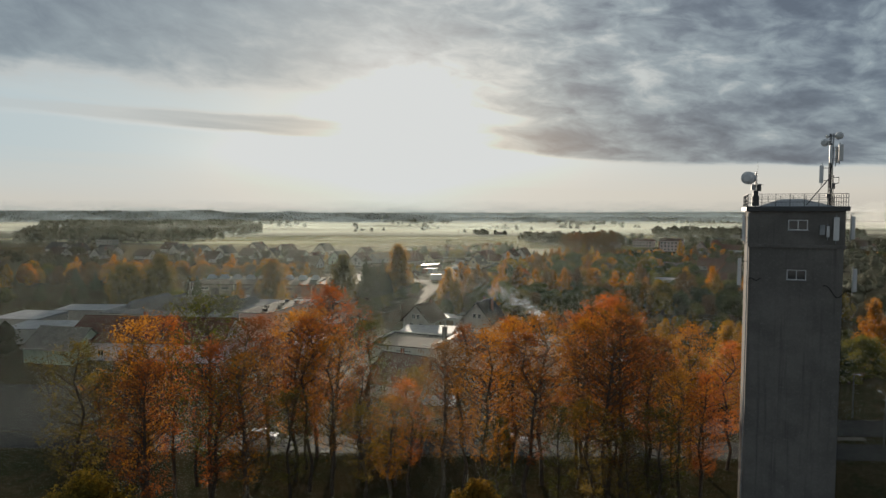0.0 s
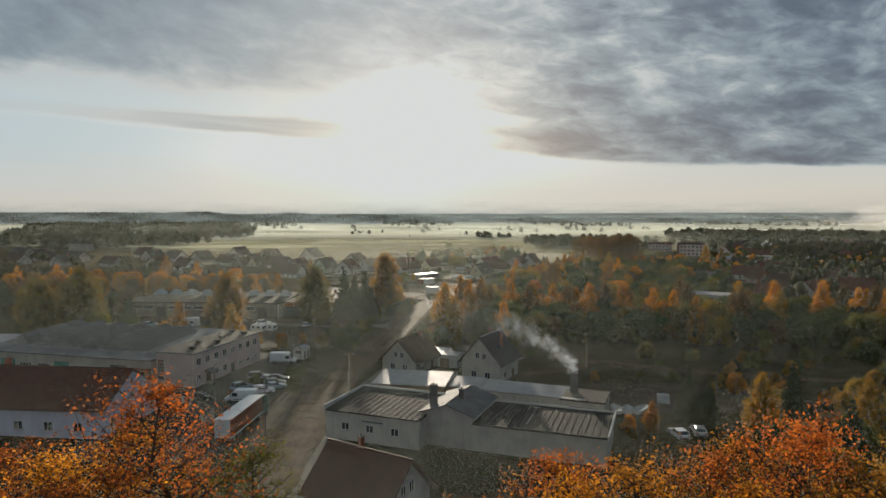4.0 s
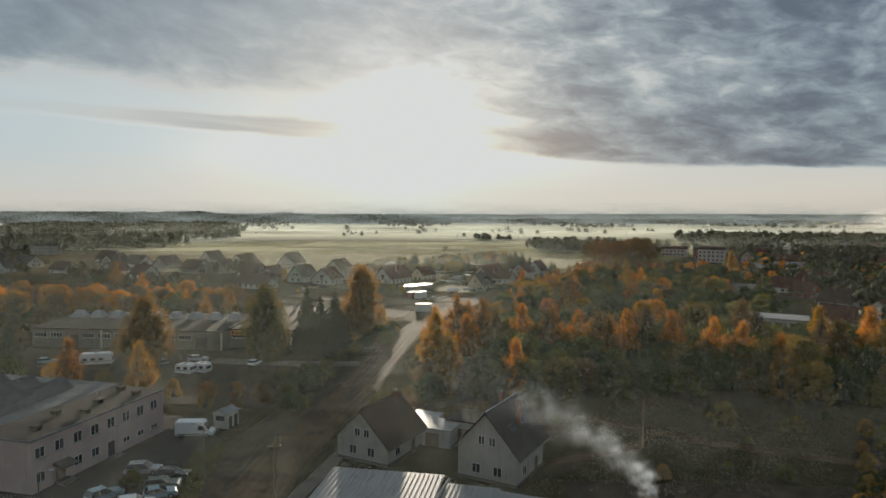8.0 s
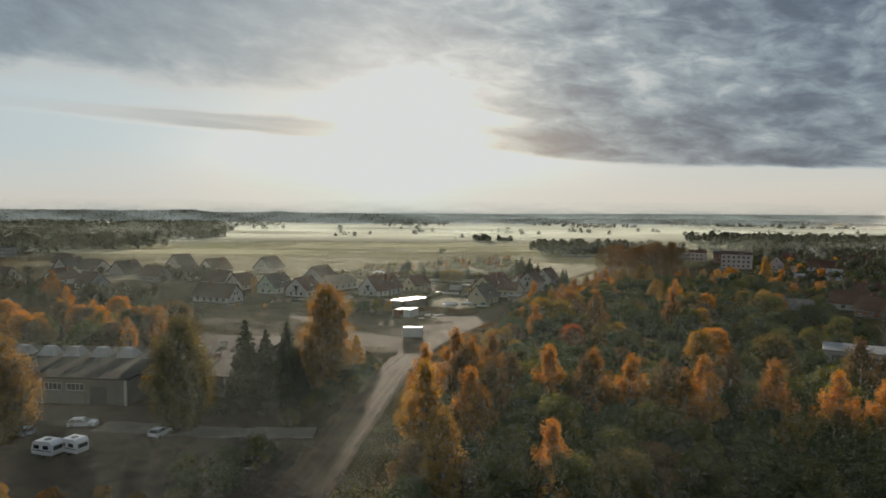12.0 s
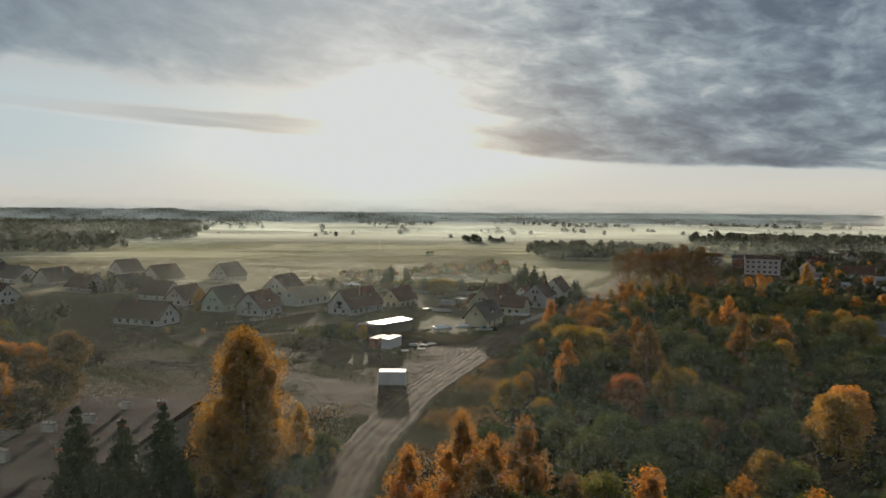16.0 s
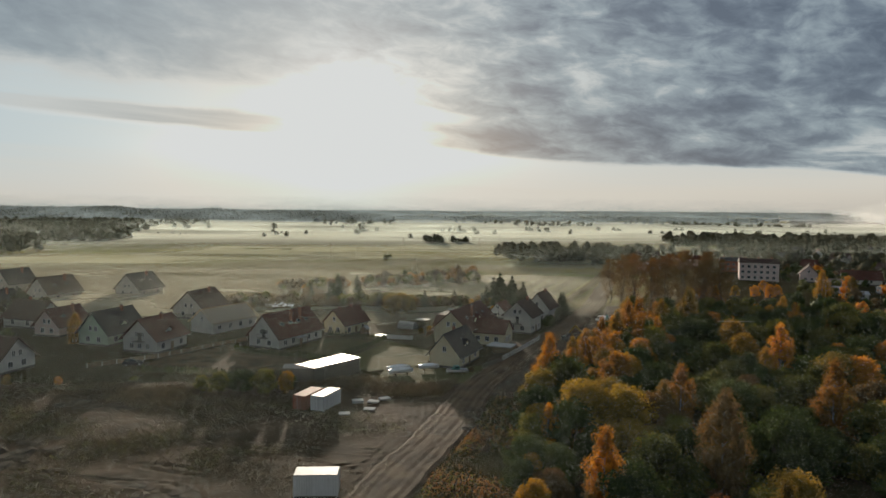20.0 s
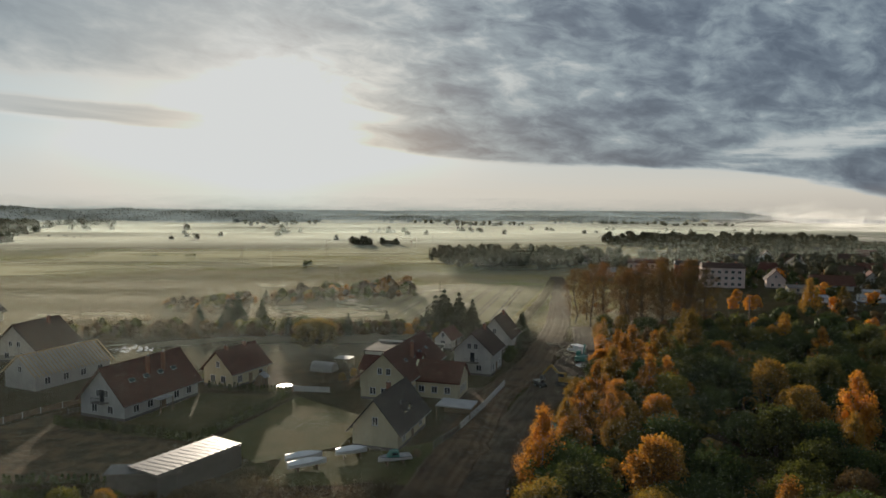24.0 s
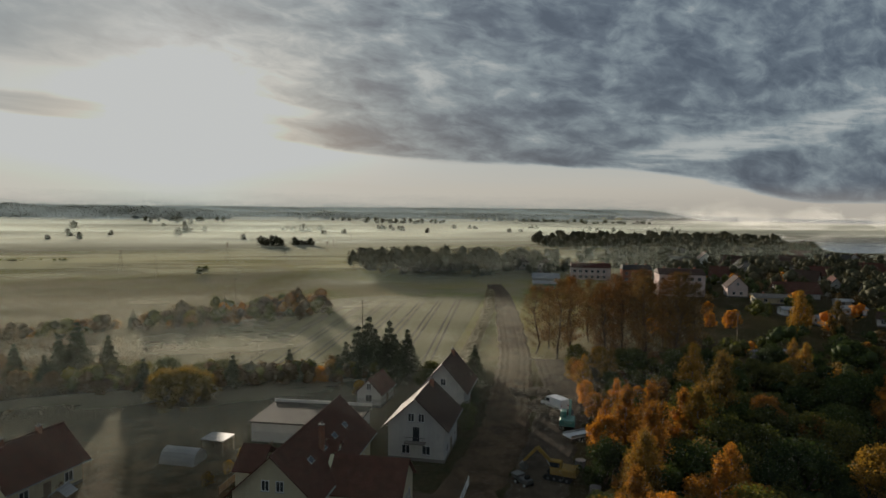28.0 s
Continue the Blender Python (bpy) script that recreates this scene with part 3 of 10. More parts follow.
# ---------- builders ----------
class Geo:
    """Collects vertices and faces of one mesh."""

    def __init__(self):
        self.v, self.f = [], []

    def quad(self, *pts):
        k = len(self.v)
        self.v += [tuple(p) for p in pts]
        self.f.append(tuple(range(k, k + len(pts))))
        return self

    def hull(self, low, high):
        """A solid between two outlines of the same number of points (counter-clockwise from above)."""
        k, n = len(self.v), len(low)
        self.v += [tuple(p) for p in low] + [tuple(p) for p in high]
        self.f.append(tuple(k + n - 1 - i for i in range(n)))
        self.f.append(tuple(k + n + i for i in range(n)))
        for i in range(n):
            j = (i + 1) % n
            self.f.append((k + i, k + j, k + n + j, k + n + i))
        return self

    def box(self, x0, y0, z0, x1, y1, z1, edge=0.0):
        if edge <= 0:
            return self.hull([(x0, y0, z0), (x1, y0, z0), (x1, y1, z0), (x0, y1, z0)], [(x0, y0, z1), (x1, y0, z1), (x1, y1, z1), (x0, y1, z1)])
        e = edge
        self.hull([(x0, y0, z0), (x1, y0, z0), (x1, y1, z0), (x0, y1, z0)], [(x0, y0, z1 - e), (x1, y0, z1 - e), (x1, y1, z1 - e), (x0, y1, z1 - e)])
        return self.hull([(x0, y0, z1 - e), (x1, y0, z1 - e), (x1, y1, z1 - e), (x0, y1, z1 - e)], [(x0 + e, y0 + e, z1), (x1 - e, y0 + e, z1), (x1 - e, y1 - e, z1), (x0 + e, y1 - e, z1)])

    def bar(self, a, b, r0, r1=None, sides=6):
        """A round bar from a to b."""
        a, b = Vector(a), Vector(b)
        r1 = r0 if r1 is None else r1
        d = (b - a).normalized()
        u = d.orthogonal().normalized()
        w = d.cross(u)
        ring = [(math.cos(2 * math.pi * k / sides), math.sin(2 * math.pi * k / sides)) for k in range(sides)]
        return self.hull([a + (u * c + w * s) * r0 for c, s in ring], [b + (u * c + w * s) * r1 for c, s in ring])

    def profile(self, pts, x0, x1, axis="x"):
        """Pushes an outline of (a, z) points along an axis."""
        if axis == "x":
            return self.hull([(x0, a, z) for a, z in pts], [(x1, a, z) for a, z in pts])
        return self.hull([(a, x1, z) for a, z in pts], [(a, x0, z) for a, z in pts])

    def mesh(self, name):
        me = bpy.data.meshes.new(name)
        me.from_pydata(self.v, [], self.f)
        me.update()
        return me


def fix_normals(me):
    bm = bmesh.new()
    bm.from_mesh(me)
    bmesh.ops.recalc_face_normals(bm, faces=bm.faces)
    bm.to_mesh(me)
    bm.free()


def part(name, geo, material, parent=None, label="", smooth=False):
    me = geo.mesh(name) if isinstance(geo, Geo) else geo
    if isinstance(geo, Geo) and len(geo.f) < 4000:
        fix_normals(me)
    if not me.materials:
        me.materials.append(material)
    if smooth:
        me.polygons.foreach_set("use_smooth", [True] * len(me.polygons))
    ob = new(name, me)
    ob.parent = parent
    if label:
        ob["label"] = label
    return ob


def thing(name, x, y, z, yaw, label, category, group=""):
    ob = new(name)
    ob.empty_display_size = 0.3
    ob.matrix_basis = pose(x, y, z, 0, 0, yaw)
    return tagged(ob, label, category, group)


def structure(name, geo, material, label, category, kind="structure"):
    ob = part(name, geo, material)
    return tagged(ob, label, category, "", kind)


WINDOW_MESHES = {}


def window(parent, x, y, z, w, h, face, name="window", bars=1):
    """A window on a wall: face is the wall's outward direction in the parent's plane (degrees from -y, anticlockwise)."""
    key = (round(w, 2), round(h, 2), bars)
    if key not in WINDOW_MESHES:
        g, t = Geo(), 0.07
        g.box(-w / 2, -0.05, 0, -w / 2 + t, 0.02, h).box(w / 2 - t, -0.05, 0, w / 2, 0.02, h)
        g.box(-w / 2 + t, -0.05, h - t, w / 2 - t, 0.02, h).box(-w / 2 + t, -0.05, 0, w / 2 - t, 0.02, t)
        for k in range(bars):
            c = -w / 2 + w * (k + 1) / (bars + 1)
            g.box(c - t / 2, -0.045, t, c + t / 2, 0.01, h - t)
        sill = Geo().box(-w / 2 - 0.08, -0.14, -0.06, w / 2 + 0.08, -0.002, -0.004)
        pane = Geo().box(-w / 2 + t, -0.012, t, w / 2 - t, 0.004, h - t)
        made = [q.mesh(nm) for q, nm in ((g, "window_frame"), (pane, "pane"), (sill, "sill"))]
        for me, ma in zip(made, (METAL_WHITE, GLASS, METAL)):
            fix_normals(me)
            me.materials.append(ma)
        WINDOW_MESHES[key] = made
    fr, pane, sill = WINDOW_MESHES[key]
    ob = part(name, fr, None, parent)
    ob.matrix_basis = pose(x, y, z, 0, 0, face)
    part("pane", pane, None, ob)
    part("sill", sill, None, ob)
    return ob


def door(parent, x, y, w, h, face, material, name="door"):
    g = Geo().box(-w / 2, -0.06, 0, w / 2, 0.0, h)
    for k in range(3):
        g.box(-w / 2 + 0.1, -0.08, 0.15 + k * (h - 0.2) / 3, w / 2 - 0.1, -0.06, (k + 1) * (h - 0.2) / 3)
    ob = part(name, g, material, parent)
    ob.matrix_basis = pose(x, y, 0.02, 0, 0, face)
    return ob


def chimney(parent, x, y, z0, z1, w=0.6, d=0.5, material=None):
    g = Geo().box(x - w / 2, y - d / 2, z0, x + w / 2, y + d / 2, z1)
    c = part("chimney", g, material or BRICK, parent)
    part("chimney_cap", Geo().box(x - w / 2 - 0.07, y - d / 2 - 0.07, z1 + 0.003, x + w / 2 + 0.07, y + d / 2 + 0.07, z1 + 0.10).bar((x, y, z1 + 0.1), (x, y, z1 + 0.4), 0.11), CONCRETE, c)
    return c


def gable_roof(parent, w, l, eave, ridge, material, over=0.5, thick=0.18, cap=True, y0=0.0, x0=0.0):
    """Two sloping slabs; the ridge runs along y. Centre at (x0, y0)."""
    hw, hl = w / 2 + over, l / 2 + over
    slope = (ridge - eave) / (w / 2)
    ze = eave - slope * over
    for s in (-1, 1):
        g = Geo()
        a = [(x0, y0 - hl, ridge), (x0 + s * hw, y0 - hl, ze), (x0 + s * hw, y0 + hl, ze), (x0, y0 + hl, ridge)]
        b = [(p[0], p[1], p[2] + thick) for p in a]
        g.hull(a, b)
        ob = part("roof_slope", g, material, parent)
        gut = Geo().bar((x0 + s * (hw + 0.06), y0 - hl, ze + 0.03), (x0 + s * (hw + 0.06), y0 + hl, ze + 0.03), 0.07, sides=6)
        part("gutter", gut, METAL, ob)
    if cap:
        part("ridge_cap", Geo().bar((x0, y0 - hl - 0.02, ridge + thick), (x0, y0 + hl + 0.02, ridge + thick), 0.13), material, parent)


def gable_walls(w, l, eave, ridge):
    g = Geo()
    o = [(-w / 2, 0), (w / 2, 0), (w / 2, eave), (0, ridge), (-w / 2, eave)]
    return g.profile(o, -l / 2, l / 2, "y")


def skylight(parent, x, z, y, slope_angle, side):
    """A roof window on the slope at side (+1: +x)."""
    g = Geo().box(-0.42, -0.62, 0, 0.42, 0.62, 0.07)
    ob = part("roof_window", g, METAL, parent)
    ob.matrix_basis = pose(x, y, z, 0, side * slope_angle, 0)
    part("pane", Geo().box(-0.34, -0.54, 0.073, 0.34, 0.54, 0.083), GLASS, ob)
    return ob


HOUSE_OVER = 0.75


def house(x, y, yaw, w, l, eave, ridge, wall, roof, label, chimneys=((0.5, 0.2),), lights=0, gable_windows=2, side_windows=3, balcony=False, dormer=0, name="house", porch=False, cat="house", upper=True, group="houses of the estate"):
    """A gabled house; its ridge runs along its own y, its front gable faces -y."""
    root = thing(name, x, y, 0, yaw, label, cat, group)
    body = part("outer_wall", gable_walls(w, l, eave, ridge), wall, root)
    part("plinth", Geo().box(-w / 2 - 0.04, -l / 2 - 0.04, -0.3, w / 2 + 0.04, l / 2 + 0.04, 0.45), CONCRETE, root)
    gable_roof(root, w, l, eave, ridge + 0.02, roof, over=HOUSE_OVER if w > 6 else 0.4)
    slope = math.degrees(math.atan2(ridge - eave, w / 2))
    for side, face in ((-1, 0), (1, 180)):
        yy = side * l / 2 + side * 0.003
        for k in range(gable_windows):
            c = (k + 0.5) / gable_windows * w * 0.72 - w * 0.36
            window(root, c * side, yy, 1.0, 1.25, 1.35, face)
        if upper and ridge - eave > 2.2:
            n2 = 2 if w > 8 else 1
            for k in range(n2):
                c = (k + 0.5) / n2 * w * 0.36 - w * 0.18
                window(root, c, yy, max(3.2, eave + 0.35), 0.95, 1.25, face)
    for side, face in ((-1, -90), (1, 90)):
        for k in range(side_windows):
            c = (k + 0.5) / side_windows * l * 0.9 - l * 0.45
            if side == 1 and k == side_windows // 2:
                door(root, side * w / 2 + 0.003, c, 1.05, 2.1, face, WOOD)
                continue
            window(root, side * w / 2 + side * 0.003, c, 0.95, 1.3, 1.35, face)
    for fx, fy in chimneys:
        cx, cy = fx * w * 0.3, (fy) * l
        zr = ridge - abs(cx) * (ridge - eave) / (w / 2)
        chimney(root, cx, cy, zr - 0.4, ridge + 0.85)
    for k in range(lights):
        c = (k + 0.5) / lights * l * 0.75 - l * 0.375
        fx = w * 0.27
        skylight(root, fx, ridge + 0.22 - fx * (ridge - eave) / (w / 2), c, slope, 1)
    if balcony:
        b = part("balcony", Geo().box(-1.5, -l / 2 - 1.1, 2.75, 1.5, -l / 2 - 0.003, 2.9), CONCRETE, root)
        rail = Geo()
        for k in range(13):
            rail.box(-1.48 + k * 0.245, -l / 2 - 1.08, 2.903, -1.46 + k * 0.245, -l / 2 - 1.05, 3.75)
        rail.box(-1.5, -l / 2 - 1.1, 3.753, 1.5, -l / 2 - 1.03, 3.81)
        part("railing", rail, METAL_DARK, b)
        door(root, 0.0, -l / 2 - 0.003, 0.95, 2.05, 0, GLASS, "balcony_door").location.z = 2.92
    for k in range(dormer):
        c = (k + 0.5) / dormer * l * 0.6 - l * 0.3
        dm = part("dormer", Geo().profile([(c - 1.1, eave + 0.3), (c + 1.1, eave + 0.3), (c + 1.1, eave + 1.5), (c, eave + 2.4), (c - 1.1, eave + 1.5)], w * 0.08, w * 0.40, "x"), wall, root)
        for s in (-1, 1):
            a = [(w * 0.02, c, eave + 2.45), (w * 0.44, c, eave + 2.45), (w * 0.44, c + s * 1.4, eave + 1.38), (w * 0.02, c + s * 1.4, eave + 1.38)]
            part("dormer_roof", Geo().hull(a, [(p[0], p[1], p[2] + 0.12) for p in a]), roof, dm)
        window(root, w * 0.40 + 0.003, c, eave + 0.45, 1.1, 1.0, 90)
    if porch:
        p = part("porch", Geo().box(w / 2 + 0.1, -l * 0.1 - 1.6, 2.45, w / 2 + 2.6, -l * 0.1 + 1.6, 2.58), METAL_ROOF, root)
        for s in (-1, 1):
            part("post", Geo().box(w / 2 + 2.35, -l * 0.1 + s * 1.45 - 0.06, 0, w / 2 + 2.47, -l * 0.1 + s * 1.45 + 0.06, 2.45), WOOD, p)
    return root


# ---------- trees ----------
ICO_V = np.array([(0, 0, 1)] + [(0.894 * math.cos(1.2566 * k), 0.894 * math.sin(1.2566 * k), 0.447) for k in range(5)] + [(0.894 * math.cos(1.2566 * k + 0.628), 0.894 * math.sin(1.2566 * k + 0.628), -0.447) for k in range(5)] + [(0, 0, -1)])
ICO_F = np.array([(0, 1 + k, 1 + (k + 1) % 5) for k in range(5)] + [(1 + k, 6 + k, 1 + (k + 1) % 5) for k in range(5)] + [(6 + k, 6 + (k + 1) % 5, 1 + (k + 1) % 5) for k in range(5)] + [(11, 6 + (k + 1) % 5, 6 + k) for k in range(5)])
OCT_V = np.array([(1, 0, 0), (0, 1, 0), (-1, 0, 0), (0, -1, 0), (0, 0, 1), (0, 0, -1)], float)
OCT_F = np.array([(0, 1, 4), (1, 2, 4), (2, 3, 4), (3, 0, 4), (1, 0, 5), (2, 1, 5), (3, 2, 5), (0, 3, 5)])


def leaf_mesh(name, centres, spread, size, seed, droop=0.0, flat=0.5, cores=None, radii=None, round_cores=False):
    """Small pointed leaves scattered round given points; cores: solid lumps added inside to block light and darken the
    crown.
    """
    rng = np.random.default_rng(seed)
    n = len(centres)
    c = centres + rng.normal(size=(n, 3)) * spread
    a = rng.normal(size=(n, 3))
    a[:, 2] = a[:, 2] * flat - droop
    a /= np.linalg.norm(a, axis=1)[:, None] + 1e-9
    b = np.cross(a, rng.normal(size=(n, 3)))
    b /= np.linalg.norm(b, axis=1)[:, None] + 1e-9
    s = size * rng.uniform(0.6, 1.35, n)[:, None]
    v = np.stack([c - a * s, c + b * s, c + a * s], 1).reshape(-1, 3)
    f = np.arange(n * 3)
    if cores is not None:
        cv, cf = (ICO_V, ICO_F) if round_cores else (OCT_V, OCT_F)
        m = len(cores)
        radii = np.broadcast_to(np.asarray(radii, float), (m, 3))
        lumps = cores[:, None, :] + cv[None] * radii[:, None, :] * rng.uniform(0.72, 1.25, (m, len(cv), 1))
        f = np.concatenate([f, (cf[None] + (len(v) + np.arange(m) * len(cv))[:, None, None]).ravel()])
        v = np.concatenate([v, lumps.reshape(-1, 3)])
    me = bpy.data.meshes.new(name)
    me.vertices.add(len(v))
    me.vertices.foreach_set("co", v.ravel())
    me.loops.add(len(f))
    me.loops.foreach_set("vertex_index", f)
    me.polygons.add(len(f) // 3)
    me.polygons.foreach_set("loop_start", np.arange(0, len(f), 3))
    me.update(calc_edges=True)
    return me


def tri_cloud(name, centres, size, seed):
    rng = np.random.default_rng(seed)
    n = len(centres)
    size = np.broadcast_to(np.asarray(size, float), (n,))[:, None]
    v = np.stack([centres + rng.normal(size=(n, 3)) * size for _ in range(3)], 1).reshape(-1, 3)
    me = bpy.data.meshes.new(name)
    me.vertices.add(n * 3)
    me.vertices.foreach_set("co", v.ravel())
    me.loops.add(n * 3)
    me.loops.foreach_set("vertex_index", np.arange(n * 3))
    me.polygons.add(n)
    me.polygons.foreach_set("loop_start", np.arange(0, n * 3, 3))
    me.update(calc_edges=True)
    return me


def broad_tree(name, height, width, first, leaves, size, leaf, bark, seed, label, clumps=70, power=1.0, trunk=0.22, droop=0.0, category="tree", stems=1, core=0.0, twigs=0, tight=1.0):
    """A tapered trunk, limbs and a crown of many leaves in clumps; first: where the crown begins (share of the height)."""
    rng = np.random.default_rng(seed)
    root = thing(name, 0, 0, 0, 0, label, category)
    wood = Geo()
    tips = []
    for st in range(stems):
        off = np.array([rng.normal() * 0.35, rng.normal() * 0.35]) * (stems > 1) * 1.6
        p = Vector((off[0] * 0.3, off[1] * 0.3, -0.3))
        segs = 6
        pts = [p]
        for k in range(1, segs + 1):
            h = height * 0.93 * k / segs
            pts.append(Vector((off[0] * k / segs * 2 + rng.normal() * 0.018 * height, off[1] * k / segs * 2 + rng.normal() * 0.018 * height, h)))
        for k in range(segs):
            wood.bar(pts[k], pts[k + 1], trunk * (1 - k / segs) ** 0.8 + 0.03, trunk * (1 - (k + 1) / segs) ** 0.8 + 0.03, 7)
        per = max(6, clumps // stems // 3)
        for k in range(per):
            f = first + (1 - first) * (k + rng.random()) / per
            i = min(segs - 1, int(f * segs / 0.97))
            base = pts[i].lerp(pts[i + 1], min(1, max(0, f * segs / 0.97 - i)))
            g = (f - first) / (1 - first)
            r = width / 2 * (math.sin(math.pi * min(1, 0.12 + 0.88 * g) ** power) ** 0.7 * 0.92 + 0.08)
            ang = k * 2.4 + rng.normal() * 0.4
            reach = r * rng.uniform(0.65, 1.1)
            tip = base + Vector((math.cos(ang) * reach, math.sin(ang) * reach, reach * (0.55 - droop) * rng.uniform(0.6, 1.3)))
            tip.z = min(tip.z, height)
            wood.bar(base, tip, trunk * 0.32 * (1 - 0.6 * g) + 0.015, 0.012, 4)
            tips += [tip, base.lerp(tip, 0.66), base.lerp(tip, 0.4)]
            for q in range(twigs):
                root_at = base.lerp(tip, 0.3 + 0.6 * (q + rng.random()) / twigs)
                bend = ang + (1 if q % 2 else -1) * rng.uniform(0.5, 1.3)
                far_end = root_at + Vector((math.cos(bend), math.sin(bend), rng.uniform(0.25, 1.25))) * reach * rng.uniform(0.25, 0.5)
                far_end.z = min(far_end.z, height)
                wood.bar(root_at, far_end, trunk * 0.10 + 0.008, 0.007, 3)
                tips += [far_end, root_at.lerp(far_end, 0.7), root_at.lerp(far_end, 0.45)]
    tips = np.array([tuple(t) for t in tips])
    weight = rng.uniform(0.3, 1.0, len(tips))
    pick = tips[rng.choice(len(tips), leaves, p=weight / weight.sum())]
    spread = np.array([width * 0.066, width * 0.066, width * 0.075 + droop * 0.5]) * tight
    part("trunk", wood, bark, root)
    part("crown", leaf_mesh("crown", pick, spread, size, seed + 1, droop, 0.5, tips[2::3] if core else None, spread * core), leaf, root)
    return root


def dense_crown(height, width, base, clumps, leaves, size, seed, pointed, ragged=0.16, taper=0.55):
    """A full crown: upright sprays over an uneven body, each set with small leaves; a pointed or a domed outline."""
    rng = np.random.default_rng(seed)
    f = (np.arange(clumps) + rng.random(clumps)) / clumps
    f = f ** (1.1 if pointed else 0.8)
    ang = np.arange(clumps) * 2.39996 + rng.normal(size=clumps) * 0.45
    body = np.clip(f / 0.3, 0.4, 1) ** 0.6 * (1 - f) ** taper * 1.14 if pointed else np.sqrt(np.clip(1.04 - f ** 2, 0.02, 1)) * np.clip(0.72 + f, 0, 1)
    rc = width * (rng.uniform(0.09, 0.155, clumps) * (1.1 - 0.4 * f) if pointed else rng.uniform(0.09, 0.16, clumps))
    tall = rc * (rng.uniform(1.0, 1.7, clumps) if pointed else rng.uniform(0.8, 1.25, clumps))
    far = np.maximum(width / 2 * body * rng.uniform(1 - 3 * ragged, 1 + ragged, clumps) - rc * 0.8, 0.02)
    z = np.minimum(height * (base + (1 - base) * f) * (1 - 0.06 * rng.random(clumps)), height - tall * 0.8)
    mid = np.stack([np.cos(ang) * far, np.sin(ang) * far, z], 1)
    share = rc * tall
    pick = rng.choice(clumps, leaves, p=share / share.sum())
    way = rng.normal(size=(leaves, 3)) + np.stack([np.cos(ang), np.sin(ang), np.full(clumps, 0.5)], 1)[pick] * 0.6
    way /= np.linalg.norm(way, axis=1)[:, None]
    reach = np.stack([rc, rc, tall], 1)[pick] * (rng.uniform(0.35, 1.3, leaves) ** 0.8)[:, None]
    pts = mid[pick] + way * reach
    pts[:, 2] = np.maximum(pts[:, 2], 0.1)
    inner = 0.58 if pointed else 0.66
    # solid lumps added within the sprays, so the crown's near side stays dark
    hearts = mid * np.array([0.8, 0.8, 0.96])
    return leaf_mesh("crown", pts, size * 0.2, size, seed + 1, 0.0, 0.6, hearts, np.stack([rc, rc, tall], 1) * inner, True)


def dense_tree(name, height, width, base, leaves, size, leaf, bark, seed, label, clumps=60, trunk=0.14, taper=0.55):
    """A young tree with a closed pointed crown nearly down to the ground."""
    rng = np.random.default_rng(seed)
    root = thing(name, 0, 0, 0, 0, label, "tree")
    wood = Geo().bar((0, 0, -0.3), (0.1, 0.05, height * 0.5), trunk, trunk * 0.6, 7).bar((0.1, 0.05, height * 0.5), (0, 0, height * 0.93), trunk * 0.6, 0.03, 6)
    for k in range(18):
        q, a = base + (0.95 - base) * k / 18, k * 2.4
        reach = width * 0.45 * (1 - q) ** 0.7
        wood.bar((0, 0, height * q * 0.9), (math.cos(a) * reach, math.sin(a) * reach, height * q * 0.9 + reach * rng.uniform(0.5, 1.0)), 0.04, 0.012, 4)
    part("trunk", wood, bark, root)
    part("crown", dense_crown(height, width, base, clumps, leaves, size, seed + 3, True, taper=taper), leaf, root)
    return root


def bush(name, height, width, leaves, size, leaf, seed, label, clumps=34, category="bush"):
    """A dense bush: short stems and a rounded, uneven mass of leaves down to the ground."""
    rng = np.random.default_rng(seed)
    root = thing(name, 0, 0, 0, 0, label, category)
    wood = Geo()
    for k in range(9):
        a, reach = k * 2.4, width * 0.33 * rng.uniform(0.5, 1.0)
        wood.bar((math.cos(a) * 0.15, math.sin(a) * 0.15, -0.1), (math.cos(a) * reach, math.sin(a) * reach, height * rng.uniform(0.5, 0.85)), 0.05, 0.012, 4)
    part("stem", wood, BARK, root)
    part("crown", dense_crown(height, width, 0.08, clumps, leaves, size, seed + 3, False, 0.14), leaf, root)
    return root


def conifer(name, height, width, leaves, size, seed, label):
    rng = np.random.default_rng(seed)
    root = thing(name, 0, 0, 0, 0, label, "tree")
    wood = Geo().bar((0, 0, -0.3), (0, 0, height), 0.2, 0.02, 7)
    pts = []
    tiers = max(9, int(height * 1.1))
    for k in range(tiers):
        f = (k + 0.3) / tiers
        z = height * (0.06 + 0.93 * f)
        r = width / 2 * (1 - f) ** 0.95 + 0.10
        arms = 7
        for j in range(arms):
            ang = j * 6.283 / arms + k * 1.1 + rng.normal() * 0.15
            rr = r * rng.uniform(0.55, 1.2)
            tip = Vector((math.cos(ang) * rr, math.sin(ang) * rr, z - rr * 0.28))
            wood.bar((0, 0, z), tip, 0.035, 0.008, 3)
            for q in np.linspace(0.25, 1.0, 7):
                pts.append((tip.x * q, tip.y * q, z - rr * 0.28 * q, r))
    pts = np.array(pts)
    pick = pts[rng.choice(len(pts), leaves, p=pts[:, 3] / pts[:, 3].sum())]
    spread = np.stack([pick[:, 3] * 0.10 + 0.03, pick[:, 3] * 0.10 + 0.03, pick[:, 3] * 0.05 + 0.10], 1)
    part("trunk", wood, BARK, root)
    part("crown", leaf_mesh("crown", pick[:, :3], spread, size, seed + 1, 0.35, 0.6), NEEDLES, root)
    return root


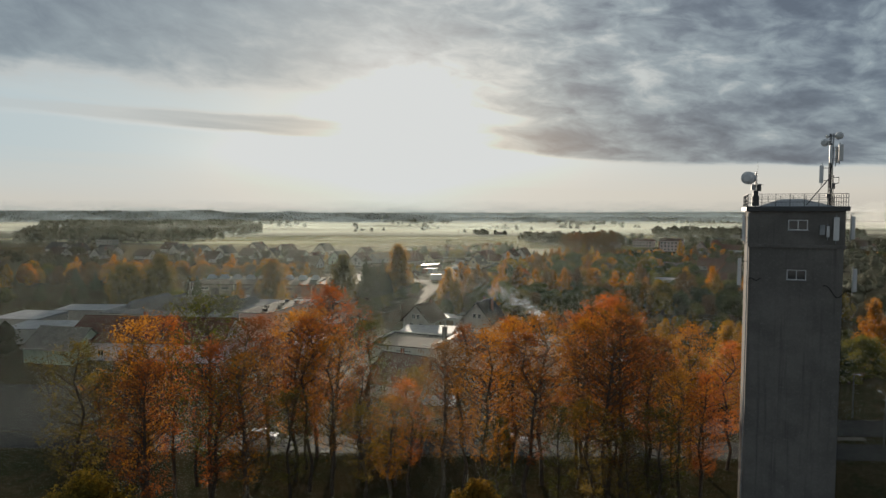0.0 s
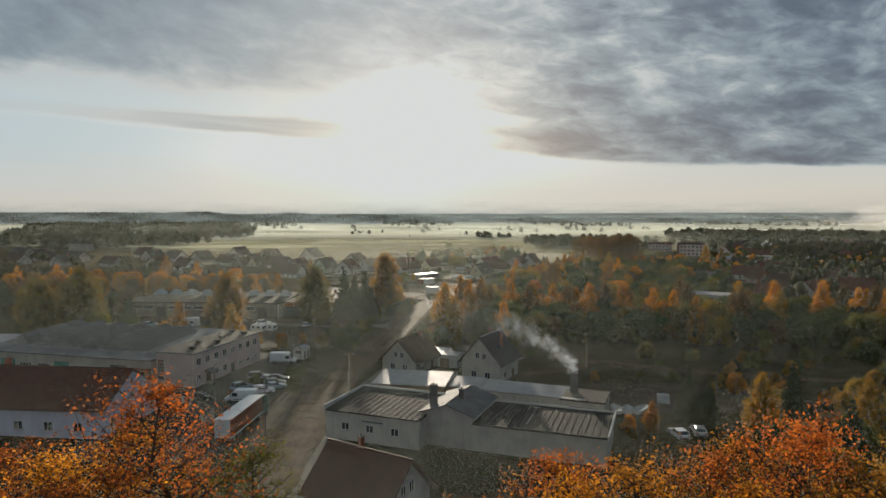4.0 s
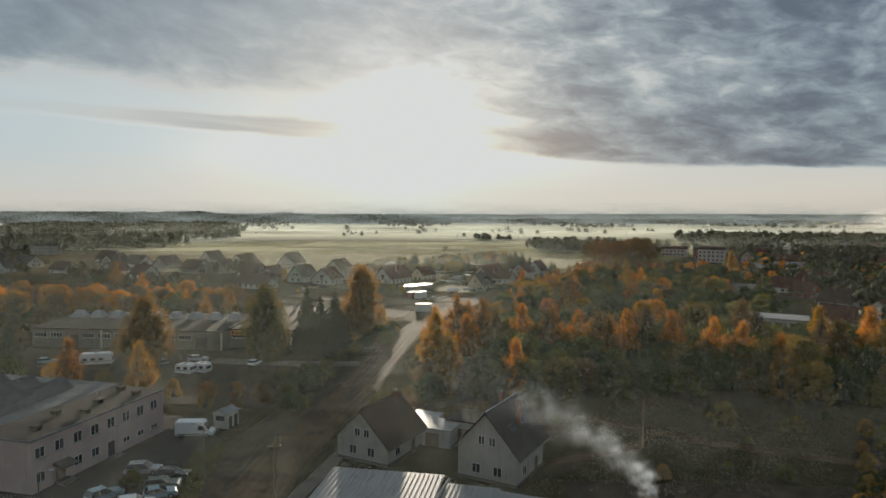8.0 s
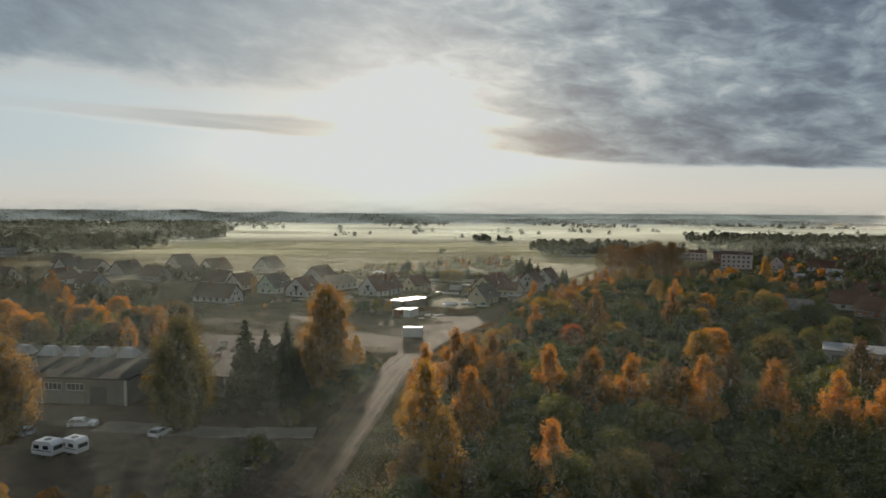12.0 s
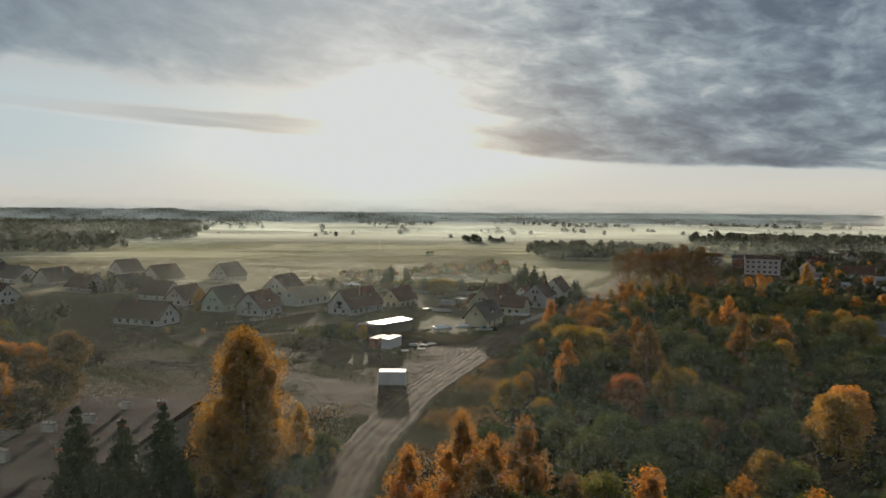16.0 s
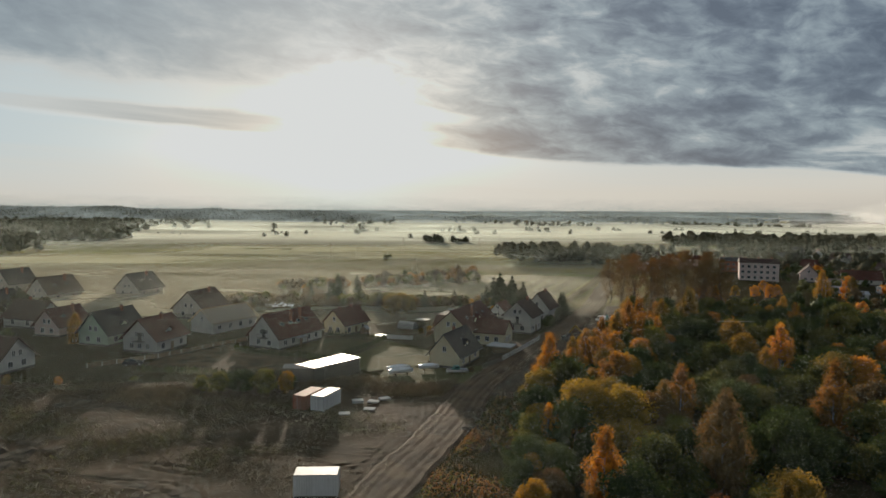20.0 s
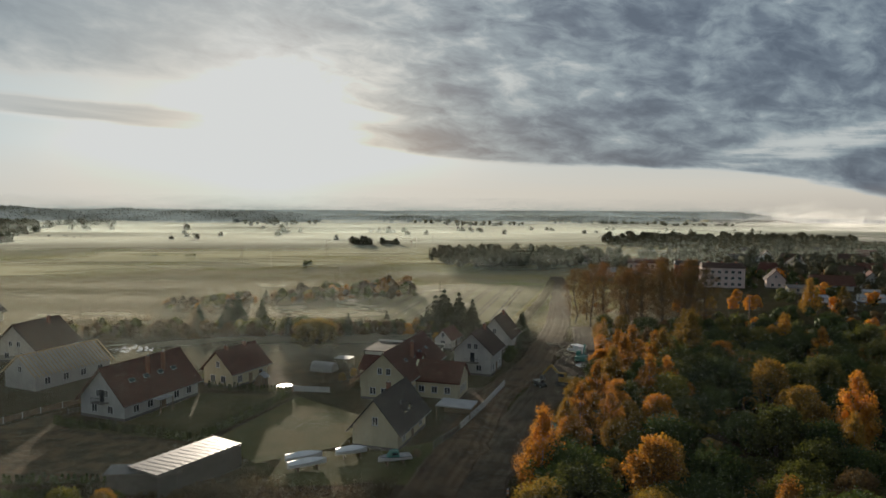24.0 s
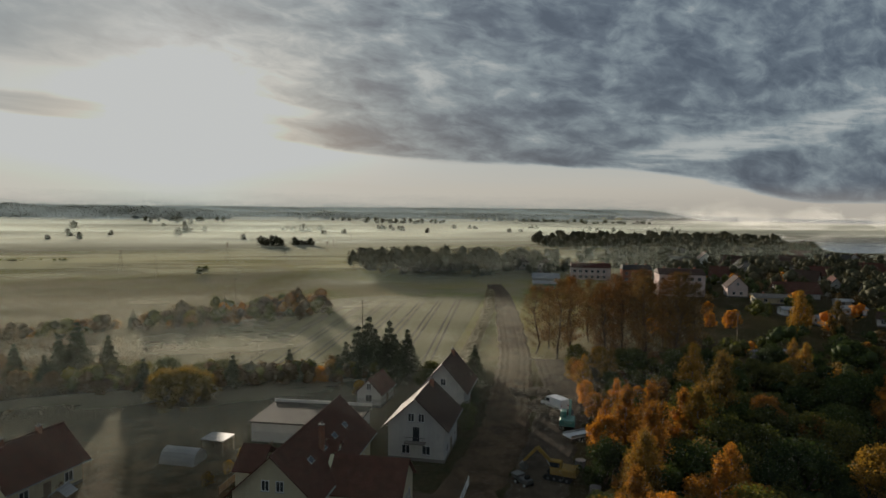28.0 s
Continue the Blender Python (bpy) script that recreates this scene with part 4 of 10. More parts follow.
def woods(name, spots, heights, leaf, size, per, seed, label, category="wood", girth=1.0):
    """A far wood: many small trees, each a trunk and a ragged crown, in one mesh."""
    rng = np.random.default_rng(seed)
    spots, heights = np.asarray(spots, float), np.asarray(heights, float)
    n = len(spots)
    k = rng.normal(size=(n, per, 3))
    k /= np.linalg.norm(k, axis=2)[:, :, None]
    k *= rng.random((n, per, 1)) ** 0.4
    wide = heights * rng.uniform(0.26, 0.42, n) * girth
    c = np.empty((n, per, 3))
    c[:, :, 0] = spots[:, None, 0] + k[:, :, 0] * wide[:, None]
    c[:, :, 1] = spots[:, None, 1] + k[:, :, 1] * wide[:, None]
    c[:, :, 2] = spots[:, None, 2] + heights[:, None] * (0.55 + 0.45 * k[:, :, 2])
    # solid lumps added inside each crown to keep the light out
    lumps = np.concatenate([spots + np.stack([wide * 0.25 * np.cos(q + spots[:, 0]), wide * 0.25 * np.sin(q + spots[:, 0]), heights * h], 1) for q, h in (((0, 0.42), (2.1, 0.62), (4.2, 0.74)) if size < 2 else ((0, 0.6),))])
    me = leaf_mesh(name, c.reshape(-1, 3), size * 0.2, size, seed + 1, 0.0, 0.5, lumps, np.tile(np.stack([wide * 0.46, wide * 0.46, heights * 0.24], 1) * (1 if size < 2 else 2.5), (len(lumps) // n, 1)), True)
    ob = part(name, me, leaf)
    return tagged(ob, label, category, "", "stuff")

# ---------- ground, roads, water ----------
def ease(a, b, x):
    t = np.clip((np.asarray(x, float) - a) / (b - a), 0, 1)
    return t * t * (3 - 2 * t)


def land(x, y):
    """The ground's height: level in the village, gently rolling fields, low wooded ridges far off."""
    x, y = np.asarray(x, float), np.asarray(y, float)
    roll = 1.5 * np.sin(x / 75 + 0.6) * np.sin(y / 95 + 1.1) + 1.2 * np.sin(x / 210 - y / 160) + 1.2 * np.sin(y / 36 + x / 130 + 0.8 * np.sin(x / 60)) + 0.4 * np.sin(y / 16 + x / 48 + np.sin(x / 33))
    z = ease(612, 740, y) * (roll - 0.6) * (1 - 0.6 * ease(1300, 2200, y)) * (1 - ease(260, 420, x) * ease(700, 800, y))
    hills = np.interp(x * 2600 / np.maximum(y, 1000), (-2200, -1500, -1250, -1047, -930, -820, -706, -620, -463, -382, -198, -96, 40), (20, 22, 21, 25, 13, 13, 22, 11, 12, 15, 8, 1, 0))
    z = z + ease(2100, 2600, y) * (1 - ease(3000, 3700, y)) * hills
    z = z + (17 + 7 * ease(300, 1500, x)) * ease(4300, 4700, y)
    z = z - 2.6 * ease(0, 60, x - (0.70 * (y - 874) + 541)) * ease(780, 860, y) * (1 - ease(4150, 4300, y))
    z = z - 2.6 * ease(3150, 3250, y) * (1 - ease(4150, 4300, y)) * ease(-700, -500, x)
    return z


xs = np.unique(np.concatenate([np.linspace(-2700, -300, 60), np.linspace(-300, 500, 54), np.linspace(500, 3000, 60)]))
ys = np.unique(np.concatenate([np.linspace(-260, 560, 24), np.linspace(560, 1200, 60), np.linspace(1200, 4950, 100)]))
gx, gy = np.meshgrid(xs, ys)
gz = land(gx, gy)
verts = np.stack([gx, gy, gz], 2).reshape(-1, 3)
nx = len(xs)
faces = [(j * nx + i, j * nx + i + 1, (j + 1) * nx + i + 1, (j + 1) * nx + i) for j in range(len(ys) - 1) for i in range(nx - 1)]
me = bpy.data.meshes.new("ground")
me.from_pydata(verts.tolist(), [], faces)
me.materials.append(GROUND)
me.polygons.foreach_set("use_smooth", [True] * len(me.polygons))
tagged(new("ground", me), "rough frosty autumn grass and misty rolling farmland", "ground", "", "structure")


def sheet(name, pts, z, material, label, category):
    g = Geo().quad(*[(x, y, z) for x, y in pts])
    return structure(name, g, material, label, category)


def ribbon(name, line, width, z, material, label, category, ruts=0.0, step=2.0, seed=3):
    """A road that follows a line of points, with wheel ruts and uneven edges."""
    rng = np.random.default_rng(seed)
    pts = [Vector(p) for p in line]
    dense = []
    for k in range(len(pts) - 1):
        p0, p1, p2, p3 = pts[max(0, k - 1)], pts[k], pts[k + 1], pts[min(len(pts) - 1, k + 2)]
        n = max(1, int((p2 - p1).length / step))
        for i in range(n):
            t = i / n
            dense.append(0.5 * ((2 * p1) + (p2 - p0) * t + (2 * p0 - 5 * p1 + 4 * p2 - p3) * t * t + (3 * p1 - p0 - 3 * p2 + p3) * t ** 3))
    dense.append(pts[-1])
    cross = np.linspace(-1, 1, 13)
    rows = []
    for k, p in enumerate(dense):
        d = (dense[min(len(dense) - 1, k + 1)] - dense[max(0, k - 1)]).normalized()
        side = Vector((d.y, -d.x))
        wl, wr = width / 2 + rng.normal() * 0.25 * (ruts > 0), width / 2 + rng.normal() * 0.25 * (ruts > 0)
        row = []
        for c in cross:
            q = p + side * c * (wr if c > 0 else wl)
            dip = ruts * (abs(abs(c) - 0.33) < 0.14) + ruts * 0.8 * (abs(abs(c) - 0.72) < 0.09)
            row.append((q.x, q.y, z - (z + 0.04 if abs(c) > 0.99 and ruts else dip) + (rng.random() * ruts * 0.9 if ruts else 0)))
        rows.append(row)
    n = len(cross)
    g = Geo()
    g.v = [p for r in rows for p in r]
    g.f = [(j * n + i, j * n + i + 1, (j + 1) * n + i + 1, (j + 1) * n + i) for j in range(len(rows) - 1) for i in range(n - 1)]
    return structure(name, g, material, label, category)


ROAD_LINE = [(-24.5, 128), (-25.5, 150), (-25.6, 175), (-24.2, 203), (-21.2, 225), (-19.5, 245), (-17.8, 270), (-16, 290), (-13, 306), (-8.8, 324), (-4.5, 337), (2, 353), (11.5, 381), (19.4, 398), (29, 421), (37, 433), (46, 447), (54, 464), (68, 495), (82, 532), (102, 588), (118, 640)]
ribbon("road", ROAD_LINE, 8.2, 0.16, DIRT, "rutted sandy dirt road under construction", "road", ruts=0.06)
ribbon("road", [(14, 374), (24, 394), (35, 414), (46, 432), (56, 448), (66, 466), (76, 492)], 8.0, 0.10, DIRT_DARK, "churned soil beside the dirt road", "road", ruts=0.04, seed=8)
ribbon("road", [(-60, 251), (-46, 249.5), (-34, 249), (-24, 250)], 5.5, 0.10, GRAVEL, "pale gravel side lane to the industrial yard", "road", ruts=0.03, seed=9)
ribbon("road", [(13, 190), (22, 195), (29, 199), (30, 206), (22, 211), (12, 212)], 2.8, 0.07, DIRT, "curved cart track through frosty grass", "road", ruts=0.04, seed=10)
ribbon("road", [(30, 205), (48, 196), (66, 190), (90, 186)], 2.8, 0.06, DIRT, "cart track through frosty grass", "road", ruts=0.04, seed=11)
sheet("pavement", [(-58, 138), (-33, 138), (-33.5, 158), (-34.5, 176), (-37, 196), (-41, 208), (-58, 210)], 0.02, ASPHALT, "worn asphalt parking yard", "pavement")
ribbon("road", [(-31.5, 134), (-31.8, 155), (-32, 176), (-31, 200), (-28, 222), (-26, 240)], 7.5, 0.10, DIRT_DARK, "churned dark soil beside the dirt road", "road", ruts=0.05, seed=13)
sheet("pavement", [(-112, 216), (-34, 216), (-30, 243), (-36, 262), (-112, 262)], 0.024, DIRT_DARK, "dark gravel industrial yard", "pavement")
sheet("pavement", [(-21.2, 128), (-18.8, 128), (-18.8, 178), (-14.5, 204), (-16.2, 205), (-21.2, 178)], 0.03, GRAVEL, "pale concrete pavement beside the road", "pavement")
sheet("pavement", [(-110, 94), (90, 94), (90, 100.5), (-110, 100.5)], 0.02, ASPHALT, "asphalt street behind the row of trees", "road")
sheet("pavement", [(38, 104), (120, 104), (120, 112), (38, 112)], 0.02, ASPHALT, "asphalt car park beside the tower", "road")
sheet("pavement", [(-120, 101), (-60, 101), (-60, 128), (-120, 128)], 0.02, ASPHALT, "worn dark asphalt forecourt", "road")
for k in range(6):
    sheet("pavement", [(46 + k * 10, 102.2), (52 + k * 10, 102.2), (52 + k * 10, 103.6), (46 + k * 10, 103.6)], 0.03, GRAVEL, "pale concrete edging of the car park", "pavement")
sheet("ground_plot", [(-100, 322), (-26, 318), (-12, 312), (-4, 332), (-14, 350), (-60, 352), (-100, 372)], 0.022, STUBBLE, "bare rough plot with dry grass and soil", "ground")
sheet("ground_plot", [(-84, 336), (-60, 333), (-52, 352), (-74, 362), (-92, 352)], 0.034, DIRT_DARK, "bare patch of dark turned soil", "ground")
sheet("ground_plot", [(-63, 394), (-31, 390.5), (-23, 404), (-45, 414), (-50, 423), (-63, 406)], 0.03, STUBBLE, "dry garden plot behind a thuja hedge", "ground")
sheet("lawn", [(-44, 413), (-22, 404), (-8, 428), (-27, 432)], 0.03, LAWN, "short green garden lawn", "lawn")
sheet("lawn", [(-20, 404), (-12, 394), (0, 399), (5, 412), (-8, 427)], 0.034, LAWN, "short green garden lawn", "lawn")
sheet("lawn", [(-26, 434), (-8, 430), (2, 430), (6, 445), (-8, 470), (-28, 466)], 0.026, STUBBLE, "rough dry garden ground", "ground")
sheet("pavement", [(-10, 386), (14, 383), (17, 400), (6, 396), (-8, 398)], 0.04, LAWN, "trodden grassy yard with boats", "pavement")
sheet("pavement", [(16, 404), (22, 402), (32, 425), (24, 430)], 0.042, DIRT_DARK, "dark trodden house yard", "pavement")
# the trees' shade on this clearing is put in as a dark soil colour
sheet("ground_plot", [(14, 165), (60, 165), (62, 184), (14, 184)], 0.02, DIRT_DARK, "bare sandy clearing", "ground")

# rough trodden earth between the houses and the dirt road, crossed by wheel tracks
def grain_noise(r, x, y, cell):
    """Smooth random bumps about one cell wide."""
    u, v = (x - x.min()) / cell, (y - y.min()) / cell
    i, j = u.astype(int), v.astype(int)
    g = r.random((i.max() + 2, j.max() + 2))
    a, b = ease(0, 1, u - i), ease(0, 1, v - j)
    return (g[i, j] * (1 - a) + g[i + 1, j] * a) * (1 - b) + (g[i, j + 1] * (1 - a) + g[i + 1, j + 1] * a) * b - 0.5


def off_line(x, y, line):
    """Distance from a bent line, grown smooth at its bends."""
    best = np.full(x.shape, 1e9)
    for (ax, ay), (bx, by) in zip(line[:-1], line[1:]):
        t = np.clip(((x - ax) * (bx - ax) + (y - ay) * (by - ay)) / ((bx - ax) ** 2 + (by - ay) ** 2), 0, 1)
        best = np.minimum(best, np.hypot(x - ax - t * (bx - ax), y - ay - t * (by - ay)))
    return best


WHEEL_TRACKS = (
    [(-104, 383), (-86, 381), (-75, 378), (-62, 373), (-52, 366), (-45, 358), (-38, 351), (-28, 346), (-18, 341), (-4, 336)],
    [(-104, 352), (-84, 354), (-66, 350), (-48, 344), (-30, 338), (-18, 337), (-6, 342), (2, 352)],
    [(-96, 338), (-70, 341), (-50, 338), (-34, 334), (-22, 325), (-12, 312)],
    [(-60, 372), (-44, 352), (-36, 338), (-30, 326), (-24, 314)],
    [(-34, 356), (-22, 350), (-10, 346), (0, 344)],
    [(-26, 322), (-16, 330), (-8, 341), (-3, 356), (-2, 368)],
)


def rough_earth(x0, x1, y0, y1, cell, seed):
    r = np.random.default_rng(seed)
    nx, ny = int((x1 - x0) / cell), int((y1 - y0) / cell)
    gx, gy = np.meshgrid(np.linspace(x0, x1, nx), np.linspace(y0, y1, ny))
    x, y = gx.ravel(), gy.ravel()
    z = 0.075 + 0.20 * grain_noise(r, x, y, 5.0) + 0.11 * grain_noise(r, x, y, 1.7) + 0.08 * grain_noise(r, x, y, 0.7)
    wobble = 1.2 * grain_noise(r, x, y, 9.0)
    for k, line in enumerate(WHEEL_TRACKS):
        d = off_line(x, y, line) + wobble
        z = z - (0.13 if k < 2 else 0.09) * np.exp(-((d - 0.9) / 0.30) ** 2) + 0.06 * np.exp(-((d - 1.5) / 0.28) ** 2) + 0.03 * np.exp(-(d / 0.4) ** 2)
    road_x = np.interp(y, (290, 306, 324, 337, 353, 381, 398), (-16, -13, -8.8, -4.5, 2, 11.5, 19.4)) - 3.4
    rim = ease(0, 6, x - x0) * ease(0, 5, y - y0) * ease(0, 5, y1 - y) * ease(0, 1.5, road_x - x)
    z = np.maximum(z, 0.045) * rim - 0.06 * (1 - rim)
    g = Geo()
    g.v = np.stack([x, y, z], 1).tolist()
    keep = (road_x - x > -0.5).reshape(ny, nx)
    g.f = [(j * nx + i, j * nx + i + 1, (j + 1) * nx + i + 1, (j + 1) * nx + i) for j in range(ny - 1) for i in range(nx - 1) if keep[j, i]]
    ob = structure("ground_earth", g, EARTH, "rough brown trodden earth crossed by wheel tracks", "ground")
    ob.data.shade_smooth()
    return ob


rough_earth(-106, 12, 308, 388, 0.34, 31)

# heaps of dug soil on the waste ground
def heaps(cx, cy, rx, ry, n, h, seed, label):
    r = np.random.default_rng(seed)
    g = Geo()
    for k in range(n):
        a, q = r.random() * 6.283, math.sqrt(r.random())
        x, y = cx + math.cos(a) * q * rx, cy + math.sin(a) * q * ry
        w, t = r.uniform(1.0, 2.6), h * r.uniform(0.5, 1.0) * (1.2 - q)
        foot = [(x + w * math.cos(b) * r.uniform(0.8, 1.25), y + w * math.sin(b) * r.uniform(0.8, 1.25), -0.1) for b in (0.3, 1.4, 2.4, 3.5, 4.5, 5.5)]
        crest = [(x + (px - x) * 0.45, y + (py - y) * 0.45, t * r.uniform(0.75, 1.1)) for px, py, _ in foot]
        g.hull(foot, crest)
    return structure("soil_heap", g, DIRT_DARK, label, "soil", "stuff")


heaps(-68, 347, 17, 9, 90, 0.75, 21, "low heaps of dark dug soil on waste ground")
heaps(-40, 331, 12, 5, 34, 0.45, 22, "low humps of rough grassy soil")
heaps(-52, 371, 16, 3.5, 40, 0.55, 23, "low grown-over ridge of soil beside the track")
heaps(8.5, 356, 2.2, 12, 26, 0.6, 24, "spoil thrown up along the road")
heaps(60, 462, 6, 14, 40, 0.9, 25, "spoil heaped along the new road")

# the crop field and its tramlines
crop = [(-18, 505), (6, 490), (46, 486), (99, 601), (60, 612), (10, 600)]
sheet("field", crop, 0.03, CROP, "sown field with fine rows", "field")
for k in range(8):
    for d in (0.0, 1.9):
        bx = 0 + k * 7.2 + d
        a, b = Vector((bx - 6, 494 - k * 0.7 + 6)), Vector((bx + 34, 602 - k * 0.5 - 4))
        s = Vector((0.34, -0.12))
        sheet("tramline", [a - s, a + s, b + s, b - s], 0.045, LANE, "dark tramline pressed in the crop", "ground")
# the eroded bank between field and road
g = Geo()
rng = np.random.default_rng(5)
bank = [(50, 484), (62, 510), (76, 540), (90, 572), (101, 600), (108, 618)]
for k in range(len(bank) - 1):
    for i in range(14):
        t = i / 14
        cx, cy = bank[k][0] + (bank[k + 1][0] - bank[k][0]) * t, bank[k][1] + (bank[k + 1][1] - bank[k][1]) * t
        w, h = rng.uniform(1.2, 2.4), rng.uniform(0.5, 1.3)
        g.hull([(cx - w, cy - 1.6, -0.1), (cx + w, cy - 1.6, -0.1), (cx + w, cy + 1.6, -0.1), (cx - w, cy + 1.6, -0.1)],
               [(cx - w * 0.6, cy - 1.2, h * 0.8), (cx + w * 0.4, cy - 0.9, h), (cx + w * 0.5, cy + 1.1, h * 0.9), (cx - w * 0.5, cy + 1.2, h)])
structure("bank", g, STRAW, "eroded pale earth bank along the field", "bank", "stuff")

sheet("water", [(520, 800), (3000, 800), (3000, 4300), (480, 4300), (480, 3300), (1250, 2200), (1080, 1700), (620, 1010)], -0.9, WATER, "still grey misty lake water", "lake")
sheet("water", [(-620, 3180), (480, 3180), (480, 4300), (-620, 4300)], -0.85, WATER, "far bright lake water", "lake")

# ---------- the concrete water tower ----------
tower = thing("water_tower", 31.45, 64.6, 0, -20, "tall grey stained concrete tower with antennas on its roof", "tower")
W2 = 3.9
part("shaft", Geo().box(-W2, 0, -0.5, W2, 2 * W2, 31.35), CONCRETE, tower)
part("head", Geo().box(-W2 - 0.06, -0.06, 31.65, W2 + 0.06, 2 * W2 + 0.06, 34.75), CONCRETE, tower, "upper storey of darker concrete")
part("string_course", Geo().box(-W2 - 0.16, -0.16, 31.353, W2 + 0.16, 2 * W2 + 0.16, 31.647), CONCRETE, tower)
part("parapet", Geo().box(-W2 - 0.35, -0.35, 34.753, W2 + 0.35, 2 * W2 + 0.35, 35.2, 0.06), METAL_DARK, tower, "dark roof edge")
part("roof", Geo().hull([(-3.2, 0.7, 35.203), (3.2, 0.7, 35.203), (3.2, 7.1, 35.203), (-3.2, 7.1, 35.203)], [(-0.9, 3.2, 35.95), (0.9, 3.2, 35.95), (0.9, 4.6, 35.95), (-0.9, 4.6, 35.95)]), METAL_ROOF, tower)
for z in (33.0, 28.35):
    window(tower, 0.15, -0.064 if z > 31 else -0.003, z, 1.6, 0.95, 0, bars=1)
    part("lintel", Geo().box(-0.95, -0.16, z + 1.03, 1.25, -0.066, z + 1.10), CONCRETE, tower)
rail = Geo()
for k in range(8):
    f = -W2 - 0.2 + k * (2 * W2 + 0.4) / 7
    for p in ((f, -0.2), (f, 2 * W2 + 0.2), (-W2 - 0.2, f + W2), (W2 + 0.2, f + W2)):
        part("railing_post", Geo().bar((p[0], p[1], 35.2), (p[0], p[1], 36.35), 0.028, sides=5), METAL_DARK, tower)
for h in (35.6, 35.98, 36.35):
    for a, b in (((-W2 - 0.2, -0.2), (W2 + 0.2, -0.2)), ((W2 + 0.2, -0.2), (W2 + 0.2, 2 * W2 + 0.2)), ((W2 + 0.2, 2 * W2 + 0.2), (-W2 - 0.2, 2 * W2 + 0.2)), ((-W2 - 0.2, 2 * W2 + 0.2), (-W2 - 0.2, -0.2))):
        part("rail", Geo().bar((*a, h), (*b, h), 0.024, sides=5), METAL_DARK, tower)


def drum(parent, x, y, z, r, d, face):
    """A round microwave dish with a deep shroud."""
    ring = [(math.cos(k * math.pi / 10) * r, math.sin(k * math.pi / 10) * r) for k in range(20)]
    g = Geo().hull([(a, d * 0.5, b) for a, b in ring], [(a, -d * 0.5, b) for a, b in ring])
    g.hull([(a * 0.95, -d * 0.5 - 0.003, b * 0.95) for a, b in ring], [(a * 0.55, -d * 0.5 - 0.12, b * 0.55) for a, b in ring])
    ob = part("dish", g, METAL_WHITE, parent, "pale round microwave dish")
    ob.matrix_basis = pose(x, y, z, 0, 0, face)
    part("dish_mount", Geo().box(-0.08, d * 0.5 + 0.003, -0.15, 0.08, d * 0.5 + 0.35, 0.15), METAL, ob)


def panel(parent, x, y, z0, z1, face, w=0.36, label="pale grey panel antenna"):
    ob = part("panel_antenna", Geo().box(-w / 2, -0.10, z0, w / 2, 0.06, z1, 0.03), METAL_WHITE, parent, label)
    ob.matrix_basis = pose(x, y, 0, 0, 0, face)
    part("antenna_pole", Geo().bar((0, 0.16, z0 - 0.3), (0, 0.16, z1 + 0.2), 0.04).box(-0.05, 0.063, z0 + 0.2, 0.05, 0.16, z0 + 0.28).box(-0.05, 0.063, z1 - 0.3, 0.05, 0.16, z1 - 0.22), METAL, ob)


# short mast with a large dish
m1 = part("mast", Geo().bar((-3.45, 0.5, 35.2), (-3.45, 0.5, 38.5), 0.07).bar((-3.32, 0.5, 37.5), (-3.32, 0.5, 39.5), 0.012, sides=4).bar((-3.45, 0.5, 37.4), (-2.75, 0.5, 37.25), 0.02, sides=4), METAL_DARK, tower)
part("radio_box", Geo().box(-3.75, 0.2, 35.25, -3.15, 0.8, 36.2, 0.03), METAL_DARK, m1)
part("radio_box", Geo().box(-3.66, 0.25, 36.2, -3.22, 0.75, 36.7, 0.03), METAL_DARK, m1)
part("radio_box", Geo().box(-3.82, 0.25, 36.75, -3.42, 0.8, 37.3, 0.03), METAL, m1)
part("radio_box", Geo().box(-3.36, 0.3, 36.65, -2.98, 0.7, 37.3, 0.03), METAL_DARK, m1)
drum(tower, -4.12, 0.1, 37.9, 0.60, 0.5, -25)
part("dish_arm", Geo().bar((-4.0, 0.4, 37.9), (-3.45, 0.5, 37.9), 0.05, sides=5), METAL_DARK, m1)
# lattice mast
lat = Geo()
MX, MY = 2.8, 1.2
for sx, sy in ((-0.15, -0.15), (0.15, -0.15), (0, 0.17)):
    lat.bar((MX + sx, MY + sy, 35.2), (MX + sx, MY + sy, 41.9), 0.04, sides=5)
for k in range(22):
    z = 35.3 + k * 0.3
    s = 1 if k % 2 else -1
    lat.bar((MX - 0.15 * s, MY - 0.15, z), (MX + 0.15 * s, MY - 0.15, z + 0.3), 0.02, sides=4)
    lat.bar((MX + 0.15, MY - 0.15, z), (MX, MY + 0.17, z + 0.3), 0.02, sides=4).bar((MX - 0.15, MY - 0.15, z + 0.3), (MX, MY + 0.17, z), 0.02, sides=4)
m2 = part("lattice_mast", lat, METAL_DARK, tower, "dark steel lattice mast")
part("brace", Geo().bar((0.9, MY, 35.3), (MX - 0.15, MY, 37.7), 0.05), METAL_DARK, m2)
part("cable_run", Geo().box(MX - 0.05, MY - 0.22, 35.3, MX + 0.07, MY - 0.17, 41.0), RUBBER, m2)
for x, y, z, r, d, face in ((3.36, 0.95, 41.65, 0.33, 0.26, 15), (2.25, 0.95, 41.05, 0.33, 0.26, -20), (2.42, 1.0, 41.65, 0.15, 0.16, -10)):
    drum(tower, x, y, z, r, d, face)
    part("dish_arm", Geo().bar((x, y + 0.2, z), (MX, MY, z), 0.035, sides=5), METAL_DARK, m2)
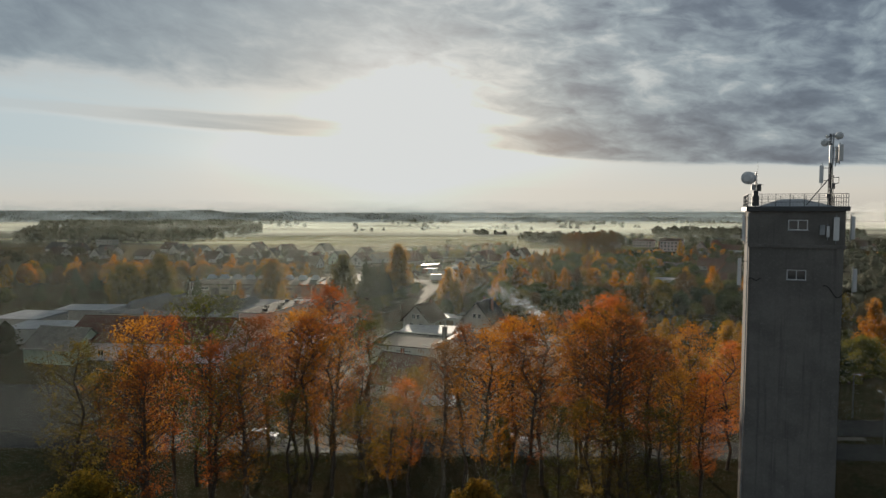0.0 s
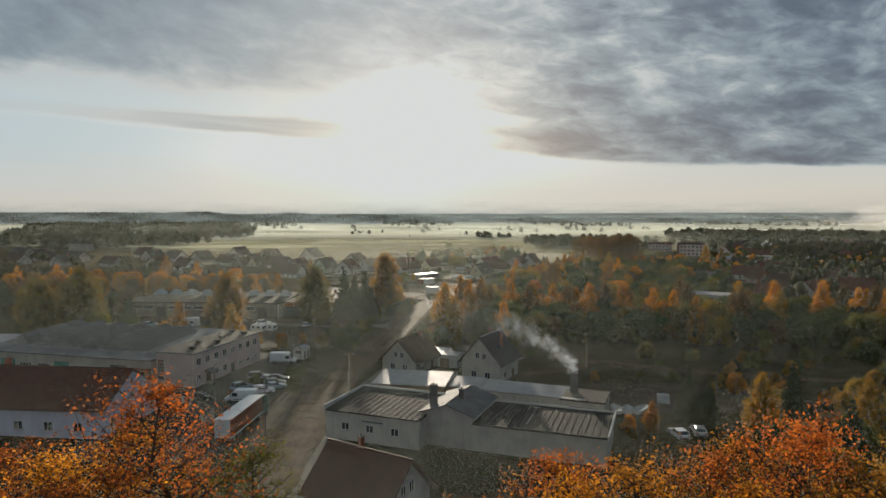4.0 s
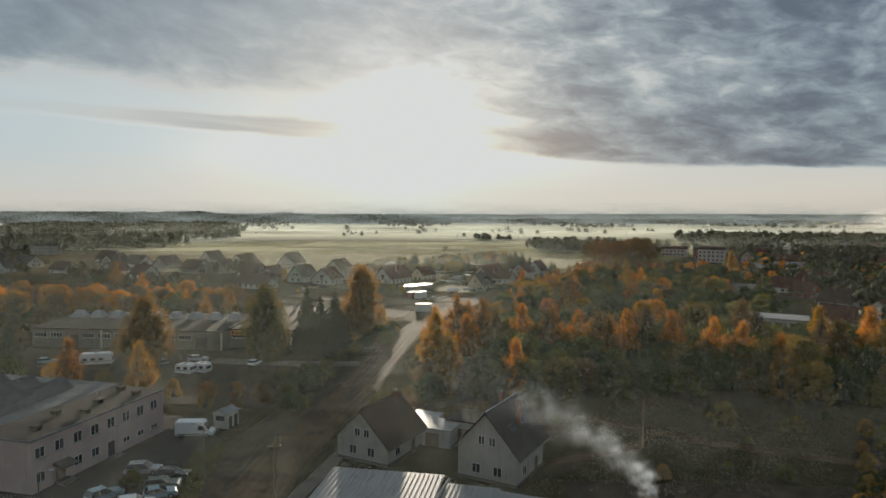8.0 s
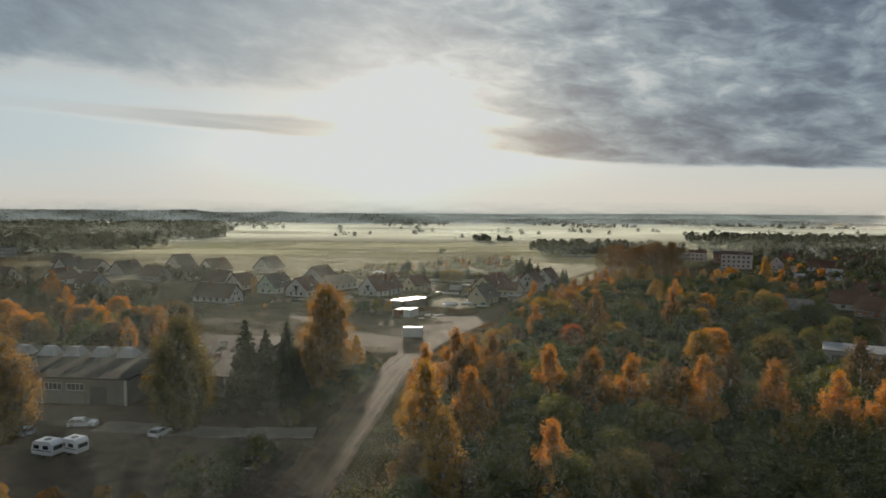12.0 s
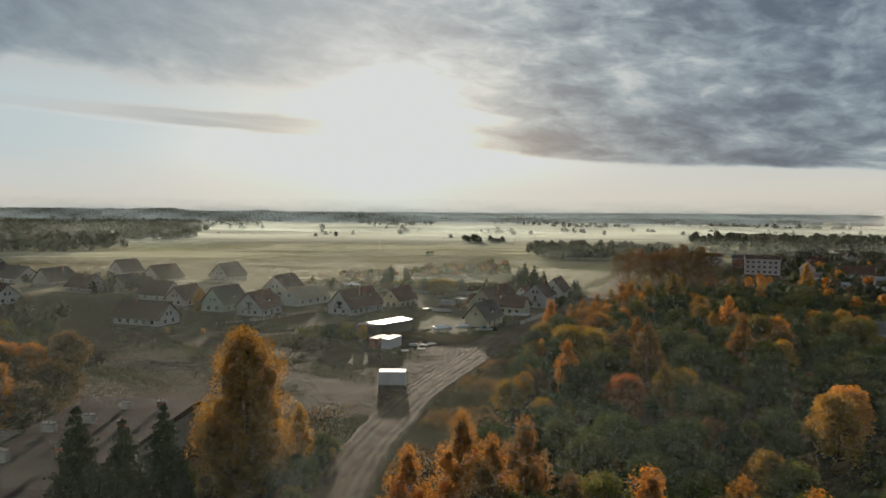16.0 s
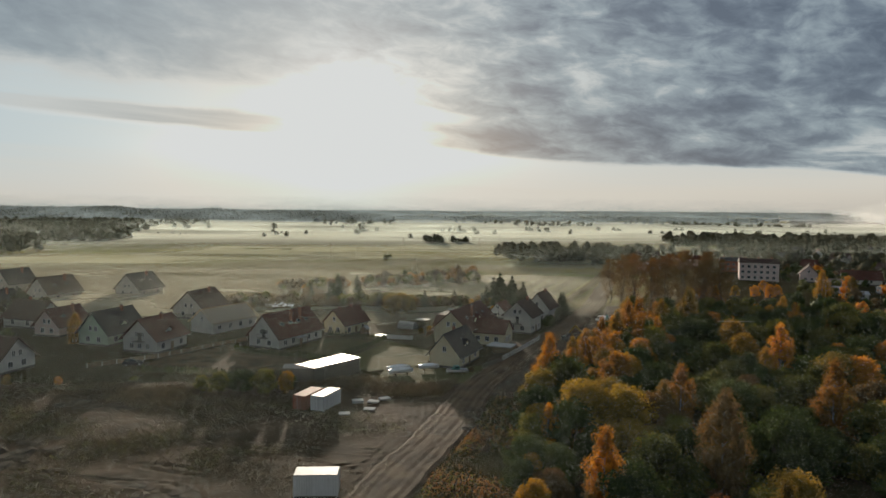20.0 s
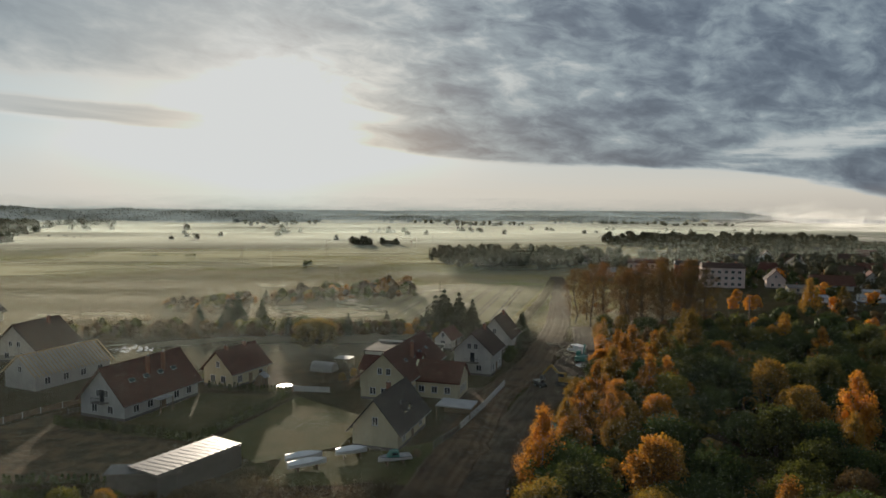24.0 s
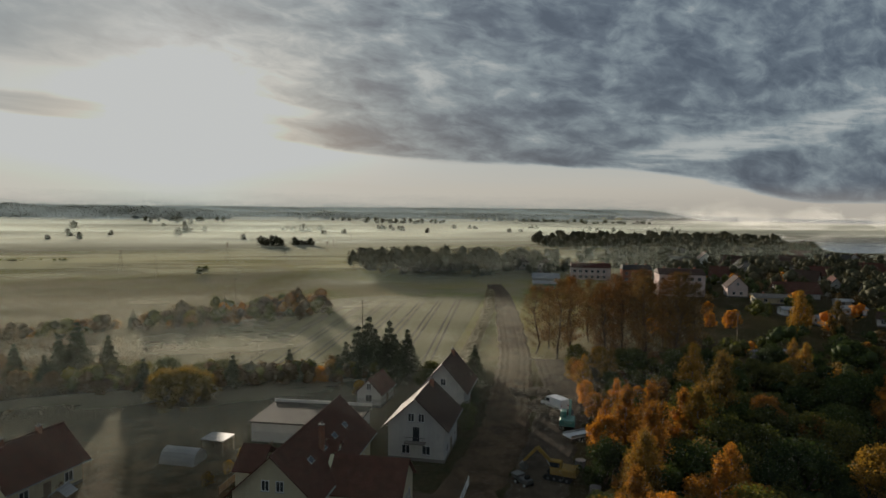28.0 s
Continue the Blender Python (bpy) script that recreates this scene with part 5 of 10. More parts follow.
for x, y, z0, z1, face, w in ((2.05, 0.95, 37.35, 39.0, -15, 0.32), (3.52, 0.9, 39.35, 40.85, 20, 0.40), (3.30, 1.2, 39.2, 40.6, 40, 0.24), (2.72, 0.85, 39.2, 40.8, 0, 0.22)):
    panel(tower, x, y, z0, z1, face, w)
    for z in (z0 + 0.25, z1 - 0.25):
        part("antenna_arm", Geo().bar((x, y + 0.15, z), (MX, MY, z), 0.03, sides=5), METAL_DARK, m2)
part("bracket", Geo().box(3.0, 1.1, 37.84, 3.5, 1.15, 37.90).box(3.45, 1.1, 37.36, 3.5, 1.15, 37.84).box(3.0, 1.1, 37.30, 3.5, 1.15, 37.36).bar((3.05, 1.12, 35.3), (3.05, 1.12, 38.1), 0.04), METAL_DARK, m2)
for k in range(3):
    part("radio_box", Geo().box(MX - 0.3 + k * 0.2, MY - 0.42, 35.9 + k * 0.45, MX - 0.05 + k * 0.2, MY - 0.23, 36.35 + k * 0.5, 0.02), METAL_DARK, m2)
# antennas on the flanks
panel(tower, 3.2, -0.30, 32.1, 34.2, 0, 0.44)
panel(tower, 2.55, -0.26, 32.4, 33.4, 0, 0.25)
for x, y, z0, z1, face, w in ((4.6, 0.5, 32.2, 34.3, 40, 0.42), (4.9, 0.6, 27.4, 29.5, 40, 0.42), (-4.35, 0.5, 31.9, 34.4, -40, 0.30), (-4.65, 0.6, 27.6, 30.2, -40, 0.30)):
    panel(tower, x, y, z0, z1, face, w)
    for z in (z0 + 0.3, z1 - 0.3):
        part("antenna_arm", Geo().bar((x, y + 0.15, z), (math.copysign(W2, x), 0.9, z), 0.035, sides=5), METAL_DARK, tower)
part("drain_pipe", Geo().bar((-W2 - 0.12, -0.06, 0.2), (-W2 - 0.12, -0.06, 34.6), 0.055), METAL, tower)
low_cable = lambda t: (2.3 + t * 2.3, -0.12, 27.9 - 0.75 * math.sin(t * math.pi * 0.9) + 0.3 * math.sin(t * 9))
side_cable = lambda t: (-3.9 + t * 1.1, -0.12, 28.3 + 0.12 * math.sin(t * 8))
for way in (low_cable, side_cable):
    g = Geo()
    for k in range(12):
        g.bar(way(k / 12), way((k + 1) / 12), 0.04, sides=5)
    part("cable", g, RUBBER, tower)
part("cabinet", Geo().box(1.9, -0.40, 32.6, 2.3, -0.063, 33.5), METAL, tower)

# ---------- office block and saw-tooth hall ----------
off = thing("office_building", -55.0, 190.0, 0, -12, "two-storey pale pink office block with a flat felt roof", "building")
part("outer_wall", Geo().box(-4.4, -12.5, -0.3, 4.4, 12.5, 6.7), PLASTER_PINK, off)
part("roof", Geo().box(-4.6, -12.7, 6.703, 4.6, 12.7, 6.95, 0.05), FELT, off)
part("roof_edge", Geo().box(4.6, -12.72, 6.78, 4.66, 12.72, 7.02).box(-4.6, -12.78, 6.78, 4.66, -12.723, 7.02), METAL, off)
for k in range(8):
    window(off, 4.403, -11.2 + k * 3.05, 4.3, 1.5, 1.45, 90)
    if k not in (1, 4):
        window(off, 4.403, -11.2 + k * 3.05, 1.15, 1.4, 1.3 if k < 4 else 0.8, 90)
door(off, 4.403, -8.0, 1.4, 2.2, 90, WOOD)
door(off, 4.403, 1.0, 1.2, 2.2, 90, METAL_DARK)
part("canopy", Geo().hull([(4.41, -9.3, 2.5), (6.3, -9.3, 2.3), (6.3, -6.7, 2.3), (4.41, -6.7, 2.5)], [(4.41, -9.3, 2.9), (6.3, -9.3, 2.42), (6.3, -6.7, 2.42), (4.41, -6.7, 2.9)]), METAL_DARK, off)
part("step", Geo().box(4.41, -9.2, -0.1, 6.0, -6.8, 0.18).box(4.41, -9.0, 0.183, 5.4, -7.0, 0.34), CONCRETE, off)
part("step", Geo().box(4.41, 0.0, -0.1, 5.8, 2.2, 0.16), CONCRETE, off)
gb = part("glass_block_window", Geo().box(-4.1, -12.58, 1.2, -2.6, -12.503, 5.4), METAL_WHITE, off)
for r in range(6):
    for c in range(3):
        part("pane", Geo().box(-4.02 + c * 0.48, -12.61, 1.28 + r * 0.69, -3.62 + c * 0.48, -12.583, 1.88 + r * 0.69), GLASS, gb)
for cx, cy in ((1.6, -9), (-1.2, -3), (2.4, -1.5), (0.5, 3), (2.6, 8.5), (-1.5, 10)):
    part("vent_box", Geo().box(cx - 0.55, cy - 0.4, 6.953, cx + 0.55, cy + 0.4, 7.5).box(cx - 0.68, cy - 0.52, 7.503, cx + 0.68, cy + 0.52, 7.62), FELT, off)
part("vent", Geo().bar((-2.2, 6, 6.9), (-2.2, 6, 7.6), 0.12), METAL, off)

hall = thing("factory_hall", -82.0, 195.0, 0, -12, "low factory hall with a frosted saw-tooth sheet roof", "building")
part("outer_wall", Geo().box(-22.0, -12.0, -0.3, 22.0, 14.0, 4.9), PLASTER, hall)
part("roof", Geo().hull([(-22.4, -12.5, 4.903), (22.2, -12.5, 4.903), (22.2, 14.4, 4.903), (-22.4, 14.4, 4.903)], [(-22.4, -12.5, 5.15), (22.2, -12.5, 5.15), (22.2, 14.4, 6.9), (-22.4, 14.4, 6.9)]), SHEET_GREY, hall)
for k in range(6):
    x = -16.5 + k * 6.2
    g = Geo().hull([(x - 2.3, -7.0, 5.6), (x + 2.3, -7.0, 5.6), (x + 2.3, 11, 6.6), (x - 2.3, 11, 6.6)], [(x - 0.05, -6.4, 7.9), (x + 0.05, -6.4, 7.9), (x + 0.05, 11, 8.4), (x - 0.05, 11, 8.4)])
    part("roof_lantern", g, SHEET_DARK, hall, "saw-tooth roof lantern")
for k in range(9):
    x = -19 + k * 4.7
    if k % 3 == 1:
        part("gate", Geo().box(x - 1.9, -12.08, 0, x + 1.9, -12.003, 3.6), GREEN_PAINT if k < 5 else METAL_DARK, hall)
    else:
        window(hall, x, -12.003, 1.3, 3.2, 1.7, 0, bars=3)
part("awning", Geo().box(14.5, -15.6, 3.1, 21.8, -12.01, 3.3), RUST, hall, "red fascia over the entrance")
for k in range(5):
    part("crate", Geo().box(18 + (k % 3) * 1.5, -19.5 + (k // 3) * 1.6, 0, 19.2 + (k % 3) * 1.5, -18.3 + (k // 3) * 1.6, 1.3, 0.04), BRICK, hall)

wh = thing("house", -73.5, 156.5, 0, 86, "long white rendered building with a red tiled roof", "house")
part("outer_wall", gable_walls(16.0, 38, 4.4, 9.0), PLASTER_PURPLE, wh)
gable_roof(wh, 16.0, 38, 4.4, 9.02, ROOF_RED, over=0.4)
for q in range(5):
    c = -5.6 + q * 2.8
    window(wh, c, -19.003, 1.2 if q != 2 else 0.9, 1.0, 1.4, 0)
    if 0 < q < 4:
        window(wh, c * 0.8, -19.003, 4.3, 0.8, 1.2, 0)
window(wh, 0, -19.003, 6.6, 0.9, 1.2, 0)
door(wh, -1.3, -19.003, 1.1, 2.2, 0, RUST)
for q in range(7):
    window(wh, -8.003, -15 + q * 5, 1.1, 1.5, 1.4, -90)
chimney(wh, 1.0, 4, 8.3, 10.2, 0.9, 0.7)
part("wall_light", Geo().bar((1.4, -19.05, 0), (1.4, -19.05, 3.4), 0.12), PLASTER_PURPLE, wh)

# green-grey barn and the low roofs further out
barn = thing("barn", -93, 150.5, 0, 80, "pale green rendered barn with a grey roof", "barn")
part("outer_wall", gable_walls(11, 13, 3.6, 7.4), PLASTER_GREEN, barn)
gable_roof(barn, 11, 13, 3.6, 7.42, ROOF_OLD)
window(barn, 0, -6.503, 3.9, 1.2, 1.2, 0)
window(barn, -2.6, -6.503, 1.0, 1.2, 1.4, 0)
for cx, cy, w, l, h, yaw in ((-112, 172, 16, 10, 3.8, 4), (-126, 186, 14, 12, 4.2, -6), (-118, 205, 20, 9, 3.6, 2), (-138, 160, 18, 12, 4.0, 8)):
    sh = thing("shed", cx, cy, 0, yaw, "low storage shed with a pale sheet roof", "shed", "sheds of the works")
    part("outer_wall", Geo().box(-w / 2, -l / 2, -0.2, w / 2, l / 2, h), PLASTER, sh)
    part("roof", Geo().hull([(-w / 2 - 0.3, -l / 2 - 0.3, h + 0.003), (w / 2 + 0.3, -l / 2 - 0.3, h + 0.003), (w / 2 + 0.3, l / 2 + 0.3, h + 0.003), (-w / 2 - 0.3, l / 2 + 0.3, h + 0.003)], [(-w / 2 - 0.3, -l / 2 - 0.3, h + 0.2), (w / 2 + 0.3, -l / 2 - 0.3, h + 0.2), (w / 2 + 0.3, l / 2 + 0.3, h + 0.7), (-w / 2 - 0.3, l / 2 + 0.3, h + 0.7)]), METAL_ROOF, sh)
    for k in range(3):
        window(sh, -w / 3 + k * w / 3, -l / 2 - 0.003, 1.2, 1.4, 1.0, 0)

# ---------- roofs below the path: the workshop group ----------
ws = thing("workshop", -11.3, 153.0, 0, -19, "single-storey workshop with a worn felt roof and white parapet", "building")
part("outer_wall", Geo().box(-7.9, -6.2, -0.3, 7.9, 6.2, 4.3), PLASTER, ws)
part("roof", Geo().hull([(-7.9, -6.4, 4.303), (7.9, -6.4, 4.303), (7.9, 6.1, 4.303), (-7.9, 6.1, 4.303)], [(-7.9, -6.4, 4.5), (7.9, -6.4, 4.5), (7.9, 6.1, 5.0), (-7.9, 6.1, 5.0)]), FELT, ws)
part("parapet", Geo().box(-8.15, -6.5, 4.2, -7.905, 6.4, 5.25).box(-7.9, 6.105, 4.2, 7.9, 6.4, 5.3), PLASTER_WHITE, ws)
for k in range(3):
    window(ws, -4.5 + k * 4.2, -6.203, 1.6, 1.3, 1.2, 0)
sg = part("sign", Geo().box(-1.8, -6.26, 3.0, 2.2, -6.203, 3.6), PLASTER_WHITE, ws)
for k in range(6):
    part("sign_bar", Geo().box(-1.6 + k * 0.6, -6.275, 3.2, -1.15 + k * 0.6, -6.263, 3.42), METAL_DARK, sg)

gh = thing("workshop", 0.0, 151.6, 0, -19, "workshop with a low gabled grey corrugated roof", "building")
part("outer_wall", gable_walls(8.2, 11.5, 5.0, 6.4), PLASTER, gh)
gable_roof(gh, 8.2, 11.5, 5.0, 6.42, SHEET_DARK, over=0.35, thick=0.12)
chimney(gh, -3.2, -3.0, 4.6, 8.4, 0.95, 0.95, CONCRETE)
chimney(gh, 0.7, -1.0, 5.6, 7.6, 0.8, 0.7, CONCRETE)

mf = thing("workshop", 12.9, 147.6, 0, -17, "low workshop with a mossy felt roof", "building")
part("outer_wall", Geo().box(-9.6, -5.8, -0.3, 9.6, 5.8, 3.9), PLASTER, mf)
part("roof", Geo().box(-9.7, -6.0, 3.903, 9.7, 5.9, 4.15, 0.05), FELT, mf)
part("parapet", Geo().box(9.705, -6.1, 3.7, 9.95, 6.0, 4.45).box(-9.7, 5.905, 3.7, 9.7, 6.1, 4.4), PLASTER_WHITE, mf)
part("vent", Geo().bar((-2.0, 1.5, 4.1), (-1.6, 1.2, 5.2), 0.16), METAL_DARK, mf)
part("roof_strip", Geo().box(-2.2, -3.5, 4.155, -1.9, 0.8, 4.19), METAL_DARK, mf)

def roof_ribs(parent, x0, x1, y0, y1, z0, z1, gap, material, name="rib", w=0.07, h=0.06):
    """Ribs or seams that run up a roof slope, from the edge at (y0, z0) to the edge at (y1, z1)."""
    n = int((x1 - x0) / gap)
    me = Geo().hull([(-w / 2, y0, z0), (w / 2, y0, z0), (w / 2, y1, z1), (-w / 2, y1, z1)], [(-w / 2 + 0.01, y0, z0 + h), (w / 2 - 0.01, y0, z0 + h), (w / 2 - 0.01, y1, z1 + h), (-w / 2 + 0.01, y1, z1 + h)]).mesh(name)
    fix_normals(me)
    me.materials.append(material)
    for k in range(n + 1):
        part(name, me, None, parent).location.x = x0 + (x1 - x0) * k / n


roof_ribs(ws, -7.6, 7.6, -6.3, 6.0, 4.503, 4.997, 1.0, FELT, "felt_seam", 0.16, 0.035)
roof_ribs(mf, -9.4, 9.4, -5.9, 5.8, 4.153, 4.153, 0.95, FELT, "felt_seam", 0.18, 0.04)
wr = thing("shed", -9.0, 171.8, 0, -8, "long shed with a frosted white sheet roof", "shed")
part("outer_wall", Geo().box(-6.6, -4.4, -0.2, 6.6, 4.4, 3.6), WOOD, wr)
part("roof", Geo().hull([(-7.0, -4.8, 3.6), (7.0, -4.8, 3.6), (7.0, 4.8, 3.75), (-7.0, 4.8, 3.75)], [(-7.0, -4.8, 3.75), (7.0, -4.8, 3.75), (7.0, 4.8, 4.1), (-7.0, 4.8, 4.1)]), METAL_ROOF, wr)
wr2 = thing("shed", 1.4, 170.2, 0, -12, "small shed with a frosted sheet roof", "shed")
part("outer_wall", Geo().box(-2.6, -3.0, -0.2, 2.6, 3.0, 3.3), WOOD, wr2)
part("roof", Geo().hull([(-3.1, -3.3, 3.3), (3.1, -3.3, 3.3), (3.1, 3.3, 3.55), (-3.1, 3.3, 3.55)], [(-3.1, -3.3, 3.45), (3.1, -3.3, 3.45), (3.1, 3.3, 3.75), (-3.1, 3.3, 3.75)]), METAL_ROOF, wr2)
part("roof_ridge", Geo().bar((-3.3, -3.4, 3.9), (-3.0, 3.4, 4.2), 0.16), METAL, wr2)
rf = thing("shed", 11.2, 166.9, 0, -19, "long shed with a ribbed white sheet roof", "shed")
part("outer_wall", Geo().box(-8.2, -2.9, -0.2, 8.2, 2.9, 3.1), PLASTER, rf)
part("roof", Geo().hull([(-8.5, -3.2, 3.1), (8.5, -3.2, 3.1), (8.5, 3.2, 3.4), (-8.5, 3.2, 3.4)], [(-8.5, -3.2, 3.25), (8.5, -3.2, 3.25), (8.5, 3.2, 3.65), (-8.5, 3.2, 3.65)]), METAL_ROOF, rf)
roof_ribs(wr, -6.8, 6.8, -4.8, 4.8, 3.753, 4.103, 0.55, METAL_ROOF)
roof_ribs(wr2, -2.9, 2.9, -3.3, 3.3, 3.453, 3.753, 0.55, METAL_ROOF)
roof_ribs(rf, -8.3, 8.3, -3.2, 3.2, 3.253, 3.653, 0.55, METAL_ROOF)
bl = thing("boiler_house", 21.6, 162.4, 0, -19, "small flat-roofed boiler house with a smoking chimney", "building")
part("outer_wall", Geo().box(-3.6, -3.6, -0.2, 3.6, 3.6, 3.3), PLASTER, bl)
part("roof", Geo().box(-3.8, -3.8, 3.303, 3.8, 3.8, 3.55, 0.04), FELT, bl)
part("gate", Geo().box(-2.2, -3.66, 0, 2.6, -3.603, 2.4), METAL_DARK, bl)
part("roof_strip", Geo().box(-3.7, -3.7, 3.56, 0.6, -2.9, 3.66), METAL_ROOF, bl)
chimney(bl, -2.2, 1.2, 3.4, 6.9, 1.15, 1.15, CONCRETE)

house(-10.2, 124.5, 60, 9, 11, 3.2, 7.4, PLASTER_WHITE, ROOF_RED, "small house with a dull red roof behind the trees", group="", side_windows=2)
sh = thing("shed", -3.5, 112, 0, -8, "small grey sheet-roofed shed", "shed")
part("outer_wall", Geo().box(-2.4, -2, -0.2, 2.4, 2, 2.3), WOOD, sh)
part("roof", Geo().hull([(-2.7, -2.3, 2.3), (2.7, -2.3, 2.3), (2.7, 2.3, 2.7), (-2.7, 2.3, 2.7)], [(-2.7, -2.3, 2.4), (2.7, -2.3, 2.4), (2.7, 2.3, 2.85), (-2.7, 2.3, 2.85)]), METAL, sh)

# two gabled houses behind the workshop
house(-11.6, 193.8, -26, 8.6, 9.6, 3.3, 7.5, PLASTER, ROOF_BROWN, "grey rendered gabled house with a brown tiled roof", chimneys=((0.1, 0.38),), group="", side_windows=2)
h2 = house(6.0, 187.5, -27, 8.6, 9.4, 4.6, 9.3, PLASTER, ROOF_DARK, "grey rendered gabled house with a dark roof and bright ridge", chimneys=((0.9, 0.05), (-0.5, 0.3)), lights=2, group="", side_windows=2)
part("ridge_flashing", Geo().bar((0, -5.3, 9.55), (0, 5.3, 9.55), 0.10), METAL_WHITE, h2)
for cx, cy, w, l, h, mat_, lab in ((-3.2, 198.5, 6, 5, 2.7, METAL_ROOF, "flat garage with a pale sheet roof"), (1.5, 201, 5, 6, 3.2, FELT, "small outbuilding with a felt roof"), (-5.5, 203, 4.5, 4, 2.6, METAL_ROOF, "flat garage with a pale sheet roof")):
    o = thing("garage", cx, cy, 0, -20, lab, "garage", "garages behind the houses")
    part("outer_wall", Geo().box(-w / 2, -l / 2, -0.2, w / 2, l / 2, h), PLASTER_WHITE, o)
    part("roof", Geo().box(-w / 2 - 0.2, -l / 2 - 0.2, h + 0.003, w / 2 + 0.2, l / 2 + 0.2, h + 0.18, 0.03), mat_, o)
    door(o, 0, -l / 2 - 0.003, 2.2, 2.1, 0, WOOD)

kiosk = thing("transformer_hut", -38.9, 204.3, 0, -14, "small white transformer hut", "hut")
part("outer_wall", gable_walls(2.6, 3.2, 2.5, 3.0), PLASTER_WHITE, kiosk)
gable_roof(kiosk, 2.6, 3.2, 2.5, 3.02, METAL, over=0.15, thick=0.08)
for k in range(2):
    door(kiosk, 1.303, -0.75 + k * 1.5, 0.9, 1.9, 90, METAL_DARK)
part("vent", Geo().box(-0.8, -1.64, 1.3, 0.8, -1.603, 2.1), METAL_DARK, kiosk)

# ---------- long industrial hall with roof lanterns ----------
def shop(x, y, yaw, w, l, h, label, lanterns, felt=FELT):
    s = thing("factory_hall", x, y, 0, yaw, label, "building", "industrial halls")
    part("outer_wall", Geo().box(-w / 2, -l / 2, -0.3, w / 2, l / 2, h), CONCRETE, s)
    part("roof", Geo().hull([(-w / 2 - 0.5, -l / 2 - 0.7, h + 0.003), (w / 2 + 0.5, -l / 2 - 0.7, h + 0.003), (w / 2 + 0.5, l / 2 + 0.7, h + 0.003), (-w / 2 - 0.5, l / 2 + 0.7, h + 0.003)],
                            [(-w / 2 - 0.5, -l / 2 - 0.7, h + 0.25), (w / 2 + 0.5, -l / 2 - 0.7, h + 0.25), (w / 2 + 0.5, l / 2 + 0.7, h + 1.0), (-w / 2 - 0.5, l / 2 + 0.7, h + 1.0)]), felt, s)
    for k in range(lanterns):
        c = -w / 2 + (k + 0.5) * w / lanterns
        a = [(c - 1.9, l * 0.12, h + 0.7), (c + 1.9, l * 0.12, h + 0.7), (c + 1.9, l * 0.12 + 3.6, h + 0.85), (c - 1.9, l * 0.12 + 3.6, h + 0.85)]
        b = [(c - 1.0, l * 0.12 + 1.2, h + 2.5), (c + 1.0, l * 0.12 + 1.2, h + 2.5), (c + 1.0, l * 0.12 + 2.4, h + 2.5), (c - 1.0, l * 0.12 + 2.4, h + 2.5)]
        part("roof_lantern", Geo().hull(a, b), METAL_ROOF, s, "glazed roof lantern")
    for k in range(int(w / 4.4)):
        c = -w / 2 + 2.4 + k * 4.4
        if k % 4 == 2:
            part("gate", Geo().box(c - 1.6, -l / 2 - 0.06, 0, c + 1.6, -l / 2 - 0.003, 3.4), METAL_DARK, s)
        else:
            window(s, c, -l / 2 - 0.003, h - 2.3, 3.4, 1.3, 0, bars=3)
    for k in range(3):
        part("buttress", Geo().box(w / 2 - 0.4 - k * w / 3.2, -l / 2 - 0.35, -0.2, w / 2 - k * w / 3.2, -l / 2 - 0.003, h), PLASTER, s)
    return s


shop(-87, 274.5, -3, 52, 22, 4.9, "long grey concrete hall with roof lanterns", 9)
s2 = shop(-52, 283, -3, 17, 34, 4.8, "grey concrete hall with a red-brown roof", 0, ROOF_RUSTY)
for cx, cy in ((-5, 2), (-2, 6), (2, -6), (4, 4), (-4, -8), (0, 12), (5, 13)):
    chimney(s2, cx, cy, 4.9 + 0.25 + (cy + 17) / 34 * 0.75, 6.7, 1.6 if cx < 0 else 0.9, 0.8, BRICK if cx > 0 else PLASTER)
part("sign", Geo().box(-8.0, -17.4, 3.4, -4.6, -17.03, 4.5), ORANGE_SIGN, s2)
for k in range(3):
    part("sign_bar", Geo().box(-7.7 + k * 1.0, -17.43, 3.6, -7.0 + k * 1.0, -17.403, 4.3), METAL_DARK, s2)
for k in range(5):
    part("silo", Geo().bar((9.3, -8 + k * 1.3, 0), (9.3, -8 + k * 1.3, 4.6), 0.55, sides=10), METAL, s2)

# ---------- the housing estate ----------
house(-36.0, 425.8, -30, 10.0, 17.5, 3.4, 8.6, PLASTER_WHITE, ROOF_RED, "long white house with a red tiled roof and roof windows", chimneys=((0.75, -0.05), (0.75, 0.16)), lights=4, balcony=True, porch=True, side_windows=5)
house(-21.5, 440.6, -34, 7.6, 10.5, 3.6, 7.2, PLASTER_YELLOW, ROOF_RED, "pale yellow house with a red tiled roof and two chimneys", chimneys=((0.0, -0.28), (0.0, 0.22)), gable_windows=2)
house(8.0, 402.8, -27, 7.4, 12.5, 3.3, 7.6, PLASTER_YELLOW, ROOF_DARK, "pale yellow house with a dark brown tiled roof", chimneys=((-0.3, 0.05),), dormer=1, gable_windows=0, lights=1)
hJ = house(13.2, 432.2, -26, 9.6, 22.5, 4.6, 9.0, PLASTER_YELLOW, ROOF_RED, "large yellow house with a red tiled roof and side wing", chimneys=((0.9, -0.12),), lights=4, dormer=1, gable_windows=3, side_windows=4)
wing = part("wing_wall", gable_walls(7.4, 9.5, 3.4, 6.4), PLASTER_YELLOW, hJ)
wing.matrix_basis = pose(8.6, -3.0, 0, 0, 0, 90)
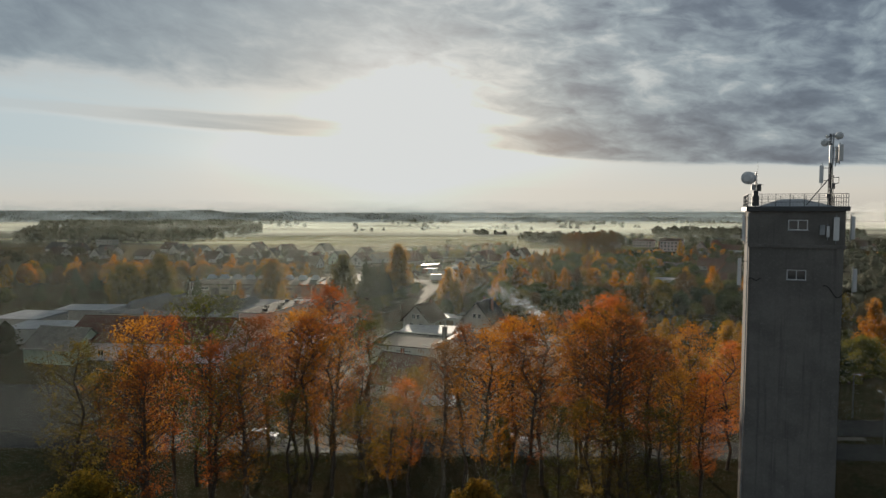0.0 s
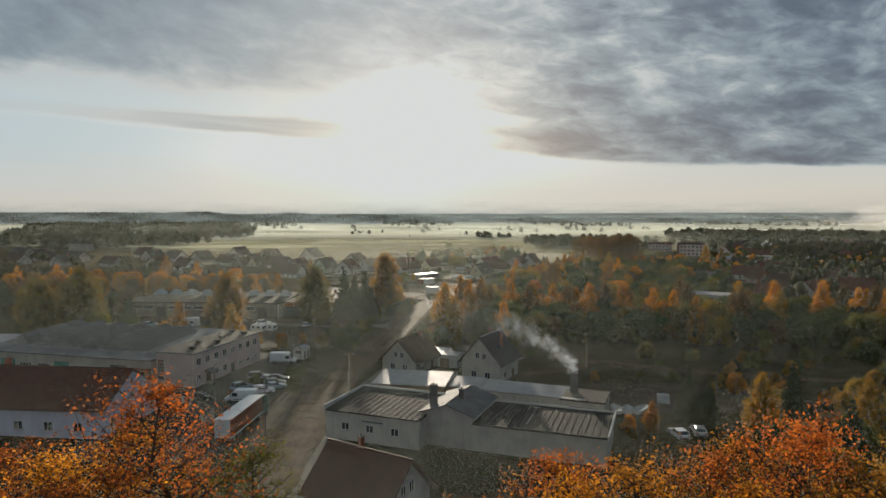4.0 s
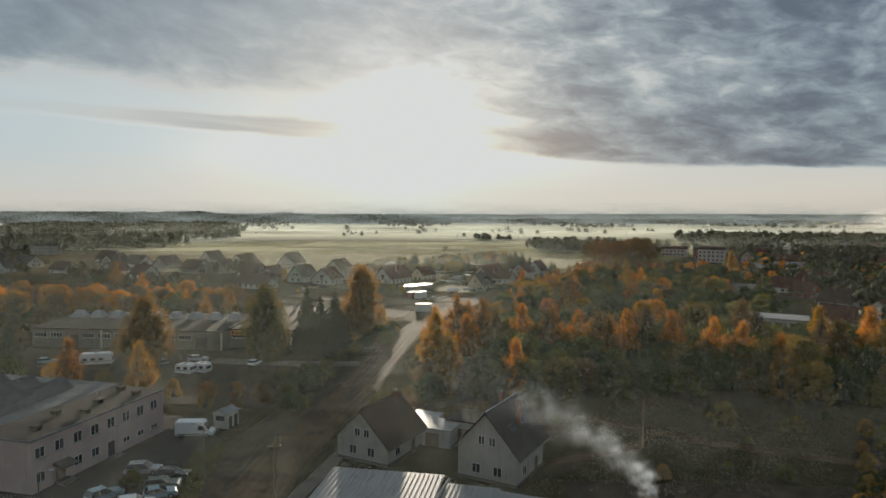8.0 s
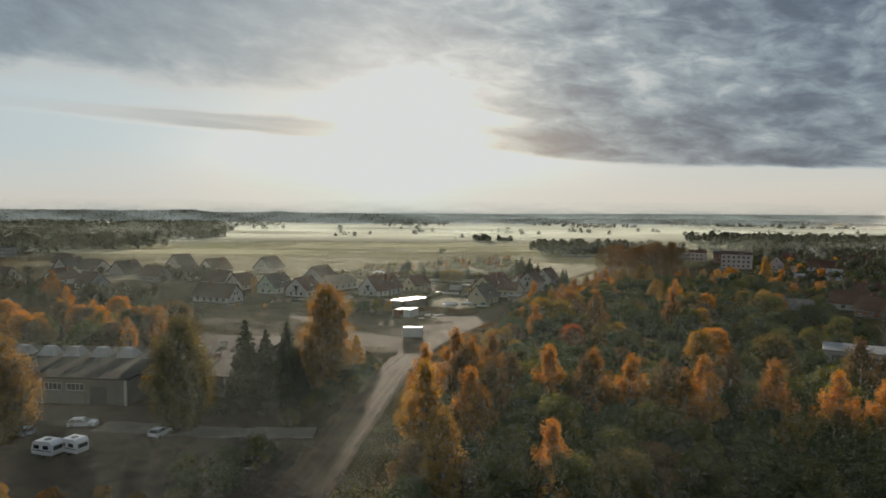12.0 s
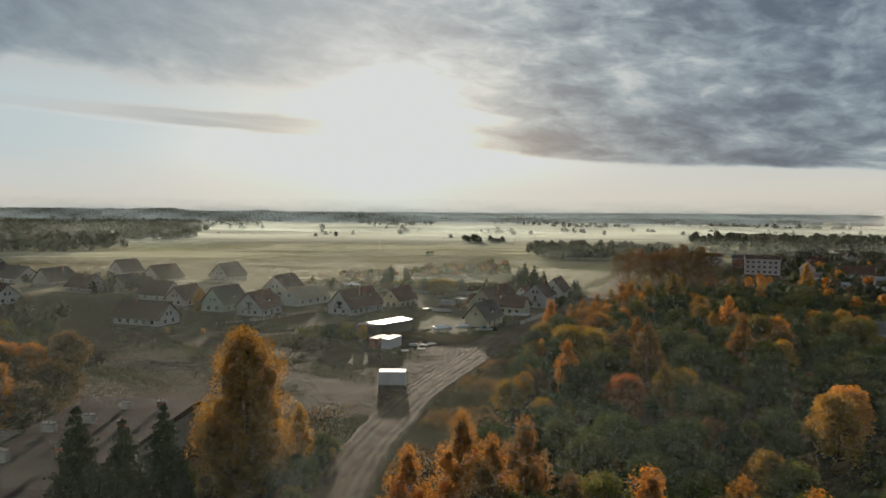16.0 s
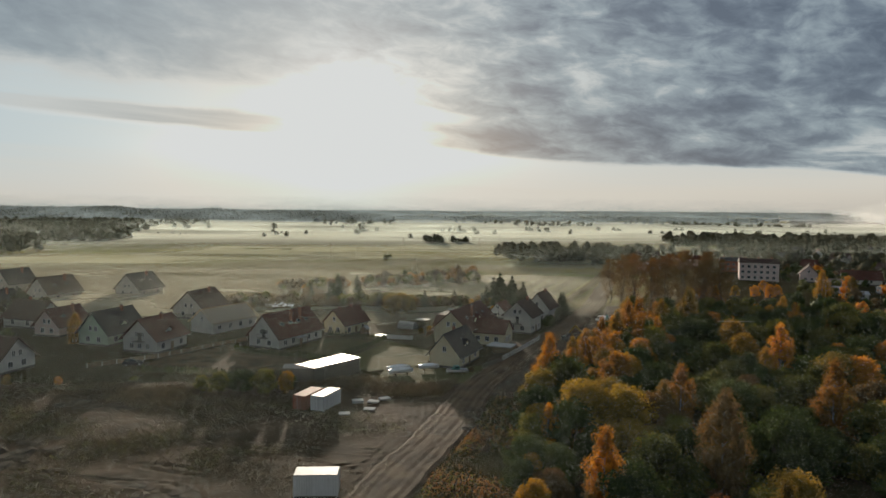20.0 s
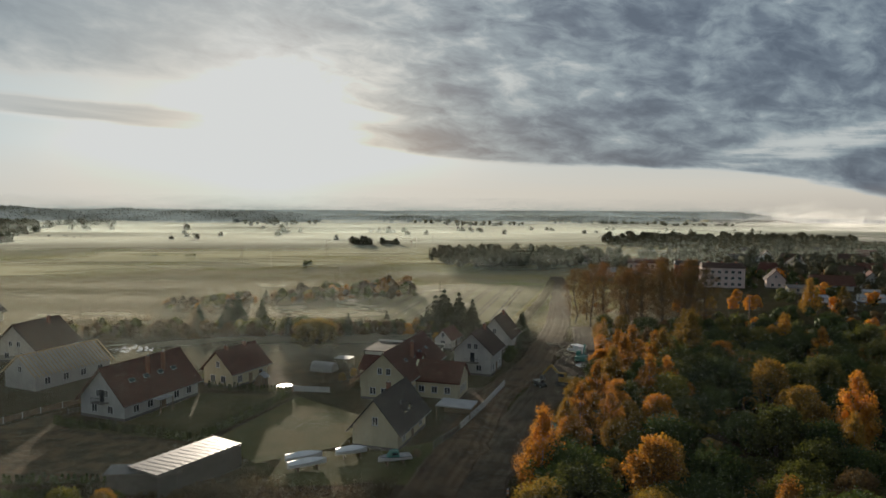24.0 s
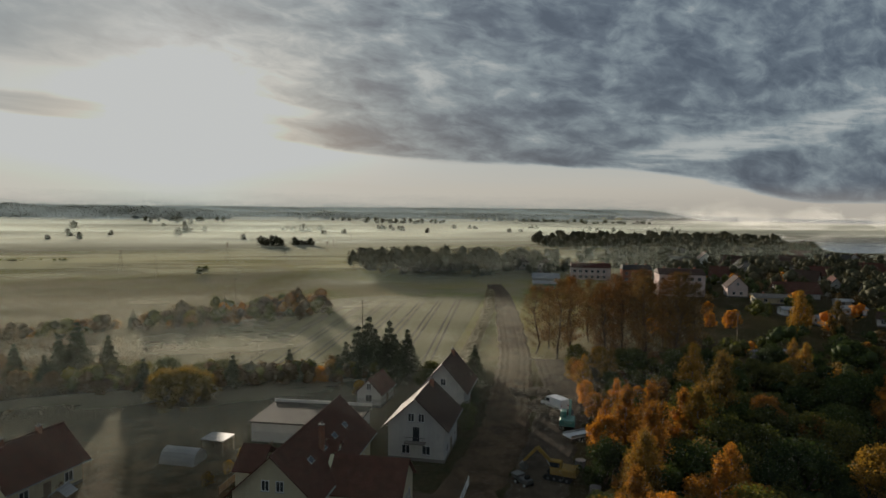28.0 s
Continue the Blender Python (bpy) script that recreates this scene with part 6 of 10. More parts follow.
for s in (-1, 1):
    a = [(4.4, -3.0, 6.42), (13.8, -3.0, 6.42), (13.8, -3.0 + s * 4.2, 3.05), (4.4, -3.0 + s * 4.2, 3.05)]
    part("wing_roof", Geo().hull(a, [(p[0], p[1], p[2] + 0.18) for p in a]), ROOF_RED, hJ)
a = [(-4.8, -1.0, 6.0), (-8.6, -1.0, 6.0), (-8.6, -4.2, 3.6), (-4.8, -4.2, 3.6)]
part("wing_wall", Geo().box(-8.2, -4.0, -0.2, -4.803, 3.0, 3.5), PLASTER_YELLOW, hJ)
part("wing_roof", Geo().hull(a, [(p[0], p[1], p[2] + 0.16) for p in a]), ROOF_RED, hJ)
a = [(-4.8, -1.0, 6.0), (-8.6, -1.0, 6.0), (-8.6, 3.4, 3.3), (-4.8, 3.4, 3.3)]
part("wing_roof", Geo().hull(a, [(p[0], p[1], p[2] + 0.16) for p in a]), ROOF_RED, hJ)
for k in range(3):
    window(hJ, 6.0 + k * 2.6, -6.703, 1.0, 1.2, 1.3, 0)
    window(hJ, 13.353, -4.6 + k * 1.6, 1.0, 0.9, 1.3, 90)
house(31.2, 443.0, -28, 8.4, 10.0, 5.4, 9.2, PLASTER_WHITE, ROOF_BROWN, "two-storey white house with a brown tiled roof", chimneys=((0.2, 0.3),), balcony=True, side_windows=3)
house(40.8, 461.8, -28, 7.6, 10.0, 5.0, 9.3, PLASTER_WHITE, ROOF_BROWN, "two-storey white house with a brown tiled roof", chimneys=((0.1, 0.3),), side_windows=2)
house(28.5, 468.5, -30, 4.6, 7.5, 2.7, 5.0, PLASTER_WHITE, ROOF_RED, "small outhouse with a red roof", chimneys=(), side_windows=1, gable_windows=1)
house(-68.0, 419.0, -20, 10.2, 11.0, 3.6, 8.2, PLASTER_WHITE, ROOF_RED, "white house with a red tiled roof and dormer balcony", chimneys=((0.3, 0.1),), balcony=True, dormer=1, gable_windows=3)
house(-83.0, 428.5, -20, 9.6, 13, 3.5, 8.6, PLASTER_GREEN, ROOF_DARK, "pale green house with a dark tiled roof", chimneys=((0.2, 0.2),), dormer=1)
house(-97.0, 398.5, 72, 9.0, 17, 3.0, 7.3, PLASTER_WHITE, ROOF_BROWN, "long white bungalow with a brown tiled roof", chimneys=((-0.2, 0.2),), dormer=0, side_windows=5)
house(-72.5, 470.0, -20, 12, 13, 3.4, 8.8, PLASTER, ROOF_BROWN, "grey house with a broad brown roof", chimneys=((0.3, 0.2),))
house(-114.0, 522.0, -22, 12, 13, 3.6, 9.2, PLASTER, ROOF_DARK, "grey house with a steep dark roof", chimneys=((0.3, 0.2),), lights=2)
for cx, cy, yaw, w, l, e, r, wm, rm, lab in (
        (-171, 438, 60, 9, 12, 3.2, 7.6, PLASTER_WHITE, ROOF_BROWN, "white house with a brown roof"),
        (-184, 493, -20, 11, 13, 3.4, 8.6, PLASTER, ROOF_DARK, "grey house with a dark roof"),
        (-158, 473, 65, 10, 13, 3.2, 7.8, PLASTER_WHITE, ROOF_BROWN, "white house with a brown roof"),
        (-174, 539, -25, 11, 12, 3.6, 9.0, PLASTER, ROOF_DARK, "tall grey house with a dark roof"),
        (-141, 474, -15, 10, 11, 3.2, 7.8, PLASTER_YELLOW, ROOF_DARK, "yellow house with a dark roof"),
        (-141, 509, -25, 12, 14, 3.4, 9.0, PLASTER, ROOF_BROWN, "grey house with a broad brown roof"),
        (-117, 452, 70, 9, 13, 3.2, 7.6, PLASTER_WHITE, ROOF_BROWN, "white house with a brown roof"),
        (-102, 440, -18, 8.5, 11, 3.2, 7.4, PLASTER_PINK, ROOF_RED, "pink house with a red roof"),
        (-209, 506, 62, 11, 15, 3.2, 8.0, PLASTER_WHITE, ROOF_DARK, "white house with a dark roof"),
        (-232, 520, -20, 10, 13, 3.4, 8.0, PLASTER, ROOF_DARK, "grey house with a dark roof"),
        (-250, 545, 64, 10, 16, 3.4, 8.4, PLASTER_WHITE, ROOF_BROWN, "white house with a brown roof"),
        (-282, 505, 70, 11, 18, 3.2, 7.6, PLASTER, ROOF_DARK, "long grey house with a dark roof"),
        (-313, 515, -15, 12, 14, 3.4, 8.2, PLASTER_WHITE, ROOF_DARK, "white house with a dark roof"),
        (-345, 540, 66, 12, 18, 3.4, 8.4, PLASTER, ROOF_DARK, "long grey house with a dark roof"),
        (-196, 455, -12, 10, 12, 3.2, 7.6, PLASTER_WHITE, ROOF_BROWN, "white house with a brown roof"),
        (-232, 465, 66, 9, 14, 3.0, 7.0, PLASTER, ROOF_BROWN, "grey house with a brown roof"),
        (-268, 470, -18, 10, 12, 3.2, 7.6, PLASTER_WHITE, ROOF_DARK, "white house with a dark roof"),
        (-305, 478, 70, 10, 14, 3.2, 7.6, PLASTER, ROOF_BROWN, "grey house with a brown roof")):
    house(cx, cy, yaw, w, l, e, r, wm, rm, lab, side_windows=2, gable_windows=2, lights=random.choice((0, 2)))
# a two-storey block far out
blk = thing("apartment_building", -355, 632, 0, -8, "plain two-storey grey block", "building")
part("outer_wall", Geo().box(-9, -5, -0.3, 9, 5, 7.0), PLASTER, blk)
part("roof", Geo().box(-9.3, -5.3, 7.003, 9.3, 5.3, 7.3), FELT, blk)
for k in range(10):
    window(blk, -7.5 + (k % 5) * 3.7, -5.003, 1.2 + (k // 5) * 3.2, 1.5, 1.4, 0)

# a house shell with open rafters
hF = thing("unfinished_house", -58.4, 447.0, 0, -32, "white house shell with open timber rafters", "house")
part("outer_wall", gable_walls(9.0, 17, 3.2, 6.6), PLASTER_WHITE, hF)
for k in range(22):
    y = -9.0 + k * 0.86
    for s in (-1, 1):
        part("rafter", Geo().hull([(0, y, 6.75), (s * 5.2, y, 2.75), (s * 5.2, y + 0.1, 2.75), (0, y + 0.1, 6.75)], [(0, y, 6.97), (s * 5.2, y, 2.97), (s * 5.2, y + 0.1, 2.97), (0, y + 0.1, 6.97)]), WOOD_NEW, hF)
for k in range(9):
    for s in (-1, 1):
        f = k / 8
        part("batten", Geo().box(s * (0.3 + 4.7 * f) - 0.04, -9.2, 6.98 - 0.23 - 3.62 * f, s * (0.3 + 4.7 * f) + 0.04, 9.3, 7.05 - 0.23 - 3.62 * f), WOOD_NEW, hF)
for k in range(4):
    window(hF, 4.503, -6 + k * 4, 0.9, 1.3, 1.4, 90)
window(hF, 0, -8.503, 3.4, 1.0, 1.2, 0)

# flat roofed garages behind the large house
mfl = thing("garage", 15.5, 454.0, 0, -24, "long flat-roofed white garage", "garage")
part("outer_wall", Geo().box(-8.2, -5.0, -0.2, 8.2, 5.0, 3.0), PLASTER_WHITE, mfl)
part("roof", Geo().box(-8.5, -5.3, 3.003, 8.5, 5.2, 3.25, 0.04), FELT, mfl)
part("parapet", Geo().box(-8.5, 5.205, 2.6, 8.5, 5.45, 3.7), PLASTER_WHITE, mfl)
door(mfl, 5.0, -5.003, 2.4, 2.2, 0, WOOD)

# carport of ribbed sheet
car = thing("carport", -20.3, 390.0, 0, -41, "long open carport with a ribbed white sheet roof", "carport")
part("roof", Geo().hull([(-3.0, -6.6, 3.15), (3.0, -6.6, 3.15), (3.0, 6.6, 3.15), (-3.0, 6.6, 3.15)], [(-3.0, -6.6, 3.28), (3.0, -6.6, 3.42), (3.0, 6.6, 3.42), (-3.0, 6.6, 3.28)]), SHEET_GLOSS, car)
for k in range(14):
    part("rib", Geo().box(-3.05, -6.6 + k * 1.0, 3.423, 3.05, -6.54 + k * 1.0, 3.45), SHEET_GLOSS, car)
for k in range(5):
    for s in (-1, 1):
        part("post", Geo().box(s * 2.8 - 0.06, -6.2 + k * 3.1, 0, s * 2.8 + 0.06, -6.08 + k * 3.1, 3.15), METAL_DARK, car)
part("side_sheet", Geo().box(2.86, -6.5, 0.1, 2.95, 6.5, 3.1), METAL_DARK, car)
part("side_sheet", Geo().box(-2.95, -6.5, 0.1, -2.86, 6.5, 3.1), METAL_DARK, car)
lean = thing("shed", -24.6, 386.6, 0, -5, "low lean-to with a white sheet roof", "shed")
part("roof", Geo().hull([(-4.8, -1.3, 2.7), (4.6, -1.3, 2.7), (4.6, 1.3, 3.0), (-4.8, 1.3, 3.0)], [(-4.8, -1.3, 2.82), (4.6, -1.3, 2.82), (4.6, 1.3, 3.12), (-4.8, 1.3, 3.12)]), SHEET_GLOSS, lean)
part("outer_wall", Geo().box(-4.5, -1.0, -0.1, 4.3, 1.0, 2.7), METAL_DARK, lean)


def container(x, y, yaw, l, w, h, material, label, roof=None):
    c = thing("shipping_container", x, y, 0, yaw, label, "container", "containers on the plot")
    g = Geo().box(-w / 2 + 0.03, -l / 2 + 0.03, 0.12, w / 2 - 0.03, l / 2 - 0.03, h - 0.05)
    part("box", g, material, c)
    for s in (-1, 1):
        for k in range(int(l / 0.3) - 1):
            part("rib", Geo().box(s * w / 2 - 0.03, -l / 2 + 0.1 + k * 0.3, 0.15, s * w / 2 + 0.03, -l / 2 + 0.25 + k * 0.3, h - 0.1), material, c)
    for sx in (-1, 1):
        for sy in (-1, 1):
            part("corner_post", Geo().box(sx * w / 2 - 0.07, sy * l / 2 - 0.07, 0, sx * w / 2 + 0.07, sy * l / 2 + 0.07, h), material, c)
    part("roof", Geo().box(-w / 2 - 0.05, -l / 2 - 0.05, h + 0.003, w / 2 + 0.05, l / 2 + 0.05, h + 0.12, 0.03), roof or METAL_ROOF, c)
    for s in (-1, 1):
        part("door_leaf", Geo().box(s * w / 4 - w / 4 + 0.06, -l / 2 - 0.08, 0.2, s * w / 4 + w / 4 - 0.06, -l / 2 - 0.06, h - 0.12), material, c)
        part("lock_bar", Geo().bar((s * w / 8, -l / 2 - 0.11, 0.2), (s * w / 8, -l / 2 - 0.11, h - 0.15), 0.025), METAL, c)
    return c


container(-14.5, 332.0, 90, 5.4, 2.6, 2.75, METAL_WHITE, "white steel site container with a bright roof")
container(-18.0, 368.0, -24, 6.0, 2.5, 2.7, METAL_WHITE, "white ribbed steel shipping container")
container(-21.3, 368.8, -24, 6.0, 2.5, 2.6, RUST, "rust red ribbed steel shipping container", RUST)


def pallet(x, y, yaw, h):
    p = thing("pallet_stack", x, y, 0, yaw, "stack of pale boards on a pallet", "pallet", "pallets on the plot")
    for k in range(3):
        part("runner", Geo().box(-0.9, -0.6 + k * 0.55, 0, 0.9, -0.5 + k * 0.55, 0.12), WOOD, p)
    n = int(h / 0.12)
    for k in range(n):
        part("board", Geo().box(-1.0, -0.7, 0.123 + k * 0.12, 1.0, 0.7, 0.235 + k * 0.12), PLASTER_WHITE, p)


for q in ((-12.4, 370.4, 10, 0.5), (-9.5, 370.6, -20, 0.3), (-7.5, 372.5, 30, 0.25), (-14.2, 363.5, 5, 0.3), (-10.0, 366.3, -10, 0.2)):
    pallet(*q)


# hedges of young thuja, fences
def thuja_mesh(seed, h):
    rng = np.random.default_rng(seed)
    n = 150
    z = rng.random(n) ** 0.8 * h
    r = 0.26 * (1 - z / h) ** 0.7 + 0.03
    a = rng.random(n) * 6.283
    c = np.stack([np.cos(a) * r, np.sin(a) * r, z + 0.05], 1)
    return leaf_mesh("thuja", c, 0.05, 0.13, seed + 1, -0.5)


THUJAS = [thuja_mesh(60 + k, 1.35 + 0.12 * k) for k in range(3)]


def hedge(line, step, label):
    hd = thing("hedge", line[0][0], line[0][1], 0, 0, label, "hedge", "thuja hedges")
    k = 0
    for a, b in zip(line[:-1], line[1:]):
        a, b = Vector(a), Vector(b)
        n = max(1, int((b - a).length / step))
        for i in range(n):
            p = a.lerp(b, i / n) - Vector(line[0])
            me_ = THUJAS[k % 3]
            ob = part("thuja", me_, LEAF_GREEN, hd)
            ob.matrix_basis = pose(p.x + random.gauss(0, 0.08), p.y + random.gauss(0, 0.08), 0, 0, 0, random.random() * 360) @ Matrix.Diagonal((1, 1, random.uniform(0.8, 1.15), 1))
            k += 1


hedge([(-62, 394.2), (-45, 391.5), (-29, 389.2)], 0.75, "row of small dark thuja shrubs")
hedge([(-46.5, 415.5), (-34, 410), (-22.7, 404.5)], 0.7, "row of small dark thuja shrubs")
hedge([(-22, 404), (-15, 416), (-9.3, 429)], 0.75, "row of small dark thuja shrubs")
hedge([(-26, 435), (-22, 433), (-12, 429.5), (-9, 429)], 0.7, "row of small dark thuja shrubs")
hedge([(-47, 416), (-43, 413)], 0.7, "row of small dark thuja shrubs")


def fence(line, h, gap, label, post_mat, board_mat, boards=True):
    f = thing("fence", line[0][0], line[0][1], 0, 0, label, "fence", "garden fences")
    for a, b in zip(line[:-1], line[1:]):
        a, b = Vector(a) - Vector(line[0]), Vector(b) - Vector(line[0])
        d = (b - a).normalized()
        n = max(1, int((b - a).length / gap))
        for i in range(n + 1):
            p = a.lerp(b, i / n)
            part("post", Geo().box(p.x - 0.07, p.y - 0.07, -0.1, p.x + 0.07, p.y + 0.07, h + 0.08), post_mat, f)
        yaw = math.degrees(math.atan2(d.y, d.x))
        for i in range(n):
            p, q = a.lerp(b, i / n), a.lerp(b, (i + 1) / n)
            l = (q - p).length
            if boards:
                ob = part("panel", Geo().box(0.08, -0.025, 0.12, l - 0.08, 0.025, h), board_mat, f)
            else:
                ob = part("rail", Geo().box(0.08, -0.02, h - 0.09, l - 0.08, 0.02, h), board_mat, f)
                part("rail", Geo().box(0.08, -0.02, 0.2, l - 0.08, 0.02, 0.28), board_mat, f).matrix_basis = pose(p.x, p.y, 0, 0, 0, yaw)
                for j in range(int((l - 0.2) / 0.16)):
                    part("bar", Geo().box(0.12 + j * 0.16, -0.012, 0.283, 0.15 + j * 0.16, 0.012, h - 0.093), board_mat, f).matrix_basis = pose(p.x, p.y, 0, 0, 0, yaw)
            ob.matrix_basis = pose(p.x, p.y, 0, 0, 0, yaw)


fence([(-75, 398), (-63, 407.5), (-52, 422.5), (-47, 428)], 1.1, 3.0, "pale concrete and slat garden fence", PLASTER_WHITE, WOOD)
fence([(-47, 421), (-44, 423.5)], 1.0, 2.0, "short dark wire garden fence", METAL_DARK, METAL_DARK, False)
fence([(19.5, 403.5), (26.5, 415.5), (33.5, 428.5)], 1.3, 2.4, "white railing fence along the road", PLASTER_WHITE, METAL_WHITE, False)
fence([(14, 396), (19.5, 403.5)], 1.1, 2.4, "dark wire fence beside a yard", METAL_DARK, METAL_DARK, False)
fence([(-2, 428.5), (-9, 430.5)], 1.2, 2.2, "low pale rendered garden wall", PLASTER_WHITE, PLASTER_WHITE)
fence([(2, 434), (6.5, 443), (9, 449)], 1.1, 2.2, "dark wooden garden board fence", WOOD, WOOD)
fence([(-54, 167), (-49.5, 166)], 1.2, 1.5, "low white metal railing fence", METAL_WHITE, METAL_WHITE, False)

# garden things
tun = thing("polytunnel", -3.4, 447.0, 0, 62, "white plastic garden polytunnel", "greenhouse")
ring = [(math.cos(math.pi * k / 10) * 1.7, math.sin(math.pi * k / 10) * 2.0) for k in range(11)]
part("cover", Geo().hull([(c, -2.7, z) for c, z in ring], [(c, 2.7, z) for c, z in ring]), METAL_ROOF, tun)
for k in range(4):
    hoop = Geo()
    for i in range(10):
        hoop.bar((ring[i][0] * 1.01, -2.6 + k * 1.73, ring[i][1] * 1.01), (ring[i + 1][0] * 1.01, -2.6 + k * 1.73, ring[i + 1][1] * 1.01), 0.03, sides=4)
    part("hoop", hoop, METAL, tun)
tp = thing("trampoline", -10.9, 432.6, 0, 0, "round garden trampoline with a pale mat", "trampoline")
ring = [(math.cos(math.pi * k / 10) * 1.6, math.sin(math.pi * k / 10) * 1.6) for k in range(20)]
part("mat", Geo().hull([(a * 0.9, b * 0.9, 0.72) for a, b in ring], [(a * 0.9, b * 0.9, 0.75) for a, b in ring]), METAL_WHITE, tp)
part("pad", Geo().hull([(a, b, 0.66) for a, b in ring], [(a, b, 0.717) for a, b in ring]), GREEN_PAINT, tp)
for k in range(0, 20, 4):
    part("leg", Geo().bar((ring[k][0] * 0.95, ring[k][1] * 0.95, 0), (ring[k][0] * 0.95, ring[k][1] * 0.95, 0.66), 0.035), METAL, tp)
ph = thing("playhouse", -15.5, 434.3, 0, -20, "small wooden playhouse with a pale roof", "playhouse")
part("outer_wall", gable_walls(1.7, 1.8, 2.4, 3.0), WOOD, ph)
gable_roof(ph, 1.7, 1.8, 2.4, 3.02, METAL_ROOF, over=0.2, thick=0.06)
for k in range(4):
    part("post", Geo().bar((-1.6 - 0.3 * (k % 2), -0.5 + 0.7 * (k // 2), 0), (-1.3, 0, 2.1), 0.05), WOOD, ph)
cp = thing("carport", 1.2, 449.5, 0, 60, "small carport with a bright flat roof", "carport")
part("roof", Geo().box(-1.6, -1.9, 2.2, 1.6, 1.9, 2.32), METAL_ROOF, cp)
for sx in (-1, 1):
    for sy in (-1, 1):
        part("post", Geo().box(sx * 1.45 - 0.05, sy * 1.75 - 0.05, 0, sx * 1.45 + 0.05, sy * 1.75 + 0.05, 2.2), WOOD, cp)
car2 = thing("carport", 20.2, 410.5, 0, -27, "flat carport with a white roof edge", "carport")
part("roof", Geo().box(-3.2, -2.4, 2.3, 3.2, 2.4, 2.5), METAL_ROOF, car2)
for sx in (-1, 1):
    for sy in (-1, 1):
        part("post", Geo().box(sx * 3.0 - 0.07, sy * 2.2 - 0.07, 0, sx * 3.0 + 0.07, sy * 2.2 + 0.07, 2.3), WOOD, car2)
part("outer_wall", Geo().box(-3.0, 2.0, 0, 3.0, 2.1, 2.28), WOOD, car2)

